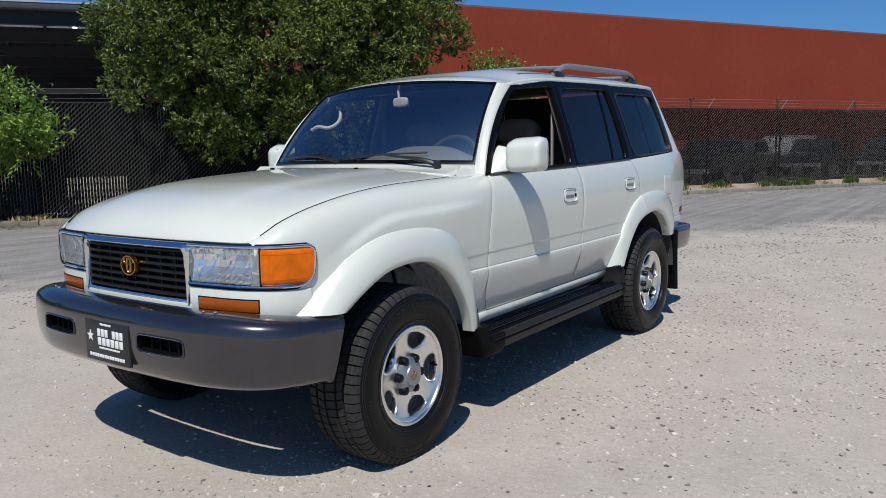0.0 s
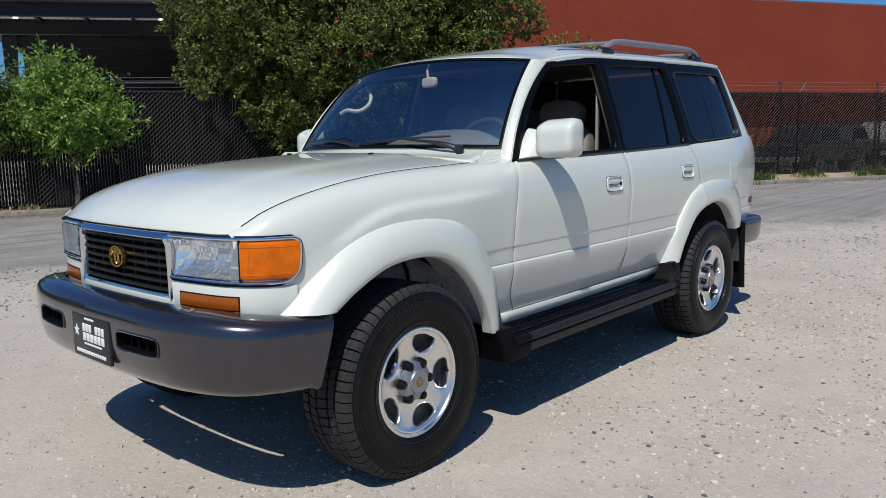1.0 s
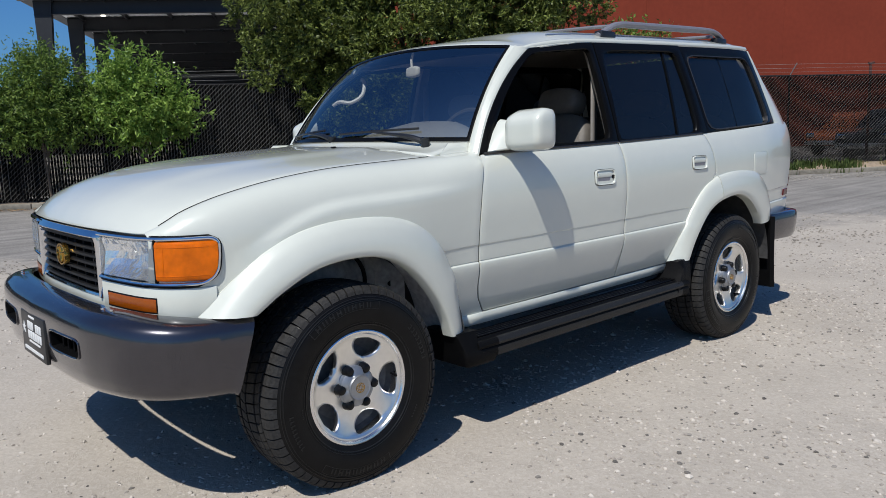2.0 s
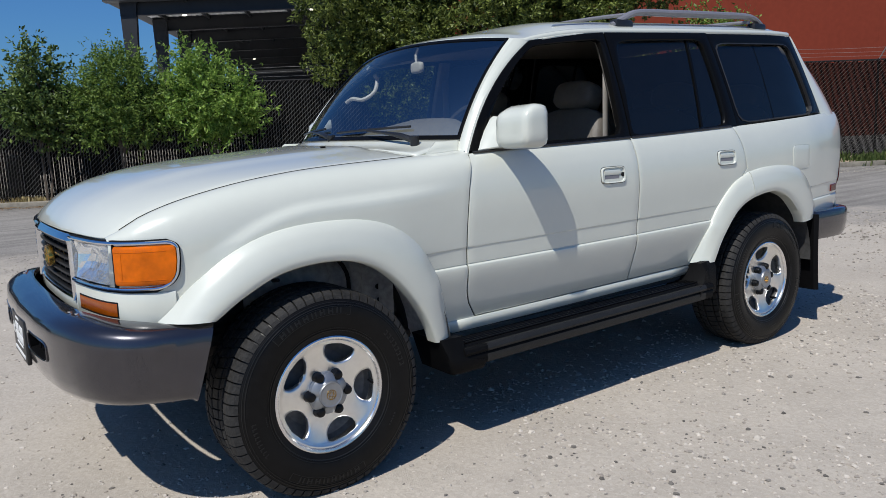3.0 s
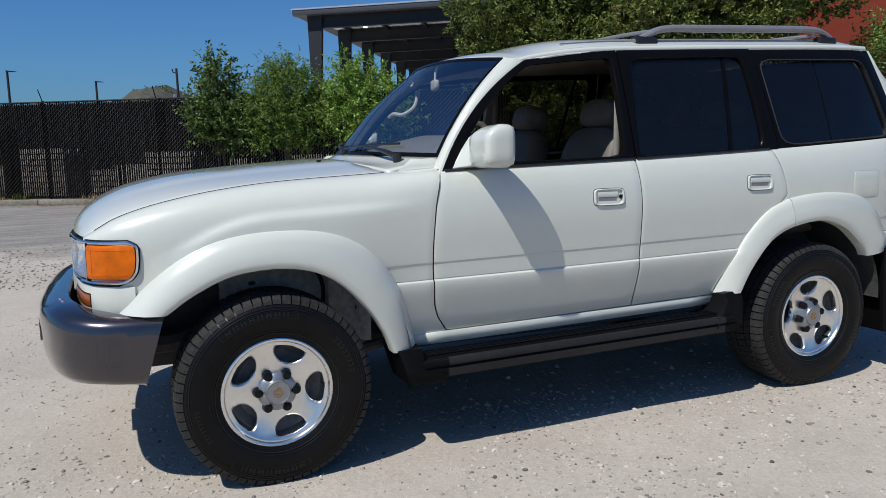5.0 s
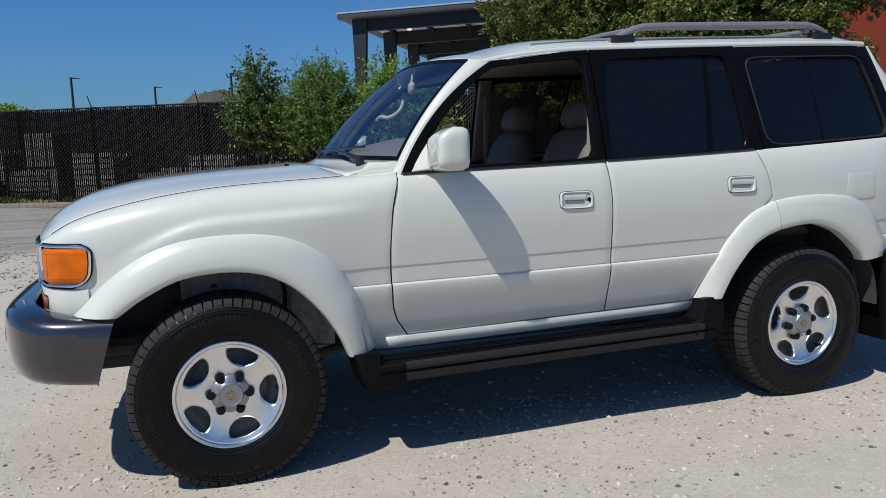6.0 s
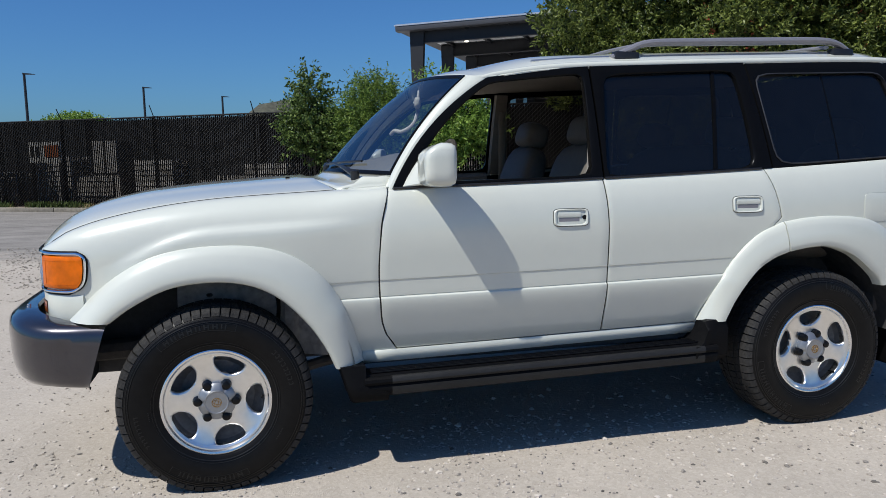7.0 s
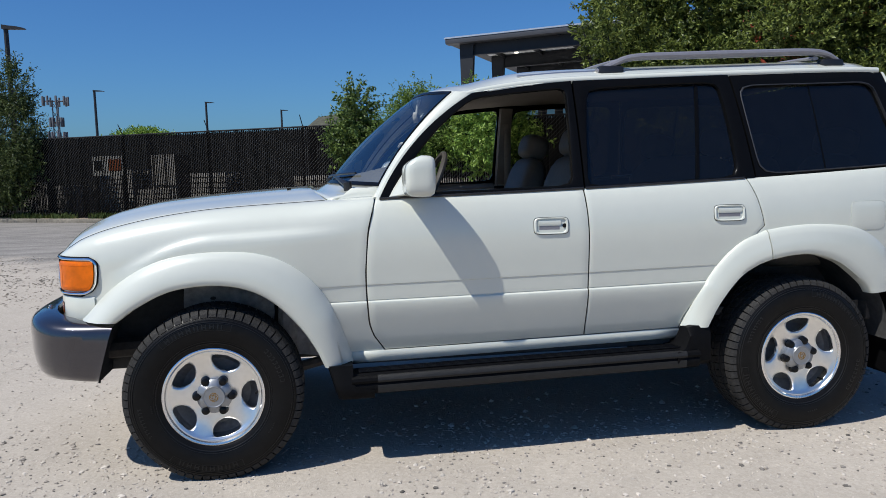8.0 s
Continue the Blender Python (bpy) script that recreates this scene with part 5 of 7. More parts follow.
    lathe(bm, [(0.0, -0.119), (0.042, -0.1190), (0.0445, -0.1205), (0.0470, -0.1205), (0.0490, -0.1175), (0.0500, -0.1140), (0.068, -0.1070), (0.0765, -0.1000), (0.0785, -0.078)], 72)
    for v in bm.verts:
        r = math.hypot(v.co.x, v.co.z)
        if 0.0505 < r:
            a = math.atan2(v.co.z, v.co.x)
            f = 1 - 0.24 * max(0.0, math.cos(6 * (a - radians(18)))) ** 1.5 * (r - 0.05) / 0.023
            v.co.x *= f
            v.co.z *= f
    part("hub_cap", bm, CAP, root, "grey centre cap", smooth=30)
    bm = bmnew()
    for rx, rz, w in ((0.0185, 0.0185, 0.0016), (0.0165, 0.0075, 0.0013), (0.0070, 0.0165, 0.0013)):
        ring = []
        for k in range(25):
            a = k * math.tau / 24
            ring.append([((rx + d) * math.cos(a), y, (rz + d) * math.sin(a)) for d, y in ((-w, -0.118), (-w * 0.5, -0.1204), (w * 0.5, -0.1204), (w, -0.118))])
        patch(bm, ring)
    part("cap_badge", bm, GOLD, root, "small gold oval badge")
    bm = bmnew()
    tube(bm, [(0.186 * math.cos(0.36), -0.070, 0.186 * math.sin(0.36)), (0.181 * math.cos(0.36), -0.108, 0.181 * math.sin(0.36))], 0.0055, 8)
    part("valve", bm, NUT, root)
    for k in range(6):
        a = math.radians(18 + 60 * k)
        cx, cz = 0.0755 * math.cos(a), 0.0755 * math.sin(a)
        b2 = bmesh.new()
        lathe(b2, [(0.0, -0.113), (0.0105, -0.1122), (0.0160, -0.109), (0.0190, -0.101), (0.0200, -0.088), (0.0218, -0.0825), (0.0218, -0.07)], 16)
        bmesh.ops.translate(b2, verts=b2.verts, vec=(cx, 0, cz))
        part("lug_nut", b2, NUT, root, "dark lug nut")
    return root


wheel = build_wheel()
STEER = 0.0
wheel.parent = car
wheel.matrix_basis = pose(0, -0.805, HUB_Z, 0, 20, STEER)
for x, y, spin, turn in ((WHEELBASE, -0.805, 67, 0), (0, 0.805, 20, 180 + STEER), (WHEELBASE, 0.805, 50, 180)):
    copy_thing(wheel, pose(x, y, HUB_Z, 0, 0, turn) @ pose(0, 0, 0, 0, spin, 0))

# underbody, axles, springs
bm = bmnew()
box(bm, (-0.30, -0.45, 0.42), (3.75, 0.45, 0.56), 0.03)
box(bm, (0.58, -0.80, 0.44), (2.25, 0.80, 0.50), 0.02)
box(bm, (3.35, -0.78, 0.50), (3.90, 0.78, 0.62), 0.02)
part("floor_pan", bm, UNDER, car)
for y in (-0.5, 0.5):
    bm = bmnew()
    tube(bm, rounded([(-0.66, y * 1.1, 0.53), (-0.35, y * 1.1, 0.53), (0.0, y, 0.58), (0.5, y, 0.46), (2.3, y, 0.44), (2.85, y, 0.58), (3.8, y, 0.52)], 30), 0.045, 8)
    part("chassis_rail", bm, UNDER, car)
for x in (0.0, WHEELBASE):
    bm = bmnew()
    tube(bm, [(x, -0.72, HUB_Z), (x, -0.3, HUB_Z), (x, 0.72, HUB_Z)], 0.045, 12)
    bmesh.ops.create_uvsphere(bm, u_segments=16, v_segments=10, radius=0.13, matrix=Matrix.Translation((x, 0.15, HUB_Z)))
    part("axle", bm, UNDER, car)
    for y in (-0.62, 0.62):
        bm = bmnew()
        tube(bm, [(x + 0.06 * math.cos(k * 0.6) + 0.02, y * 0.85 + 0.06 * math.sin(k * 0.6), 0.42 + 0.0055 * k) for k in range(60)], 0.008, 6)
        part("spring", bm, UNDER, car)
    for s in (-1, 1):
        bm = bmnew()
        tube(bm, [(x + 0.1, s * 0.66, HUB_Z - 0.02), (x + 0.45, s * 0.60, 0.42), (x + 0.62, s * 0.58, 0.44)], 0.025, 8)
        part("radius_arm", bm, UNDER, car)

# ---------- cabin ----------
bm = bmnew()
box(bm, (0.60, -0.72, 0.56), (3.70, 0.72, 0.60))
part("cabin_floor", bm, CARPET, car)
bm = bmnew()
dash_rows = []
for q in np.linspace(-1, 1, 25):
    low = screen_low(q)
    x0 = low.x + 0.03
    top = 1.284 + 0.070 * math.exp(-((q + 0.46) / 0.36) ** 4)
    dash_rows.append([(x0, q * 0.70, 1.225), (x0 + 0.10, q * 0.70, lerp(1.225, top, 0.7)), (0.86, q * 0.70, top), (0.93, q * 0.70, top), (0.97, q * 0.70, top - 0.02), (0.98, q * 0.70, top - 0.10), (0.95, q * 0.70, 1.0), (0.92, q * 0.70, 0.75)])
patch(bm, dash_rows)
part("dashboard", bm, DASH, car, "beige moulded dashboard", thick=0.01)
bm = bmnew()
c = Vector((1.03, -0.385, 1.235))
ax, up2 = Vector((0.0, 1.0, 0.0)), Vector((0.42, 0, 0.9)).normalized()
ring = [c + ax * (0.19 * math.cos(a)) + up2 * (0.19 * math.sin(a)) for a in np.linspace(0, math.tau, 37)]
tube(bm, ring, 0.015, 8, caps=False)
for a in (0.15, math.pi - 0.15, -math.pi / 2):
    tube(bm, [c - Vector((0.03, 0, 0)), c + ax * (0.18 * math.cos(a)) + up2 * (0.18 * math.sin(a))], 0.014, 6)
bmesh.ops.create_uvsphere(bm, u_segments=14, v_segments=8, radius=0.065, matrix=Matrix.Translation(c - Vector((0.03, 0, 0))))
tube(bm, [c, c + Vector((-0.25, 0, -0.12))], 0.03, 8)
part("steering_wheel", bm, WHEEL_GRIP, car, "dark steering wheel")


def cushion(bm, centre, size, turn=None, power=4.0, cuts=6):
    made = bmesh.ops.create_cube(bm, size=2.0)
    vs = made["verts"]
    es = list({e for v in vs for e in v.link_edges})
    res = bmesh.ops.subdivide_edges(bm, edges=es, cuts=cuts, use_grid_fill=True)
    vs = list({v for f in bm.faces for v in f.verts if v.tag is False})
    for v in vs:
        p = v.co.copy()
        m = max(abs(p.x), abs(p.y), abs(p.z))
        r = (abs(p.x) ** power + abs(p.y) ** power + abs(p.z) ** power) ** (1 / power)
        p = p * (m / r)
        p = Vector((p.x * size[0], p.y * size[1], p.z * size[2]))
        if turn:
            p = turn @ p
        v.co = p + Vector(centre)
        v.tag = True


def seat(x, y, wide, rest_y):
    bm = bmnew()
    cushion(bm, (x - 0.22, y, 0.86), (0.26, wide, 0.10))
    st = part("seat", bm, LEATHER, car, "beige leather seat with headrest")
    lean = Matrix.Rotation(radians(18), 3, "Y")
    bm = bmnew()
    cushion(bm, (x + 0.03, y, 1.10), (0.075, wide, 0.30), lean)
    part("backrest", bm, LEATHER, st)
    for yy in rest_y:
        bm = bmnew()
        cushion(bm, (x + 0.135, yy, 1.455), (0.078, 0.145, 0.078), lean, 3.2)
        part("headrest", bm, LEATHER, st)
        bm = bmnew()
        for d in (-0.05, 0.05):
            tube(bm, [(x + 0.10, yy + d, 1.33), (x + 0.13, yy + d, 1.42)], 0.007, 6)
        part("headrest_post", bm, CHROME, st)
    return st


seat(1.71, -0.37, 0.25, (-0.37,))
seat(1.68, 0.37, 0.25, (0.37,))
seat(2.55, 0.0, 0.62, (-0.38, 0.38))
seat(3.33, -0.36, 0.24, (-0.36,))
seat(3.33, 0.36, 0.24, (0.36,))
# centre pillar trim and belts
for s in (-1, 1):
    bm = bmnew()
    patch(bm, [[(x, s * (green_y(x, z) - o), z) for x, o in ((1.668, 0.03), (1.678, 0.05), (1.74, 0.05), (1.76, 0.035))] for z in (1.22, 1.35, 1.5, 1.62, 1.72)])
    part("pillar_trim", bm, TRIM_BEIGE, car)
    bm = bmnew()
    patch(bm, [[(x, s * (green_y(x, z) - 0.024), z) for x in (1.662, 1.70, 1.76)] for z in (1.22, 1.35, 1.5, 1.62, 1.74)])
    part("centre_pillar", bm, BLACK_GLOSS, car)
    bm = bmnew()
    patch(bm, [[(1.725 + dx, s * (green_y(1.72, 1.6) - 0.056), lerp(1.62, 0.95, t)) for dx in (-0.024, 0.024)] for t in np.linspace(0, 1, 5)])
    part("seat_belt", bm, mat("belt_grey", (0.3, 0.28, 0.25), 0.8, vary=0.1) if s < 0 else bpy.data.materials["belt_grey"], car, thick=0.003)
    if s > 0:
        bm = bmnew()
        tube(bm, rounded([(1.00, s * 0.69, 1.475), (1.015, s * 0.645, 1.495), (1.05, s * 0.580, 1.488), (1.11, s * 0.550, 1.530), (1.142, s * 0.565, 1.600), (1.150, s * 0.60, 1.625)], 18), 0.012, 8)
        part("grab_handle", bm, PALE_TRIM, car)
    bm = bmnew()
    patch(bm, [[(x, s * (side_y(x, z) - 0.07), z) for z in (0.62, 0.9, 1.15, belt(x) - 0.02)] + [(x, s * (side_y(x, belt(x)) - 0.03), belt(x) + 0.004)] for x in np.linspace(0.85, 1.66, 8)])
    part("door_card", bm, TRIM_BEIGE, car)
bm = bmnew()
cushion(bm, Vector((1.015, -0.045, 1.615)), (0.016, 0.062, 0.028), Matrix.Rotation(radians(-10), 3, "Z"), 4.0)
rv = part("rear_view_mirror", bm, PALE_TRIM, car, "pale rear-view mirror")
bm = bmnew()
tube(bm, [Vector((1.02, -0.03, 1.63)), Vector((1.03, -0.015, 1.68)), Vector((1.045, -0.012, 1.715))], 0.007, 8)
part("mirror_stem", bm, PALE_TRIM, rv)

# final proportions of body and cabin
def proportion(p):
    x, y, z = p
    x += 0.062 * soft(3.56, 3.84, x)
    return Vector((x - 0.0065 + 0.0352 * x + 0.0091 * z - 0.0074 * x * x - 0.0022 * x**3, y * (1 + (-0.0033 + 0.0021 * x * x) / 0.88), z - 0.0053 + 0.0034 * x + 0.0276 * z + 0.0005 * x * x - 0.0123 * x * z))


for ob in car.children_recursive:
    if ob.type == "MESH" and not (ob.parent and ob.parent.name.startswith("wheel")):
        for v in ob.data.vertices:
            v.co = proportion(v.co)

# ---------- surroundings: a frame with x along the fence and y away behind it ----------
YARD = pose(0.20, 16.13, 0, 0, 0, -30.17)
rng = np.random.default_rng(7)


def fence_top(u):
    return 2.50


def stuff(name, verts, faces, material, parent=None, label="", m=None, kind="stuff", category="", smooth=False):
    me = bpy.data.meshes.new(name)
    me.from_pydata(verts, [], faces)
    me.materials.append(material)
    if smooth:
        me.polygons.foreach_set("use_smooth", [True] * len(me.polygons))
    ob = new(name, me)
    if parent:
        ob.parent = parent
    if m is not None:
        ob.matrix_basis = m
    return tagged(ob, label, category, "", kind)


# ground: gravel near, worn asphalt beyond, one sheet to the horizon
def ground_material():
    m = bpy.data.materials.new("gravel_and_asphalt")
    m.use_nodes = True
    nt = m.node_tree
    b = nt.nodes["Principled BSDF"]
    b.inputs["Roughness"].default_value = 0.93
    b.inputs["Specular IOR Level"].default_value = 0.2
    N = nt.nodes.new
    tc = N("ShaderNodeTexCoord")

    def noise_at(scale, detail=6, rough=0.6):
        n = N("ShaderNodeTexNoise")
        n.inputs["Scale"].default_value, n.inputs["Detail"].default_value, n.inputs["Roughness"].default_value = scale, detail, rough
        nt.links.new(tc.outputs["Object"], n.inputs["Vector"])
        return n.outputs["Fac"]

    def ramp(fac, *stops):
        r = N("ShaderNodeValToRGB")
        while len(r.color_ramp.elements) < len(stops):
            r.color_ramp.elements.new(0.5)
        for e, (p, c) in zip(r.color_ramp.elements, stops):
            e.position, e.color = p, (*c, 1)
        nt.links.new(fac, r.inputs["Fac"])
        return r.outputs["Color"]

    def mixed(fac, a, c, blend="MIX"):
        mx = N("ShaderNodeMix")
        mx.data_type, mx.blend_type = "RGBA", blend
        if hasattr(fac, "links"):
            nt.links.new(fac, mx.inputs[0])
        else:
            mx.inputs[0].default_value = fac
        nt.links.new(a, mx.inputs[6])
        nt.links.new(c, mx.inputs[7])
        return mx.outputs[2]

    # pebble cells
    vor = N("ShaderNodeTexVoronoi")
    vor.inputs["Scale"].default_value = 75
    nt.links.new(tc.outputs["Object"], vor.inputs["Vector"])
    vor2 = N("ShaderNodeTexVoronoi")
    vor2.inputs["Scale"].default_value = 190
    nt.links.new(tc.outputs["Object"], vor2.inputs["Vector"])
    fine = ramp(noise_at(160, 3), (0.30, (0.350, 0.311, 0.263)), (0.50, (0.436, 0.389, 0.330)), (0.70, (0.528, 0.473, 0.405)))
    patchy = ramp(noise_at(0.9, 5), (0.33, (0.305, 0.270, 0.226)), (0.65, (0.430, 0.383, 0.322)))
    cells = ramp(vor.outputs["Color"], (0.0, (0.29, 0.259, 0.222)), (0.5, (0.415, 0.371, 0.323)), (1.0, (0.60, 0.542, 0.482)))
    gravel = mixed(0.24, mixed(0.55, fine, patchy), cells)
    tar = mixed(0.5, ramp(noise_at(1.2, 6), (0.3, (0.185, 0.177, 0.167)), (0.7, (0.345, 0.328, 0.310))), ramp(noise_at(38, 6, 0.75), (0.34, (0.08, 0.077, 0.074)), (0.66, (0.37, 0.36, 0.345))))
    lane, streak = N("ShaderNodeMapping"), N("ShaderNodeTexNoise")
    lane.inputs["Rotation"].default_value, lane.inputs["Scale"].default_value = (0, 0, radians(30.17)), (0.16, 4.5, 1.0)
    streak.inputs["Scale"].default_value, streak.inputs["Detail"].default_value = 1.0, 6
    nt.links.new(tc.outputs["Object"], lane.inputs["Vector"])
    nt.links.new(lane.outputs[0], streak.inputs["Vector"])
    tar = mixed(1.0, tar, ramp(streak.outputs["Fac"], (0.35, (0.78, 0.755, 0.72)), (0.65, (1.08, 1.05, 1.01))), "MULTIPLY")
    # how far behind the gravel's edge
    dot, shift, wob, edge = N("ShaderNodeVectorMath"), N("ShaderNodeMath"), N("ShaderNodeMath"), N("ShaderNodeMapRange")
    dot.operation, shift.operation, wob.operation = "DOT_PRODUCT", "ADD", "MULTIPLY_ADD"
    dot.inputs[1].default_value = (math.sin(radians(30.17)), math.cos(radians(30.17)), 0)
    nt.links.new(tc.outputs["Object"], dot.inputs[0])
    nt.links.new(noise_at(0.8, 7, 0.7), wob.inputs[0])
    wob.inputs[1].default_value, wob.inputs[2].default_value = 5.0, -2.5 - 14.05 + 8.6
    nt.links.new(dot.outputs["Value"], shift.inputs[0])
    nt.links.new(wob.outputs[0], shift.inputs[1])
    edge.inputs["From Min"].default_value, edge.inputs["From Max"].default_value = -0.7, 0.7
    nt.links.new(shift.outputs[0], edge.inputs["Value"])
    nt.links.new(mixed(edge.outputs[0], gravel, tar), b.inputs["Base Color"])
    # relief
    add, bp = N("ShaderNodeMath"), N("ShaderNodeBump")
    add.operation = "ADD"
    nt.links.new(noise_at(34, 4, 0.6), add.inputs[0])
    damp = N("ShaderNodeMath")
    damp.operation = "MULTIPLY"
    damp.inputs[1].default_value = 0.4
    nt.links.new(noise_at(90, 5, 0.6), damp.inputs[0])
    nt.links.new(damp.outputs[0], add.inputs[1])
    # small pebbles stand out of the dust where a coarse noise lets them
    peb, some, rubble = N("ShaderNodeMapRange"), N("ShaderNodeMapRange"), N("ShaderNodeMath")
    peb.inputs["From Min"].default_value, peb.inputs["From Max"].default_value = 0.55, 0.10
    some.inputs["From Min"].default_value, some.inputs["From Max"].default_value = 0.46, 0.62
    nt.links.new(vor2.outputs["Distance"], peb.inputs["Value"])
    nt.links.new(noise_at(5.0, 4), some.inputs["Value"])
    rubble.operation = "MULTIPLY"
    nt.links.new(peb.outputs[0], rubble.inputs[0])
    nt.links.new(some.outputs[0], rubble.inputs[1])
    sum2, half = N("ShaderNodeMath"), N("ShaderNodeMath")
    half.operation, sum2.operation = "MULTIPLY", "ADD"
    half.inputs[1].default_value = 0.45
    nt.links.new(rubble.outputs[0], half.inputs[0])
    nt.links.new(add.outputs[0], sum2.inputs[0])
    nt.links.new(half.outputs[0], sum2.inputs[1])
    bp.inputs["Strength"].default_value, bp.inputs["Distance"].default_value = 0.50, 0.010
    nt.links.new(sum2.outputs[0], bp.inputs["Height"])
    nt.links.new(bp.outputs[0], b.inputs["Normal"])
    return m


xs = np.concatenate([[-900, -400, -150, -60, -25, -12], np.arange(-6, 10.01, 0.10), [12, 18, 30, 60, 150, 400, 900]])
ys = np.concatenate([[-900, -300, -80, -25, -10], np.arange(-5, 3.01, 0.10), [5, 8, 12, 20, 35, 60, 150, 400, 900]])
verts = []
for x in xs:
    for y in ys:
        close = -6 <= x <= 10 and -5 <= y <= 3
        verts.append((x, y, 0.012 * (noise.noise(Vector((x * 1.3, y * 1.3, 0))) - 0.3) if close else -0.004))
ny = len(ys)
faces = [(i * ny + j, (i + 1) * ny + j, (i + 1) * ny + j + 1, i * ny + j + 1) for i in range(len(xs) - 1) for j in range(ny - 1)]
stuff("ground", verts, faces, ground_material(), label="pale dusty gravel running into worn grey asphalt", kind="structure", category="ground", smooth=True)


def island_material(name, low, high, rough=0.8, through_light=0.0, spec=0.3):
    """Colour that differs from piece to piece of one mesh."""
    m = bpy.data.materials.new(name)
    m.use_nodes = True
    nt = m.node_tree
    b = nt.nodes["Principled BSDF"]
    b.inputs["Roughness"].default_value = rough
    b.inputs["Specular IOR Level"].default_value = spec
    geo, r = nt.nodes.new("ShaderNodeNewGeometry"), nt.nodes.new("ShaderNodeValToRGB")
    r.color_ramp.elements[0].color, r.color_ramp.elements[1].color = (*low, 1), (*high, 1)
    nt.links.new(geo.outputs["Random Per Island"], r.inputs["Fac"])
    nt.links.new(r.outputs["Color"], b.inputs["Base Color"])
    if through_light:
        tl, mix = nt.nodes.new("ShaderNodeBsdfTranslucent"), nt.nodes.new("ShaderNodeMixShader")
        nt.links.new(r.outputs["Color"], tl.inputs["Color"])
        mix.inputs[0].default_value = through_light
        nt.links.new(b.outputs[0], mix.inputs[1])
        nt.links.new(tl.outputs[0], mix.inputs[2])
        nt.links.new(mix.outputs[0], nt.nodes["Material Output"].inputs["Surface"])
    return m


# loose stones on the gravel
def stones(name, count, x0, x1, y0, y1, size, material, label, m=None):
    turn5 = [k * math.tau / 5 for k in range(5)]
    base = np.array([(math.cos(a), 0.8 * math.sin(a), 0.0) for a in turn5] + [(0.86 * math.cos(a + 0.35), 0.70 * math.sin(a + 0.35), 0.46) for a in turn5] + [(0.10, 0.05, 0.78)])
    tri = [(k, (k + 1) % 5, 5 + (k + 1) % 5, 5 + k) for k in range(5)] + [(5 + k, 5 + (k + 1) % 5, 10) for k in range(5)]
    vs, fs = [], []
    pos = np.c_[rng.uniform(x0, x1, count), rng.uniform(y0, y1, count)]
    if m is None:
        way = pos @ np.array([math.sin(radians(30.17)), math.cos(radians(30.17))])
        pos = pos[way < 5.6 + rng.normal(0, 0.5, count)]
        # loose stones gather in drifts between barer patches
        drift = np.array([noise.noise(Vector((a * 1.1, b * 1.1, 4.0))) + 0.6 * noise.noise(Vector((a * 3.2, b * 3.2, 9.0))) for a, b in pos])
        pos = pos[drift > rng.uniform(-0.75, 0.45, len(pos))]
        count = len(pos)
    r = np.minimum(size * np.exp(rng.normal(0, 0.45, count)), 2.2 * size)
    ang = rng.uniform(0, math.tau, count)
    for k in range(count):
        c, s2 = math.cos(ang[k]), math.sin(ang[k])
        p = base * r[k] * (1 + rng.uniform(-0.28, 0.28, base.shape))
        z = 0.012 * (noise.noise(Vector((pos[k, 0] * 1.3, pos[k, 1] * 1.3, 0))) - 0.3)
        vs += [(pos[k, 0] + c * a - s2 * b, pos[k, 1] + s2 * a + c * b, z - 0.15 * r[k] + h) for a, b, h in p]
        fs += [tuple(11 * k + i for i in t) for t in tri]
    return stuff(name, vs, fs, material, label=label, m=m, category="gravel")


STONE = island_material("stones", (0.29, 0.258, 0.222), (0.555, 0.503, 0.440), 0.95, 0.0, 0.1)
STONE_DARK = island_material("dark_stones", (0.085, 0.077, 0.069), (0.30, 0.273, 0.24))
stones("gravel", 46000, -4.5, 7.5, -4.3, -0.4, 0.0058, STONE, "scattered pale gravel stones on the lot")
stones("gravel", 5000, -4.5, 0.2, -0.4, 3.0, 0.0065, STONE, "scattered pale gravel stones on the lot")
stones("gravel", 12000, 3.0, 15.0, -6.0, 6.0, 0.0075, STONE, "scattered pale gravel stones on the lot")
stones("gravel", 5200, -4.5, 7.5, -4.3, 0.0, 0.0098, STONE, "larger pale stones lying on the gravel lot")
stones("pebbles", 9000, -4.5, 9.0, -4.2, 0.0, 0.0066, STONE_DARK, "scattered dark pebbles on the gravel")

STONE_MIX = island_material("mixed_stones", (0.13, 0.115, 0.096), (0.44, 0.395, 0.335), 0.95, 0.0, 0.1)
stones("gravel", 16000, -15.0, 4.0, -11.8, -7.8, 0.0095, STONE_MIX, "coarse loose gravel along the edge of the asphalt", YARD)
stones("gravel", 11000, 4.0, 24.0, -11.0, -8.0, 0.009, STONE_MIX, "coarse loose gravel along the edge of the asphalt", YARD)
stones("gravel", 3000, 8.0, 30.0, -2.2, -0.7, 0.012, STONE_MIX, "loose gravel swept against the kerb", YARD)

# ---------- kerb, dirt strip, weeds ----------
CONCRETE = mat("kerb_concrete", (0.20, 0.178, 0.142), 0.9, vary=0.35, scale=3, bump=0.4, bump_scale=40)
DIRT = mat("dry_dirt", (0.27, 0.205, 0.145), 0.95, vary=0.35, scale=3, bump=0.6, bump_scale=25)
kerb = tagged(new("kerb"), "pale worn concrete kerb along the fence", "kerb", "", "structure")
kerb.matrix_basis = YARD
for k in range(-9, 20):
    bm = bmnew()
    u = k * 3.0
    box(bm, (u + 0.006, -0.50, -0.05), (u + 2.994, -0.34, 0.112), 0.025)
    part("kerb_stone", bm, CONCRETE, kerb)
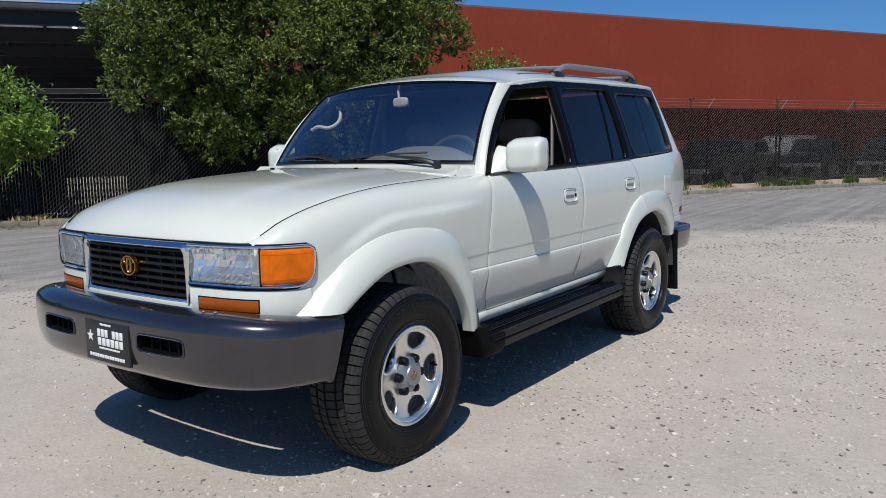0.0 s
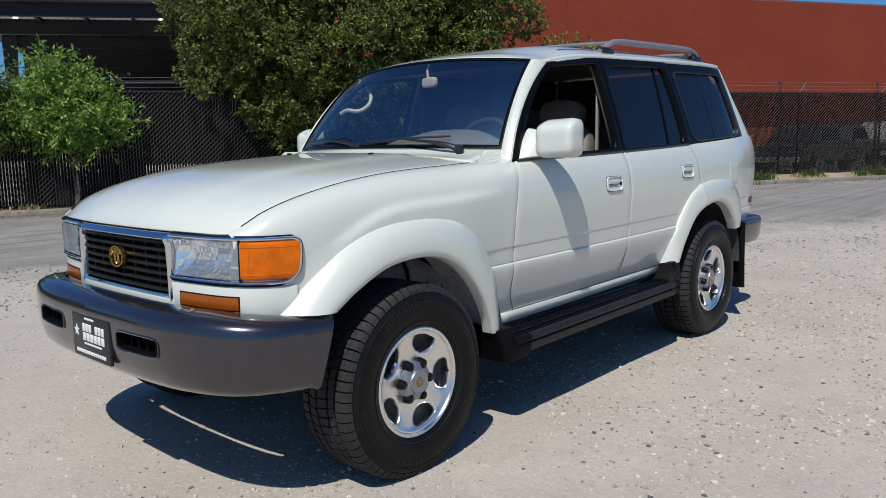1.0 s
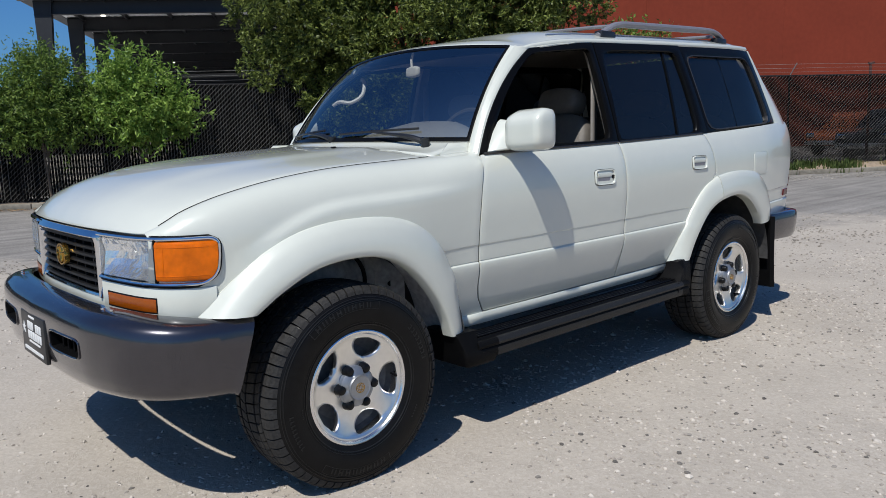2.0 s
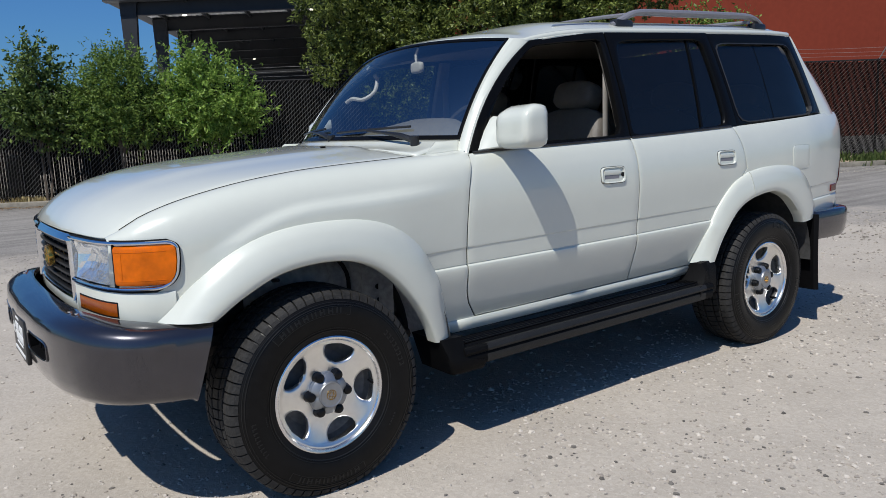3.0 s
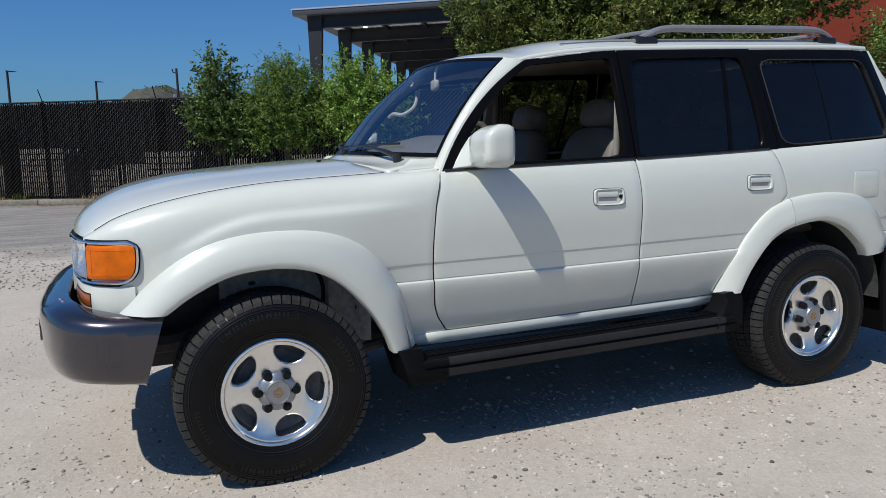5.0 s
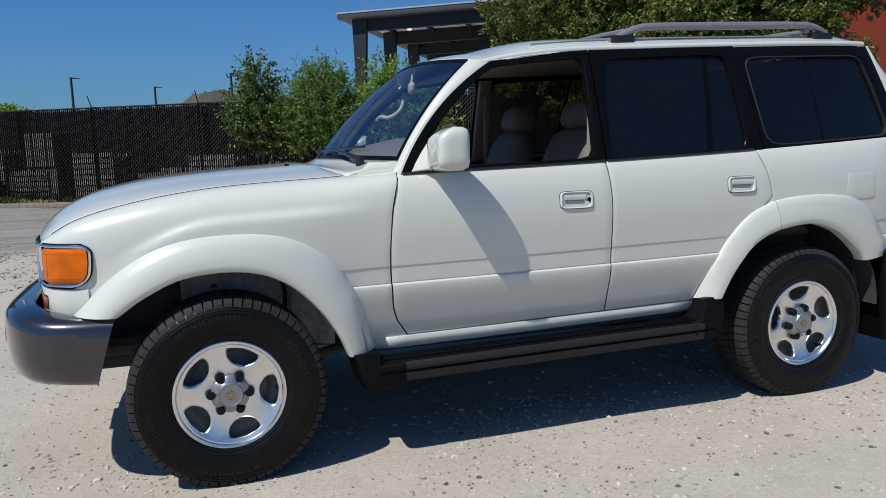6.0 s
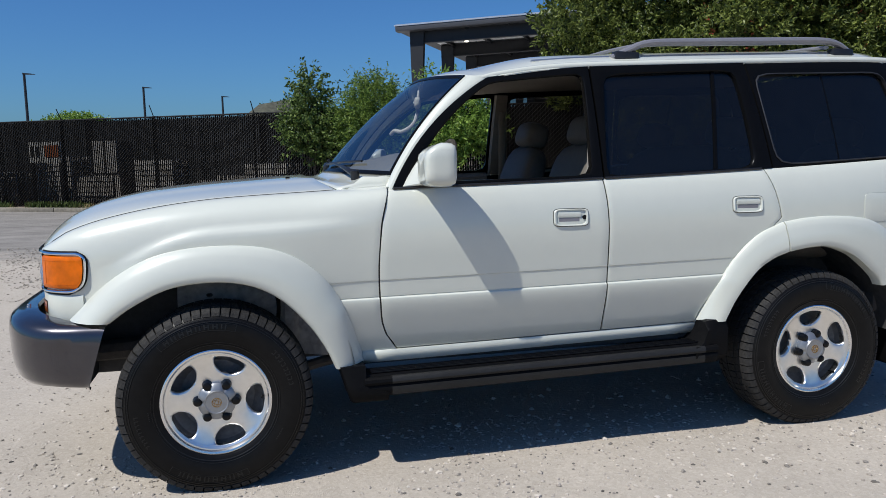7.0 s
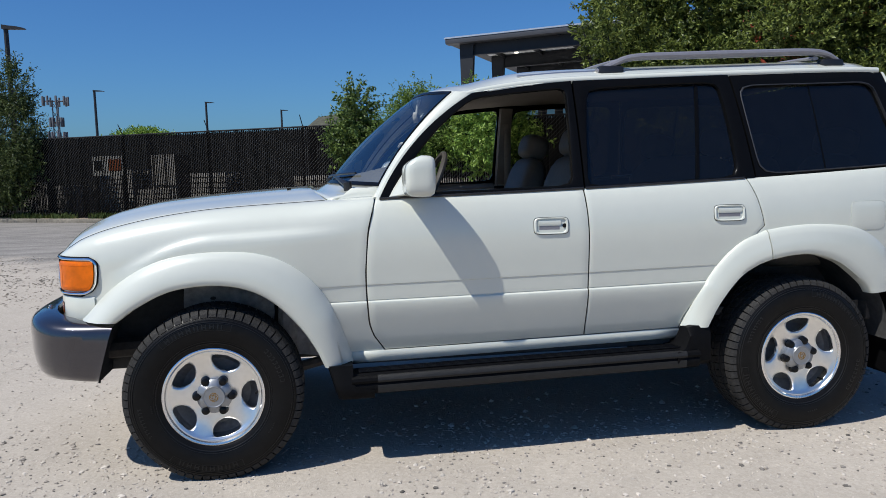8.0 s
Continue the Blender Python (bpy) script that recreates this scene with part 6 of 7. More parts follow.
bm = bmnew()
patch(bm, [[(u, n, 0.10 + 0.03 * noise.noise(Vector((u, n * 2, 3))) + 0.14 * soft(12, 17, u) * soft(-0.40, 0.0, n)) for n in (-0.345, -0.1, 0.2, 0.5, 0.9)] for u in np.arange(-27, 60.1, 0.5)])
tagged(part("verge", bm, DIRT, None, "dry dirt strip between kerb and fence", at=YARD), "", "ground", "", "structure")


def weeds(name, count, u0, u1, n0, n1, high, material, label):
    vs, fs = [], []
    centres = np.c_[rng.uniform(u0, u1, max(3, count // 90)), rng.uniform(n0, n1, max(3, count // 90))]
    for k in range(count):
        c = centres[k % len(centres)]
        u, n = c[0] + rng.normal(0, 0.16), c[1] + rng.normal(0, 0.07)
        h = high * rng.uniform(0.35, 1.0)
        a = rng.uniform(0, math.tau)
        lean = rng.uniform(0.1, 0.6) * h
        w = 0.008 + 0.010 * rng.random()
        dx, dy = math.cos(a), math.sin(a)
        i = len(vs)
        z = -0.01 if n < -0.49 else 0.09 + 0.14 * soft(12, 17, u) * soft(-0.40, 0.0, n)
        vs += [(u - dy * w, n + dx * w, z), (u + dy * w, n - dx * w, z), (u + dx * lean * 0.4 + dy * w, n + dy * lean * 0.4 - dx * w, z + h * 0.6), (u + dx * lean * 0.4 - dy * w, n + dy * lean * 0.4 + dx * w, z + h * 0.6), (u + dx * lean, n + dy * lean, z + h)]
        fs += [(i, i + 1, i + 2, i + 3), (i + 3, i + 2, i + 4)]
    return stuff(name, vs, fs, material, label=label, m=YARD, category="weeds")


WEED = island_material("weed_green", (0.035, 0.065, 0.014), (0.10, 0.125, 0.035), through_light=0.25)
DRY = island_material("dry_grass", (0.20, 0.15, 0.06), (0.42, 0.34, 0.17), through_light=0.2)
weeds("weeds", 5200, 17, 46, -0.42, -0.02, 0.19, WEED, "green weeds along the foot of the fence")
weeds("dry_grass", 4200, 15, 48, -0.35, 0.05, 0.075, DRY, "dry yellow grass on the verge")
weeds("weeds", 1500, -14, -3, -0.3, 0.05, 0.22, WEED, "green weeds along the foot of the fence")
weeds("dry_grass", 1800, -16, 9, -0.35, 0.05, 0.14, DRY, "dry yellow grass on the verge")
LITTER = island_material("leaf_litter", (0.10, 0.055, 0.025), (0.28, 0.18, 0.09))
vs, fs = [], []
for k in range(2600):
    u, n = rng.uniform(-4, 11), -0.52 - abs(rng.normal(0, 0.33))
    a, w = rng.uniform(0, math.tau), rng.uniform(0.015, 0.04)
    i = len(vs)
    vs += [(u + w * math.cos(a + q) * (1 if j % 2 else 0.5), n + w * math.sin(a + q) * (1 if j % 2 else 0.5), 0.006 + rng.uniform(0, 0.015)) for j, q in enumerate((0, 1.57, 3.14, 4.71))]
    fs.append((i, i + 1, i + 2, i + 3))
stuff("leaf_litter", vs, fs, LITTER, label="brown leaf litter in the gutter", m=YARD, category="leaves")

# ---------- chain-link fence with dark slats ----------
SLAT = island_material("fence_slat", (0.003, 0.003, 0.003), (0.0075, 0.007, 0.0068), 0.9, spec=0.0)
WIRE = mat("fence_wire", (0.22, 0.215, 0.205), 0.6, metal=0.0, vary=0.3, scale=2)
MESH = mat("chain_link_wire", (0.14, 0.137, 0.131), 0.6, vary=0.3, scale=2, spec=0.2)
POST = mat("fence_post", (0.018, 0.018, 0.018), 0.6, vary=0.2, scale=3, spec=0.1)
fence = tagged(new("fence"), "tall chain-link fence filled with dark privacy slats", "fence")
fence.matrix_basis = YARD
U0, U1 = -27.0, 57.0
for u in np.arange(U0, U1 + 0.1, 3.0):
    bm = bmnew()
    tube(bm, [(u, 0.05, 0.0), (u, 0.05, fence_top(u) + 0.03)], 0.022 if u > 14 else 0.035, 10)
    post = part("post", bm, POST, fence)
    bm = bmnew()
    tube(bm, [(u, 0.05, fence_top(u)), (u + 0.04, -0.16, fence_top(u) + 0.30)], 0.013, 6)
    part("arm", bm, WIRE if u > 14 else POST, post)
for z in (0.16, None):
    bm = bmnew()
    tube(bm, [(u, 0.03, z or fence_top(u)) for u in np.arange(U0, U1 + 0.1, 3.0)], 0.022, 8)
    part("rail", bm, POST, fence)
for k in range(3):
    bm = bmnew()
    tube(bm, [(u, 0.05 - 0.06 * k, fence_top(u) + 0.10 + 0.09 * k + 0.01 * math.sin(u * 1.7 + k)) for u in np.arange(3.0, U1 + 0.1, 1.0)], 0.0028, 4)
    part("barbed_wire", bm, WIRE, fence)
vs, fs = [], []
for k, u in enumerate([*np.arange(U0, 14.0, 0.0601), *np.arange(14.0, U1, 0.030)]):
    w, deep = (0.0260, 0.001) if u > 13.98 else (0.0462, 0.006)
    top = fence_top(u) - 0.02 + rng.uniform(-0.02, 0.02)
    t = rng.uniform(-0.3, 0.3) * deep
    i = len(vs)
    vs += [(u - w / 2, 0.0 + t, 0.12), (u + w / 2, 0.0 - t, 0.12), (u + w / 2, 0.0 - t, top), (u - w / 2, 0.0 + t, top), (u - w / 2, deep + t, 0.12), (u + w / 2, deep - t, 0.12), (u + w / 2, deep - t, top), (u - w / 2, deep + t, top)]
    fs += [(i, i + 1, i + 2, i + 3), (i + 5, i + 4, i + 7, i + 6), (i + 1, i + 5, i + 6, i + 2), (i + 4, i, i + 3, i + 7), (i + 3, i + 2, i + 6, i + 7)]
stuff("slats", vs, fs, SLAT, fence, "dark upright privacy slats")
vs, fs = [], []
for u in np.arange(U0, U1, 0.10):
    zt, zb = fence_top(u), 0.14
    a, b = (u + (zt - zb) * 1.02, zt), (u, zb)
    r = 0.0012 if u > 14 else 0.0026
    i = len(vs)
    for x, z in (a, b):
        vs += [(x, -0.014, z), (x + r, -0.008, z - r), (x - r, -0.008, z + r)]
    fs += [(i, i + 1, i + 4, i + 3), (i + 1, i + 2, i + 5, i + 4), (i + 2, i, i + 3, i + 5)]
stuff("chain_link", vs, fs, MESH, fence, "slanting grey chain-link wires")

# ---------- stored goods and vehicles behind the fence ----------
PALE = mat("pale_boards", (0.46, 0.435, 0.40), 0.8, vary=0.25, scale=3, per_object=0.2)
for k, u in enumerate(np.arange(-12.5, 8.0, 1.9)):
    st = tagged(new("pallet_stack"), "stack of pale boards behind the fence", "pallets", "stacks behind the fence")
    st.matrix_basis = YARD @ pose(u, 1.3 + 0.25 * (k % 3), 0)
    z = 0.0
    for lvl in range(4 + (k * 3) % 7):
        bm = bmnew()
        for j in range(9):
            box(bm, (j * 0.15, 0, z + 0.10), (j * 0.15 + 0.10, 0.9, z + 0.125))
        for y in (0, 0.4, 0.82):
            box(bm, (0, y, z), (1.30, y + 0.08, z + 0.10))
        tagged(part("pallet", bm, PALE, st, smooth=0), kind="stuff")
        z += 0.155

CRATE = mat("dark_container", (0.012, 0.0125, 0.013), 0.7, vary=0.3, scale=1, per_object=0.3)
for k, u in enumerate(np.arange(-33.0, 14.0, 6.3)):
    bm = bmnew()
    high = 2.70 if k % 2 else 2.64
    rows = [[(6.05 * i / 60, 0.04 * (i % 4 in (1, 2)) + y, z) for y, z in ((0, 0), (0, high), (2.3, high), (2.3, 0))] for i in range(61)]
    vs2 = patch(bm, rows)
    bm.faces.new(vs2[0])
    bm.faces.new(vs2[-1])
    tagged(part("storage_container", bm, CRATE, None, "dark corrugated storage container behind the fence", smooth=0, at=YARD @ pose(u, 3.3, 0)), "", "container", "containers behind the fence")
SIGN_W, SIGN_O = mat("sign_white", (0.6, 0.6, 0.58), 0.5), mat("sign_orange", (0.30, 0.075, 0.02), 0.5)
sign = tagged(new("yard_sign"), "white sign board with an orange mark behind the fence", "sign")
sign.matrix_basis = YARD @ pose(-8.1, 0.95, 0)
bm = bmnew()
box(bm, (0, 0, 1.35), (1.15, 0.03, 1.95))
part("board", bm, SIGN_W, sign)
bm = bmnew()
box(bm, (0.60, -0.012, 1.50), (1.10, -0.006, 1.85))
part("mark", bm, SIGN_O, sign)
for x in (0.08, 0.26):
    bm = bmnew()
    box(bm, (x, -0.012, 1.52), (x + 0.12, -0.006, 1.82))
    part("bar", bm, POST, sign)
for x in (0.05, 1.06):
    bm = bmnew()
    box(bm, (x, 0.03, 0), (x + 0.05, 0.08, 1.95))
    part("leg", bm, POST, sign)
for u, h, w in ((-6.2, 1.0, 0.95), (-6.15, 1.95, 0.9), (-2.0, 0.9, 1.1), (1.2, 1.0, 0.9), (-11.5, 1.2, 1.0)):
    cr = tagged(new("slatted_crate"), "pale slatted crate behind the fence", "crate", "crates behind the fence")
    cr.matrix_basis = YARD @ pose(u, 1.35 if h < 1.5 else 1.3, h - 0.95 if h > 1.5 else 0)
    top = 0.95 if h > 1.5 else h
    for j in range(8):
        bm = bmnew()
        box(bm, (j * w / 8, 0, 0.02), (j * w / 8 + w / 8 * 0.8, 0.02, top))
        part("board", bm, PALE, cr, smooth=0)
    bm = bmnew()
    box(bm, (0, 0.02, 0), (w, 0.7, top - 0.03))
    part("box", bm, CRATE, cr, smooth=0)

TYRE_DARK = mat("parked_tyre", (0.015, 0.015, 0.015), 0.8)
WINDOW_DARK = mat("parked_glass", (0.01, 0.012, 0.014), 0.08)


def pickup(u, n, colour, turn, label, cab=True):
    root = tagged(new("pickup_truck" if cab else "van"), label, "truck", "vehicles behind the fence")
    root.matrix_basis = YARD @ pose(u, n, 0, 0, 0, turn) @ Matrix.Diagonal((0.95, 0.95, 0.93, 1.0))
    paint = mat("parked_paint", colour, 0.3, coat=0.7, vary=0.05)
    bm = bmnew()
    profile = [(-2.6, 0.45), (-2.65, 0.75), (-2.55, 1.05), (-1.2, 1.15), (-0.9, 1.15), (2.5, 1.15), (2.6, 0.6), (2.5, 0.42)]
    rows = [[(x, y, z if abs(y) < 0.9 else lerp(z, 0.75, 0.12)) for x, z in profile] for y in (-0.95, -0.9, 0, 0.9, 0.95)]
    vs2 = patch(bm, rows, closed=True)
    bm.faces.new(vs2[0])
    bm.faces.new(vs2[-1])
    part("body", bm, paint, root)
    bm = bmnew()
    roof_pts = [(-1.25, 1.14), (-0.55, 1.75), (-0.2, 1.80), (0.85, 1.80), (1.15, 1.14)] if cab else [(-1.5, 1.14), (-1.0, 1.95), (-0.6, 2.05), (2.4, 2.05), (2.5, 1.14)]
    rows = [[(x, y * (0.80 if z > 1.5 else 0.92), z) for x, z in roof_pts] for y in (-1, -0.9, 0.9, 1)]
    vs2 = patch(bm, rows)
    bm.faces.new(vs2[0])
    bm.faces.new(vs2[-1])
    part("cab", bm, paint, root)
    for s2 in (-1, 1):
        bm = bmnew()
        pts = [(-0.95, 1.22), (-0.5, 1.68), (0.75, 1.68), (0.95, 1.22)]
        va2 = [bm.verts.new((x, s2 * (0.93 - 0.10 * (z - 1.14) / 0.66), z)) for x, z in pts]
        vb2 = [bm.verts.new((x, s2 * (0.90 - 0.10 * (z - 1.14) / 0.66), z)) for x, z in pts]
        bm.faces.new(va2)
        for q in range(4):
            bm.faces.new((va2[q], va2[(q + 1) % 4], vb2[(q + 1) % 4], vb2[q]))
        part("side_window", bm, WINDOW_DARK, root, smooth=0)
        for x in (-1.65, 1.6):
            b2 = bmesh.new()
            lathe(b2, [(0.0, -0.10), (0.2, -0.11), (0.36, -0.10), (0.37, 0.0), (0.36, 0.10), (0.2, 0.11), (0.0, 0.10)], 24)
            part("wheel", b2, TYRE_DARK, root, at=pose(x, s2 * 0.85, 0.37))
        bm = bmnew()
        box(bm, (-2.67, s2 * 0.70 - 0.16, 0.80), (-2.58, s2 * 0.70 + 0.16, 0.98), 0.02)
        part("headlight", bm, ALLOY_CUT, root)
    bm = bmnew()
    box(bm, (-2.70, -0.9, 0.48), (-2.58, 0.9, 0.66), 0.03)
    part("bumper", bm, ALLOY, root)
    return root


pickup(33.5, 8.0, (0.115, 0.118, 0.125), 25, "dark grey pickup truck parked behind the fence")
pickup(40.0, 11.5, (0.78, 0.77, 0.75), 20, "white van parked behind the fence", cab=False)
pickup(37.6, 7.5, (0.05, 0.05, 0.055), 25, "dark pickup truck parked behind the fence")
pickup(41.8, 7.0, (0.06, 0.06, 0.065), 25, "dark pickup truck parked behind the fence")
pickup(28.2, 4.2, (0.035, 0.036, 0.04), 25, "dark pickup truck parked behind the fence")
pickup(30.4, 8.6, (0.42, 0.10, 0.02), 25, "orange truck parked behind the fence")
for u in (24.2, 27.9, 31.6):
    bm = bmnew()
    tube(bm, [(0, 0, 0), (0, 0, fence_top(u) + 0.36)], 0.034, 8)
    tube(bm, [(-0.07, 0, fence_top(u) + 0.37), (0.10, 0, fence_top(u) + 0.39)], 0.036, 6)
    tagged(part("pipe_post", bm, mat("rusty_pipe", (0.075, 0.024, 0.015), 0.8, vary=0.3) if u < 25 else bpy.data.materials["rusty_pipe"], None, "rusty pipe post with a small cap behind the fence", at=YARD @ pose(u, 1.0, 0)), "", "post", "pipe posts")

# ---------- red building ----------
RED_WALL = mat("red_wall", (0.198, 0.0350, 0.0172), 0.85, vary=0.10, scale=0.8, bump=0.15, bump_scale=8, spec=0.2)
COPING = mat("coping", (0.10, 0.035, 0.028), 0.6, vary=0.1)
building = tagged(new("warehouse"), "long brick-red painted warehouse behind the fence", "building")
building.matrix_basis = YARD @ pose(11.0, 20.0, 0)
for k in range(10):
    bm = bmnew()
    a, b = k * 8.0, k * 8.0 + 7.994
    za, zb = 9.1, 9.1
    va2 = [bm.verts.new(p) for p in ((a, 0, 0), (b, 0, 0), (b, 0, zb), (a, 0, za), (a, 0.25, 0), (b, 0.25, 0), (b, 0.25, zb), (a, 0.25, za))]
    for q in ((0, 1, 2, 3), (5, 4, 7, 6), (1, 5, 6, 2), (4, 0, 3, 7), (3, 2, 6, 7)):
        bm.faces.new([va2[i] for i in q])
    part("wall_panel", bm, RED_WALL, building, smooth=0)
bm = bmnew()
tube(bm, [(-0.05, 0.12, 9.10), (80, 0.12, 9.10)], 0.12, 4)
part("coping", bm, COPING, building)
bm = bmnew()
box(bm, (0, 0.03, 0), (79.9, 0.2, 9.0))
part("wall_core", bm, RED_WALL, building)
bm = bmnew()
box(bm, (0, 0.26, 0), (0.25, 30, 9.0))
box(bm, (79.7, 0.26, 0), (79.95, 30, 9.0))
part("side_wall", bm, RED_WALL, building)
bm = bmnew()
box(bm, (0, 0.2, 8.6), (79.9, 30, 8.8))
part("roof", bm, CONCRETE, building)

# unseen pale slab behind the fence, added to bounce light under the canopy
BOUNCE_SLAB = mat("yard_concrete", (0.42, 0.405, 0.38), 0.9, vary=0.2, scale=0.8, bump=0.2, bump_scale=20)
bm = bmnew()
patch(bm, [[(u, n, z) for n, z in ((2.0, -0.05), (2.0, 0.012), (50.0, 0.012), (50.0, -0.05))] for u in (-26.0, 16.0)])
tagged(part("yard_floor", bm, BOUNCE_SLAB, None, "unseen pale floor slab behind the fence, added to bounce light", smooth=0, at=YARD), "", "floor", "", "structure")

# ---------- steel canopy ----------
STEEL = mat("dark_steel", (0.017, 0.018, 0.021), 0.55, metal=0.2, vary=0.15, scale=1)
FASCIA = mat("fascia_metal", (0.55, 0.56, 0.58), 0.35, metal=0.6, vary=0.06, scale=1)
DECK = mat("roof_deck", (0.82, 0.82, 0.80), 0.6, metal=0.0, vary=0.15, scale=1)
GUTTER = mat("gutter_grey", (0.075, 0.077, 0.085), 0.5, metal=0.3, vary=0.1, scale=1)
canopy = tagged(new("canopy"), "open dark steel canopy with a flat metal roof", "canopy")
canopy.matrix_basis = YARD @ pose(-1.15, 15.3, 0)
CW, CD = 12.0, 30.0


def cz(u):
    return 6.93 + 0.018 * u


bm = bmnew()
nu = 90
rows = []
for k in range(nu + 1):
    u = CW * k / nu
    rows.append([(u, n, cz(u) + 0.03 * (k % 2)) for n in (0, CD)])
patch(bm, rows)
part("roof_deck", bm, DECK, canopy, smooth=0, thick=0.02)
bm = bmnew()
rows = [[(u, n, cz(u) + z) for n, z in ((-0.28, 0.10), (-0.31, 0.11), (-0.31, 0.16), (-0.22, 0.19), (0.3, 0.17), (0.3, 0.10))] for u in (-0.35, CW)]
vs2 = patch(bm, rows, closed=True)
bm.faces.new(vs2[0])
bm.faces.new(vs2[-1])
part("fascia", bm, FASCIA, canopy, "pale metal roof edge")
bm = bmnew()
rows = [[(du, n, cz(0) + z) for du, z in ((-0.38, 0.10), (-0.41, 0.15), (-0.3, 0.18), (0.1, 0.17), (0.1, 0.10))] for n in (-0.25, CD)]
vs2 = patch(bm, rows, closed=True)
bm.faces.new(vs2[0])
bm.faces.new(vs2[-1])
part("fascia", bm, FASCIA, canopy, "pale metal roof edge")


bm = bmnew()
rows = [[(u, n, cz(u) + z) for n, z in ((-0.16, -0.12), (-0.26, -0.10), (-0.29, 0.02), (-0.28, 0.10), (0.2, 0.10), (0.2, -0.12))] for u in (-0.33, CW)]
vs2 = patch(bm, rows, closed=True)
bm.faces.new(vs2[0])
bm.faces.new(vs2[-1])
rows = [[(du, n, cz(0) + z) for du, z in ((-0.22, -0.12), (-0.33, -0.08), (-0.37, 0.10), (0.1, 0.10), (0.1, -0.02))] for n in (-0.16, CD)]
vs2 = patch(bm, rows, closed=True)
bm.faces.new(vs2[0])
bm.faces.new(vs2[-1])
part("gutter", bm, GUTTER, canopy, "dark grey gutter under the roof edge")


def beam(a, b, wide, high, name="beam"):
    bm = bmnew()
    a, b = Vector(a), Vector(b)
    way = (b - a).normalized()
    side = way.cross(Vector((0, 0, 1))).normalized()
    rows = []
    for p in (a, b):
        rows.append([p + side * x + Vector((0, 0, z)) for x, z in ((-wide, 0), (wide, 0), (wide, -0.03), (0.012, -0.03), (0.012, 0.03 - high), (wide, 0.03 - high), (wide, -high), (-wide, -high), (-wide, 0.03 - high), (-0.012, 0.03 - high), (-0.012, -0.03), (-wide, -0.03))])
    vs3 = patch(bm, rows, closed=True)
    bm.faces.new(vs3[0])
    bm.faces.new(vs3[-1])
    part(name, bm, STEEL, canopy, smooth=0)


for k in range(7):
    n = 0.25 + k * 4.9
    beam((0.2, n, cz(0.2) - 0.02), (CW, n, cz(CW) - 0.02), 0.13, 0.62)
    bm = bmnew()
    rows = [[(u0 + x, n + y, z) for x, y in ((0, -0.13), (w, -0.13), (w, 0.13), (0, 0.13))] for u0, w, z in ((0.30, 0.42, 0.0), (0.26, 0.46, 4.2), (0.20, 0.66, cz(0.5) - 0.1))]
    vs3 = patch(bm, rows, closed=True)
    bm.faces.new(vs3[-1])
    part("column", bm, STEEL, canopy, "tapered dark steel column", smooth=0)
bm = bmnew()
box(bm, (0.5, CD + 0.5, 0), (CW, CD + 0.8, 7.0))
part("back_wall", bm, STEEL, canopy, "dark back wall")
for k in range(7):
    u = 0.9 + k * 1.9
    beam((u, 0, cz(u) - 0.01), (u, CD, cz(u) - 0.01), 0.05, 0.16, "purlin")
LAMP_GLOW = bpy.data.materials.new("canopy_lamp_glow")
LAMP_GLOW.use_nodes = True
LAMP_GLOW.node_tree.nodes["Principled BSDF"].inputs["Emission Color"].default_value = (1, 0.93, 0.75, 1)
LAMP_GLOW.node_tree.nodes["Principled BSDF"].inputs["Emission Strength"].default_value = 2.2
for u, n in ((2.4, 1.7), (7.8, 1.7), (2.5, 15.5), (7.6, 15.5), (7.6, 20.0), (2.5, 22.0)):
    bm = bmnew()
    b2 = bmesh.new()
    lathe(b2, [(0.0, 0.0), (0.09, 0.0), (0.105, 0.02), (0.05, 0.09), (0.0, 0.10)], 16)
    bm.free()
    part("canopy_lamp", b2, LAMP_GLOW, canopy, "lit round canopy lamp", at=pose(u, n, cz(u) - 0.50, 90, 0, 0))

# ---------- trees ----------
BARK = mat("bark", (0.10, 0.078, 0.058), 0.9, vary=0.35, scale=6, bump=0.8, bump_scale=25)
LEAF_BIG = island_material("leaf_dark_green", (0.013, 0.030, 0.005), (0.255, 0.305, 0.070), 0.42, 0.34)
LEAF_DEEP = island_material("leaf_deep_green", (0.018, 0.036, 0.010), (0.13, 0.165, 0.05), 0.5, 0.2)
LEAF_SMALL = island_material("leaf_fresh_green", (0.07, 0.155, 0.022), (0.33, 0.46, 0.095), 0.45, 0.35)
LEAF_DRY = island_material("leaf_dull_green", (0.020, 0.050, 0.012), (0.19, 0.26, 0.066), 0.42, 0.28)
LEAF_MID = island_material("leaf_green", (0.035, 0.085, 0.015), (0.26, 0.36, 0.075), 0.45, 0.33)


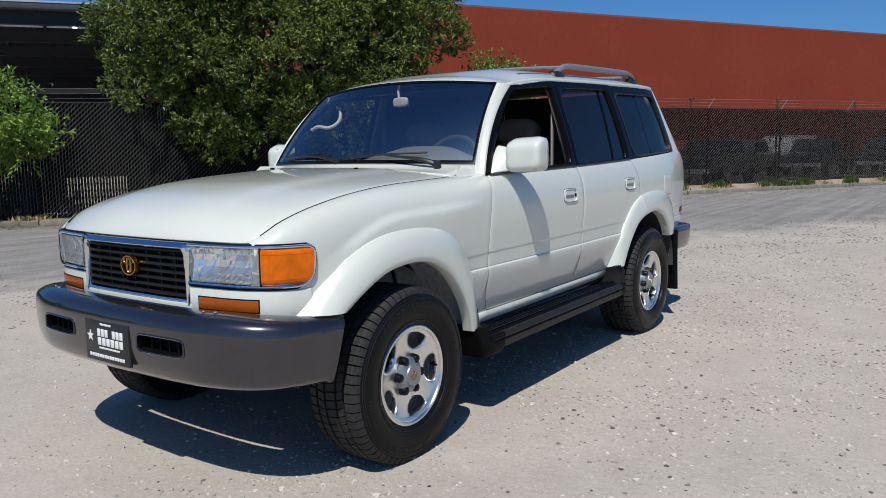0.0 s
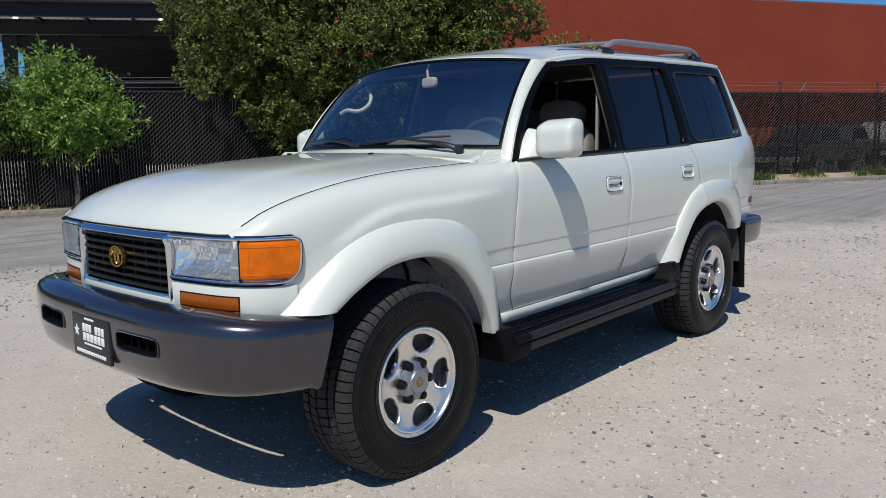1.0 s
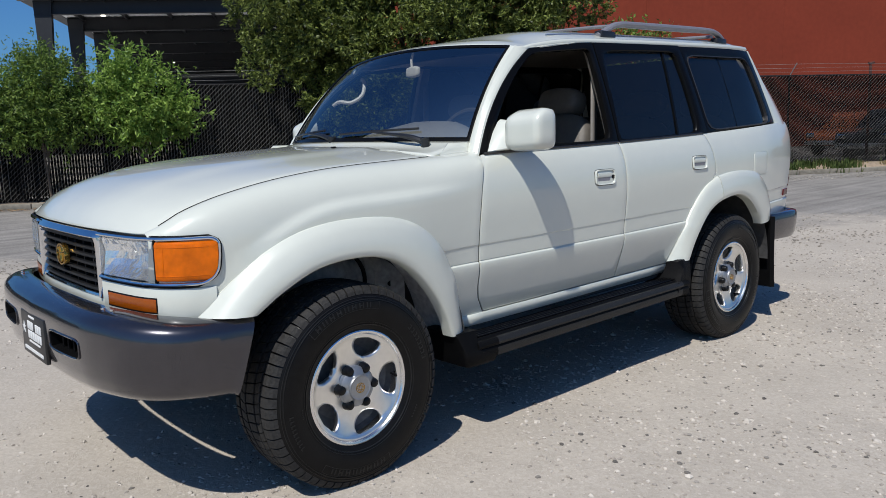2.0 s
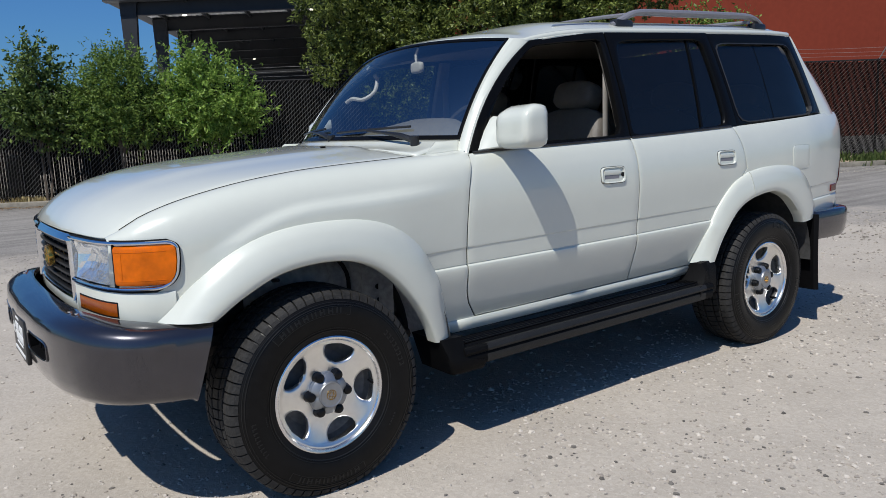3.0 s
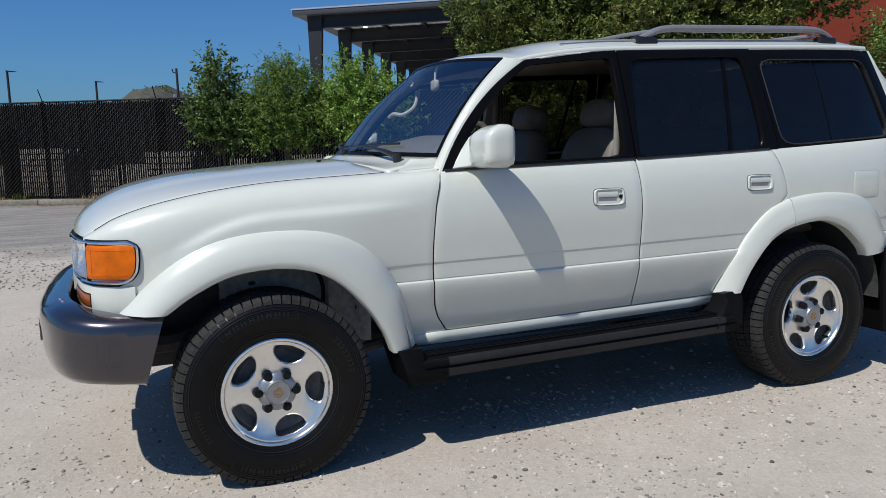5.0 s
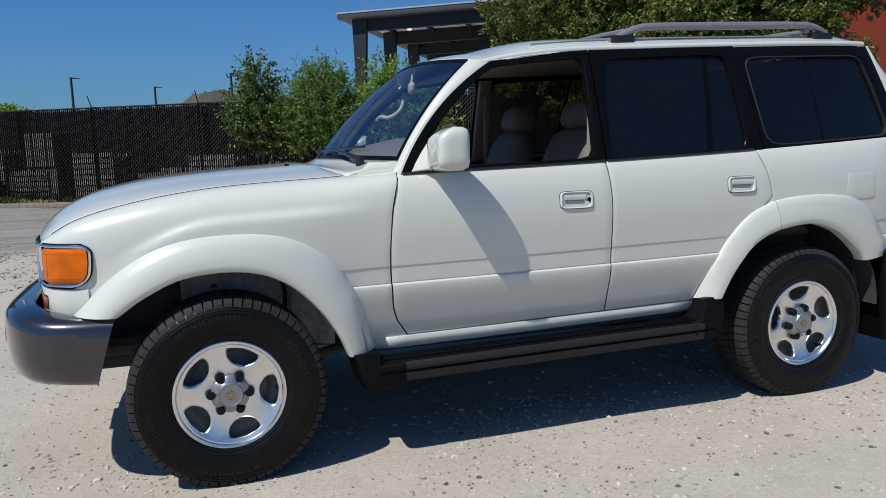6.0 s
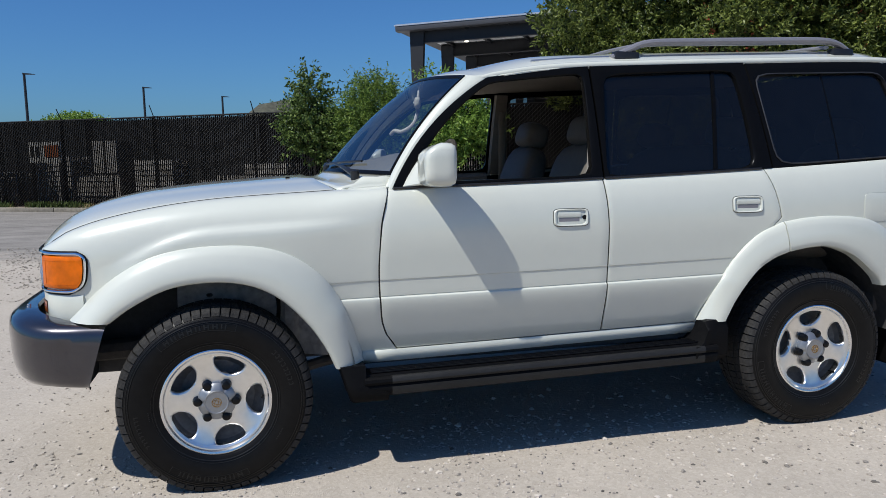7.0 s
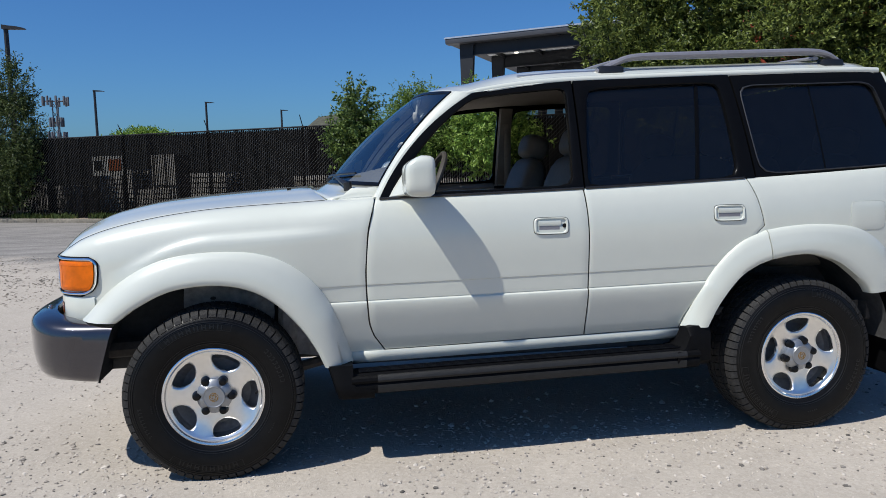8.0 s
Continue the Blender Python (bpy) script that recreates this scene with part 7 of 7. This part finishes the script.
def leaf_mesh(blobs, clusters, per, spread, length, width, seed, droop=0.3, reach=4.2, tufts=0, tuft_size=0.5):
    """Leaves in small sprays round points spread through the blobs (centre, radii); with tufts the sprays gather in bunches with gaps between."""
    r = np.random.default_rng(seed)
    if tufts:
        vol = np.array([b[1][0] * b[1][1] * b[1][2] for b in blobs]) ** 0.75
        pick = r.choice(len(blobs), tufts, p=vol / vol.sum())
        d = r.normal(size=(tufts, 3))
        d /= np.linalg.norm(d, axis=1)[:, None]
        rad = r.uniform(0.45, 1.0, tufts) ** 0.5
        mid = np.array([blobs[k][0] for k in pick]) + d * rad[:, None] * np.array([blobs[k][1] for k in pick])
        size = tuft_size * r.uniform(0.55, 1.25, tufts)
        blobs = [(tuple(m), (q * 1.15, q * 1.15, q * 0.85)) for m, q in zip(mid, size)]
    vol = np.array([b[1][0] * b[1][1] * b[1][2] for b in blobs]) ** 0.75
    pick = r.choice(len(blobs), clusters, p=vol / vol.sum())
    d = r.normal(size=(clusters, 3))
    d /= np.linalg.norm(d, axis=1)[:, None]
    rad = r.uniform(0.25, 1.0, clusters) ** 0.42
    c = np.array([blobs[k][0] for k in pick]) + d * rad[:, None] * np.array([blobs[k][1] for k in pick])
    n = clusters * per
    twig = d * 0.6 + r.normal(size=(clusters, 3)) * 0.45 + np.array([0, 0, 0.55])
    twig /= np.linalg.norm(twig, axis=1)[:, None]
    along = r.uniform(-0.3, 1.0, (n, 1)) * spread * reach * np.repeat(r.uniform(0.5, 1.3, clusters), per)[:, None]
    pos = np.repeat(c, per, 0) + np.repeat(twig, per, 0) * along + r.normal(size=(n, 3)) * spread * 0.42
    out = np.repeat(twig, per, 0) * 0.6 + r.normal(size=(n, 3)) * 0.7
    out[:, 2] -= droop
    out /= np.linalg.norm(out, axis=1)[:, None]
    side = np.cross(out, r.normal(size=(n, 3)))
    side /= np.linalg.norm(side, axis=1)[:, None]
    L = length * r.uniform(0.6, 1.25, (n, 1))
    W = width * r.uniform(0.7, 1.2, (n, 1))
    bend = np.cross(out, side) * L * 0.12
    v = np.stack([pos, pos + out * L * 0.45 + side * W + bend, pos + out * L, pos + out * L * 0.45 - side * W + bend], 1).reshape(-1, 3)
    f = np.arange(n * 4).reshape(-1, 4)
    return v.tolist(), f.tolist()


def tree(name, base, height, blobs, clusters, per, spread, leaf, material, label, trunk, seed, stems=1, reach=4.2, tufts=0, tuft_size=0.5):
    root = tagged(new(name), label, "tree")
    root.matrix_basis = YARD @ Matrix.Translation(base)
    r = random.Random(seed)
    bm = bmnew()
    for st in range(stems):
        ox, oy = (r.uniform(-0.12, 0.12), r.uniform(-0.1, 0.1)) if stems > 1 else (0, 0)
        path = [Vector((ox + r.uniform(-1, 1) * 0.03 * height * k / 6, oy + r.uniform(-1, 1) * 0.02 * height * k / 6, height * 0.8 * k / 6)) for k in range(7)]
        path[0] = Vector((ox * 0.5, oy * 0.5, -0.05))
        tube(bm, path, [trunk * (1.25 - 0.18 * k) for k in range(7)], 8)
        for c, rad in blobs:
            for _ in range(2):
                a = path[r.randint(2, 5)]
                e = Vector([c[i] + r.uniform(-0.6, 0.6) * rad[i] for i in range(3)])
                m2 = a.lerp(e, 0.5) + Vector((r.uniform(-0.1, 0.1), r.uniform(-0.1, 0.1), 0.12)) * height * 0.1
                tube(bm, rounded([a, m2, e], 7), [trunk * 0.5 * (1 - 0.13 * k) for k in range(7)], 6)
    part("trunk", bm, BARK, root)
    v, f = leaf_mesh(blobs, clusters, per, spread, leaf[0], leaf[1], seed, reach=reach, tufts=tufts, tuft_size=tuft_size)
    stuff("crown", v, f, material, root)
    return root


big = [((0, 0, 4.6), (3.3, 2.4, 2.6)), ((-2.3, -0.3, 4.0), (1.75, 1.7, 1.9)), ((2.3, -0.2, 4.3), (1.8, 1.7, 1.9)), ((0.2, -1.3, 3.3), (2.3, 1.3, 1.6)), ((-1.8, -0.7, 2.8), (1.5, 1.2, 1.0)), ((1.7, -0.9, 2.7), (1.8, 1.2, 1.1)), ((0, 0.2, 6.4), (2.5, 2.0, 1.7)), ((-2.2, 0.1, 5.7), (1.6, 1.5, 1.5)), ((2.3, 0.1, 5.8), (1.6, 1.5, 1.5)), ((-0.3, -0.9, 1.9), (2.0, 0.9, 0.8)), ((1.6, -0.7, 1.8), (1.5, 0.9, 0.7))]
tree("tree", (11.35, 0.6, 0), 6.5, big, 11000, 24, 0.066, (0.108, 0.024), LEAF_BIG, "large dense dark green tree overhanging the fence", 0.15, 3, 1, 3.6, 380, 0.60)
tree("young_tree", (5.2, -0.2, 0.1), 2.9, [((0.1, 0, 2.0), (0.85, 0.6, 0.75)), ((0.5, -0.1, 1.65), (0.62, 0.5, 0.45)), ((-0.45, 0, 1.75), (0.6, 0.5, 0.55)), ((-0.25, 0, 2.6), (0.45, 0.4, 0.42)), ((0.0, 0, 1.3), (0.55, 0.4, 0.3))], 560, 20, 0.066, (0.115, 0.024), LEAF_SMALL, "young bright green tree in front of the fence", 0.025, 5, 2, 7.0)
tree("young_tree", (3.35, -0.15, 0.1), 3.4, [((0, 0, 2.1), (0.95, 0.6, 0.95)), ((0.1, 0, 2.62), (0.5, 0.4, 0.5)), ((-0.45, 0, 1.7), (0.6, 0.45, 0.6)), ((0.5, 0, 1.6), (0.55, 0.45, 0.55)), ((-0.35, 0, 2.4), (0.35, 0.3, 0.4))], 900, 22, 0.062, (0.088, 0.017), LEAF_MID, "young green tree with upright twigs by the fence", 0.025, 8, 2, 7.0)
tree("young_tree", (1.62, -0.15, 0.1), 3.6, [((0.12, 0, 2.1), (0.68, 0.5, 0.8)), ((0.05, 0, 2.75), (0.36, 0.35, 0.55)), ((-0.3, 0, 1.75), (0.4, 0.4, 0.45)), ((0.4, 0, 1.6), (0.6, 0.4, 0.5)), ((-0.15, 0, 2.5), (0.3, 0.3, 0.4))], 330, 24, 0.072, (0.098, 0.029), LEAF_DRY, "young green tree with loose upright twigs by the fence", 0.022, 11, 2, 7.0)
tree("young_tree", (-10.1, -0.15, 0.1), 4.4, [((0, 0, 2.5), (1.0, 0.6, 1.3)), ((0.15, 0, 3.8), (0.55, 0.45, 0.85)), ((0.5, 0, 1.9), (0.6, 0.5, 0.6)), ((-0.2, 0, 1.2), (0.9, 0.6, 0.9)), ((-1.0, 0, 1.0), (1.2, 0.6, 0.8))], 1500, 24, 0.070, (0.088, 0.020), LEAF_DEEP, "slim dark green tree by the fence", 0.03, 14, 2, 7.0)
tree("tree", (17.0, 0.4, 0), 3.6, [((0, 0, 2.8), (0.9, 0.7, 0.8)), ((0.6, 0, 3.0), (0.55, 0.5, 0.45)), ((-0.5, 0, 3.1), (0.5, 0.5, 0.5)), ((-0.35, 0, 3.55), (0.25, 0.25, 0.25)), ((0.35, 0, 3.4), (0.3, 0.3, 0.3))], 300, 20, 0.09, (0.10, 0.024), LEAF_MID, "small light green tree behind the fence", 0.05, 17)

# ---------- far things over the fence ----------
def street_lamp(u, n, high, r):
    root = tagged(new("street_lamp"), "dark slim lamp post with a flat arm", "lamp post", "lamp posts beyond the fence")
    root.matrix_basis = YARD @ pose(u, n, 0, 0, 0, 30.17)
    bm = bmnew()
    tube(bm, [(0, 0, 0), (0, 0, high)], [r, r * 0.75], 8)
    part("pole", bm, STEEL, root)
    bm = bmnew()
    rows = [[(x, y, high - 0.04 + z * t) for y, z in ((-0.13, 0.0), (0.13, 0.0), (0.13, 0.13), (-0.13, 0.13))] for x, t in ((-0.12, 1.3), (0.12, 1.0), (high * 0.06, 0.75), (high * 0.098, 0.25))]
    vs2 = patch(bm, rows, closed=True)
    bm.faces.new(vs2[0])
    bm.faces.new(vs2[-1])
    part("lamp_head", bm, STEEL, root)


street_lamp(-16.2, 5.1, 7.2, 0.12)
street_lamp(-49.4, 42.8, 9.8, 0.16)
street_lamp(-47.5, 57.8, 9.6, 0.16)
street_lamp(-48.4, 75.4, 9.8, 0.17)
utility = tagged(new("utility_pole"), "dark slim utility pole with a short bent bracket", "pole")
utility.matrix_basis = pose(5.1, 86.0, 0)
bm = bmnew()
tube(bm, [(0, 0, 0), (-0.10, 0, 9.8)], [0.17, 0.12], 8)
part("pole", bm, STEEL, utility)
bm = bmnew()
tube(bm, [(-0.08, 0, 9.3), (-0.45, 0, 9.35), (-0.55, 0, 9.75)], 0.07, 6)
part("bracket", bm, STEEL, utility)
bm = bmnew()
box(bm, (-0.62, -0.15, 6.0), (-0.22, 0.15, 7.0), 0.04)
part("transformer_box", bm, RACK, utility)
tower = tagged(new("radio_mast"), "grey lattice radio mast with antenna panels", "mast")
tower.matrix_basis = YARD @ pose(-99.6, 84.4, 0) @ Matrix.Diagonal((0.8, 0.8, 1.0, 1.0))
MAST = mat("mast_grey", (0.10, 0.10, 0.11), 0.6, metal=0.2, vary=0.15, scale=2)
bm = bmnew()
for a in (0, 2.1, 4.2):
    tube(bm, [(0.9 * math.cos(a), 0.9 * math.sin(a), 0), (0.6 * math.cos(a), 0.6 * math.sin(a), 14.6)], 0.12, 6)
for z in np.arange(1, 14, 1.5):
    for a in (0, 2.1, 4.2):
        tube(bm, [(0.85 * math.cos(a), 0.85 * math.sin(a), z), (0.8 * math.cos(a + 2.1), 0.8 * math.sin(a + 2.1), z + 1.4)], 0.07, 4)
part("lattice", bm, MAST, tower)
for z, rr in ((8.3, 1.8), (10.8, 1.3), (14.4, 2.5)):
    for k in range(9):
        bm = bmnew()
        a = k * math.tau / 9
        box(bm, (rr * math.cos(a) - 0.2, rr * math.sin(a) - 0.15, z - 0.8), (rr * math.cos(a) + 0.2, rr * math.sin(a) + 0.15, z + 0.8), 0.04)
        tube(bm, [(0, 0, z), (rr * math.cos(a), rr * math.sin(a), z)], 0.06, 4)
        part("antenna_panel", bm, MAST, tower)
# far hills and tree tops
HILL = mat("dry_hill", (0.062, 0.062, 0.043), 0.95, vary=0.6, scale=0.06)
bm = bmnew()
rows = []
for k in range(61):
    u = -430 + k * 9
    h = 15 + 30 * math.exp(-((u + 263) / 24) ** 2) + 6 * math.exp(-((u + 205) / 50) ** 2) + 4 * noise.noise(Vector((u * 0.012, 1.7, 0)))
    rows.append([(u, 420, -1), (u, 440, h * 0.55), (u, 470, h * 0.9), (u, 500, h), (u, 560, h * 0.8)])
patch(bm, rows)
tagged(part("hills", bm, HILL, None, "low dry grassy hills on the horizon", at=YARD), "", "hills", "", "structure")
far = []
r0 = random.Random(4)
for k in range(46):
    u = r0.uniform(-330, 60)
    n = r0.uniform(330, 440)
    w = r0.uniform(4, 9)
    far.append(((u, n, 9 + r0.uniform(-3, 5)), (w, w, r0.uniform(3.5, 6))))
for k in range(34):
    u = r0.uniform(-300, -225)
    far.append(((u, 490, 14 + 29 * math.exp(-((u + 263) / 24) ** 2) * r0.uniform(0.55, 1.0)), (r0.uniform(2, 4.5), 3, r0.uniform(1.2, 2.4))))
dome = [((-67.2 + k * 1.7, 64, 5.0 + 0.9 * math.sin(k * 0.63)), (2.0, 2.0, 1.6)) for k in range(6)]
v, f = leaf_mesh(far, 5200, 6, 0.6, 1.1, 0.4, 21)
stuff("far_trees", v, f, LEAF_MID, None, "distant green trees over the fence", YARD, category="trees")

v, f = leaf_mesh(dome, 1500, 10, 0.16, 0.30, 0.09, 23)
stuff("far_tree", v, f, LEAF_SMALL, None, "rounded light green tree top beyond the fence", YARD, category="tree")
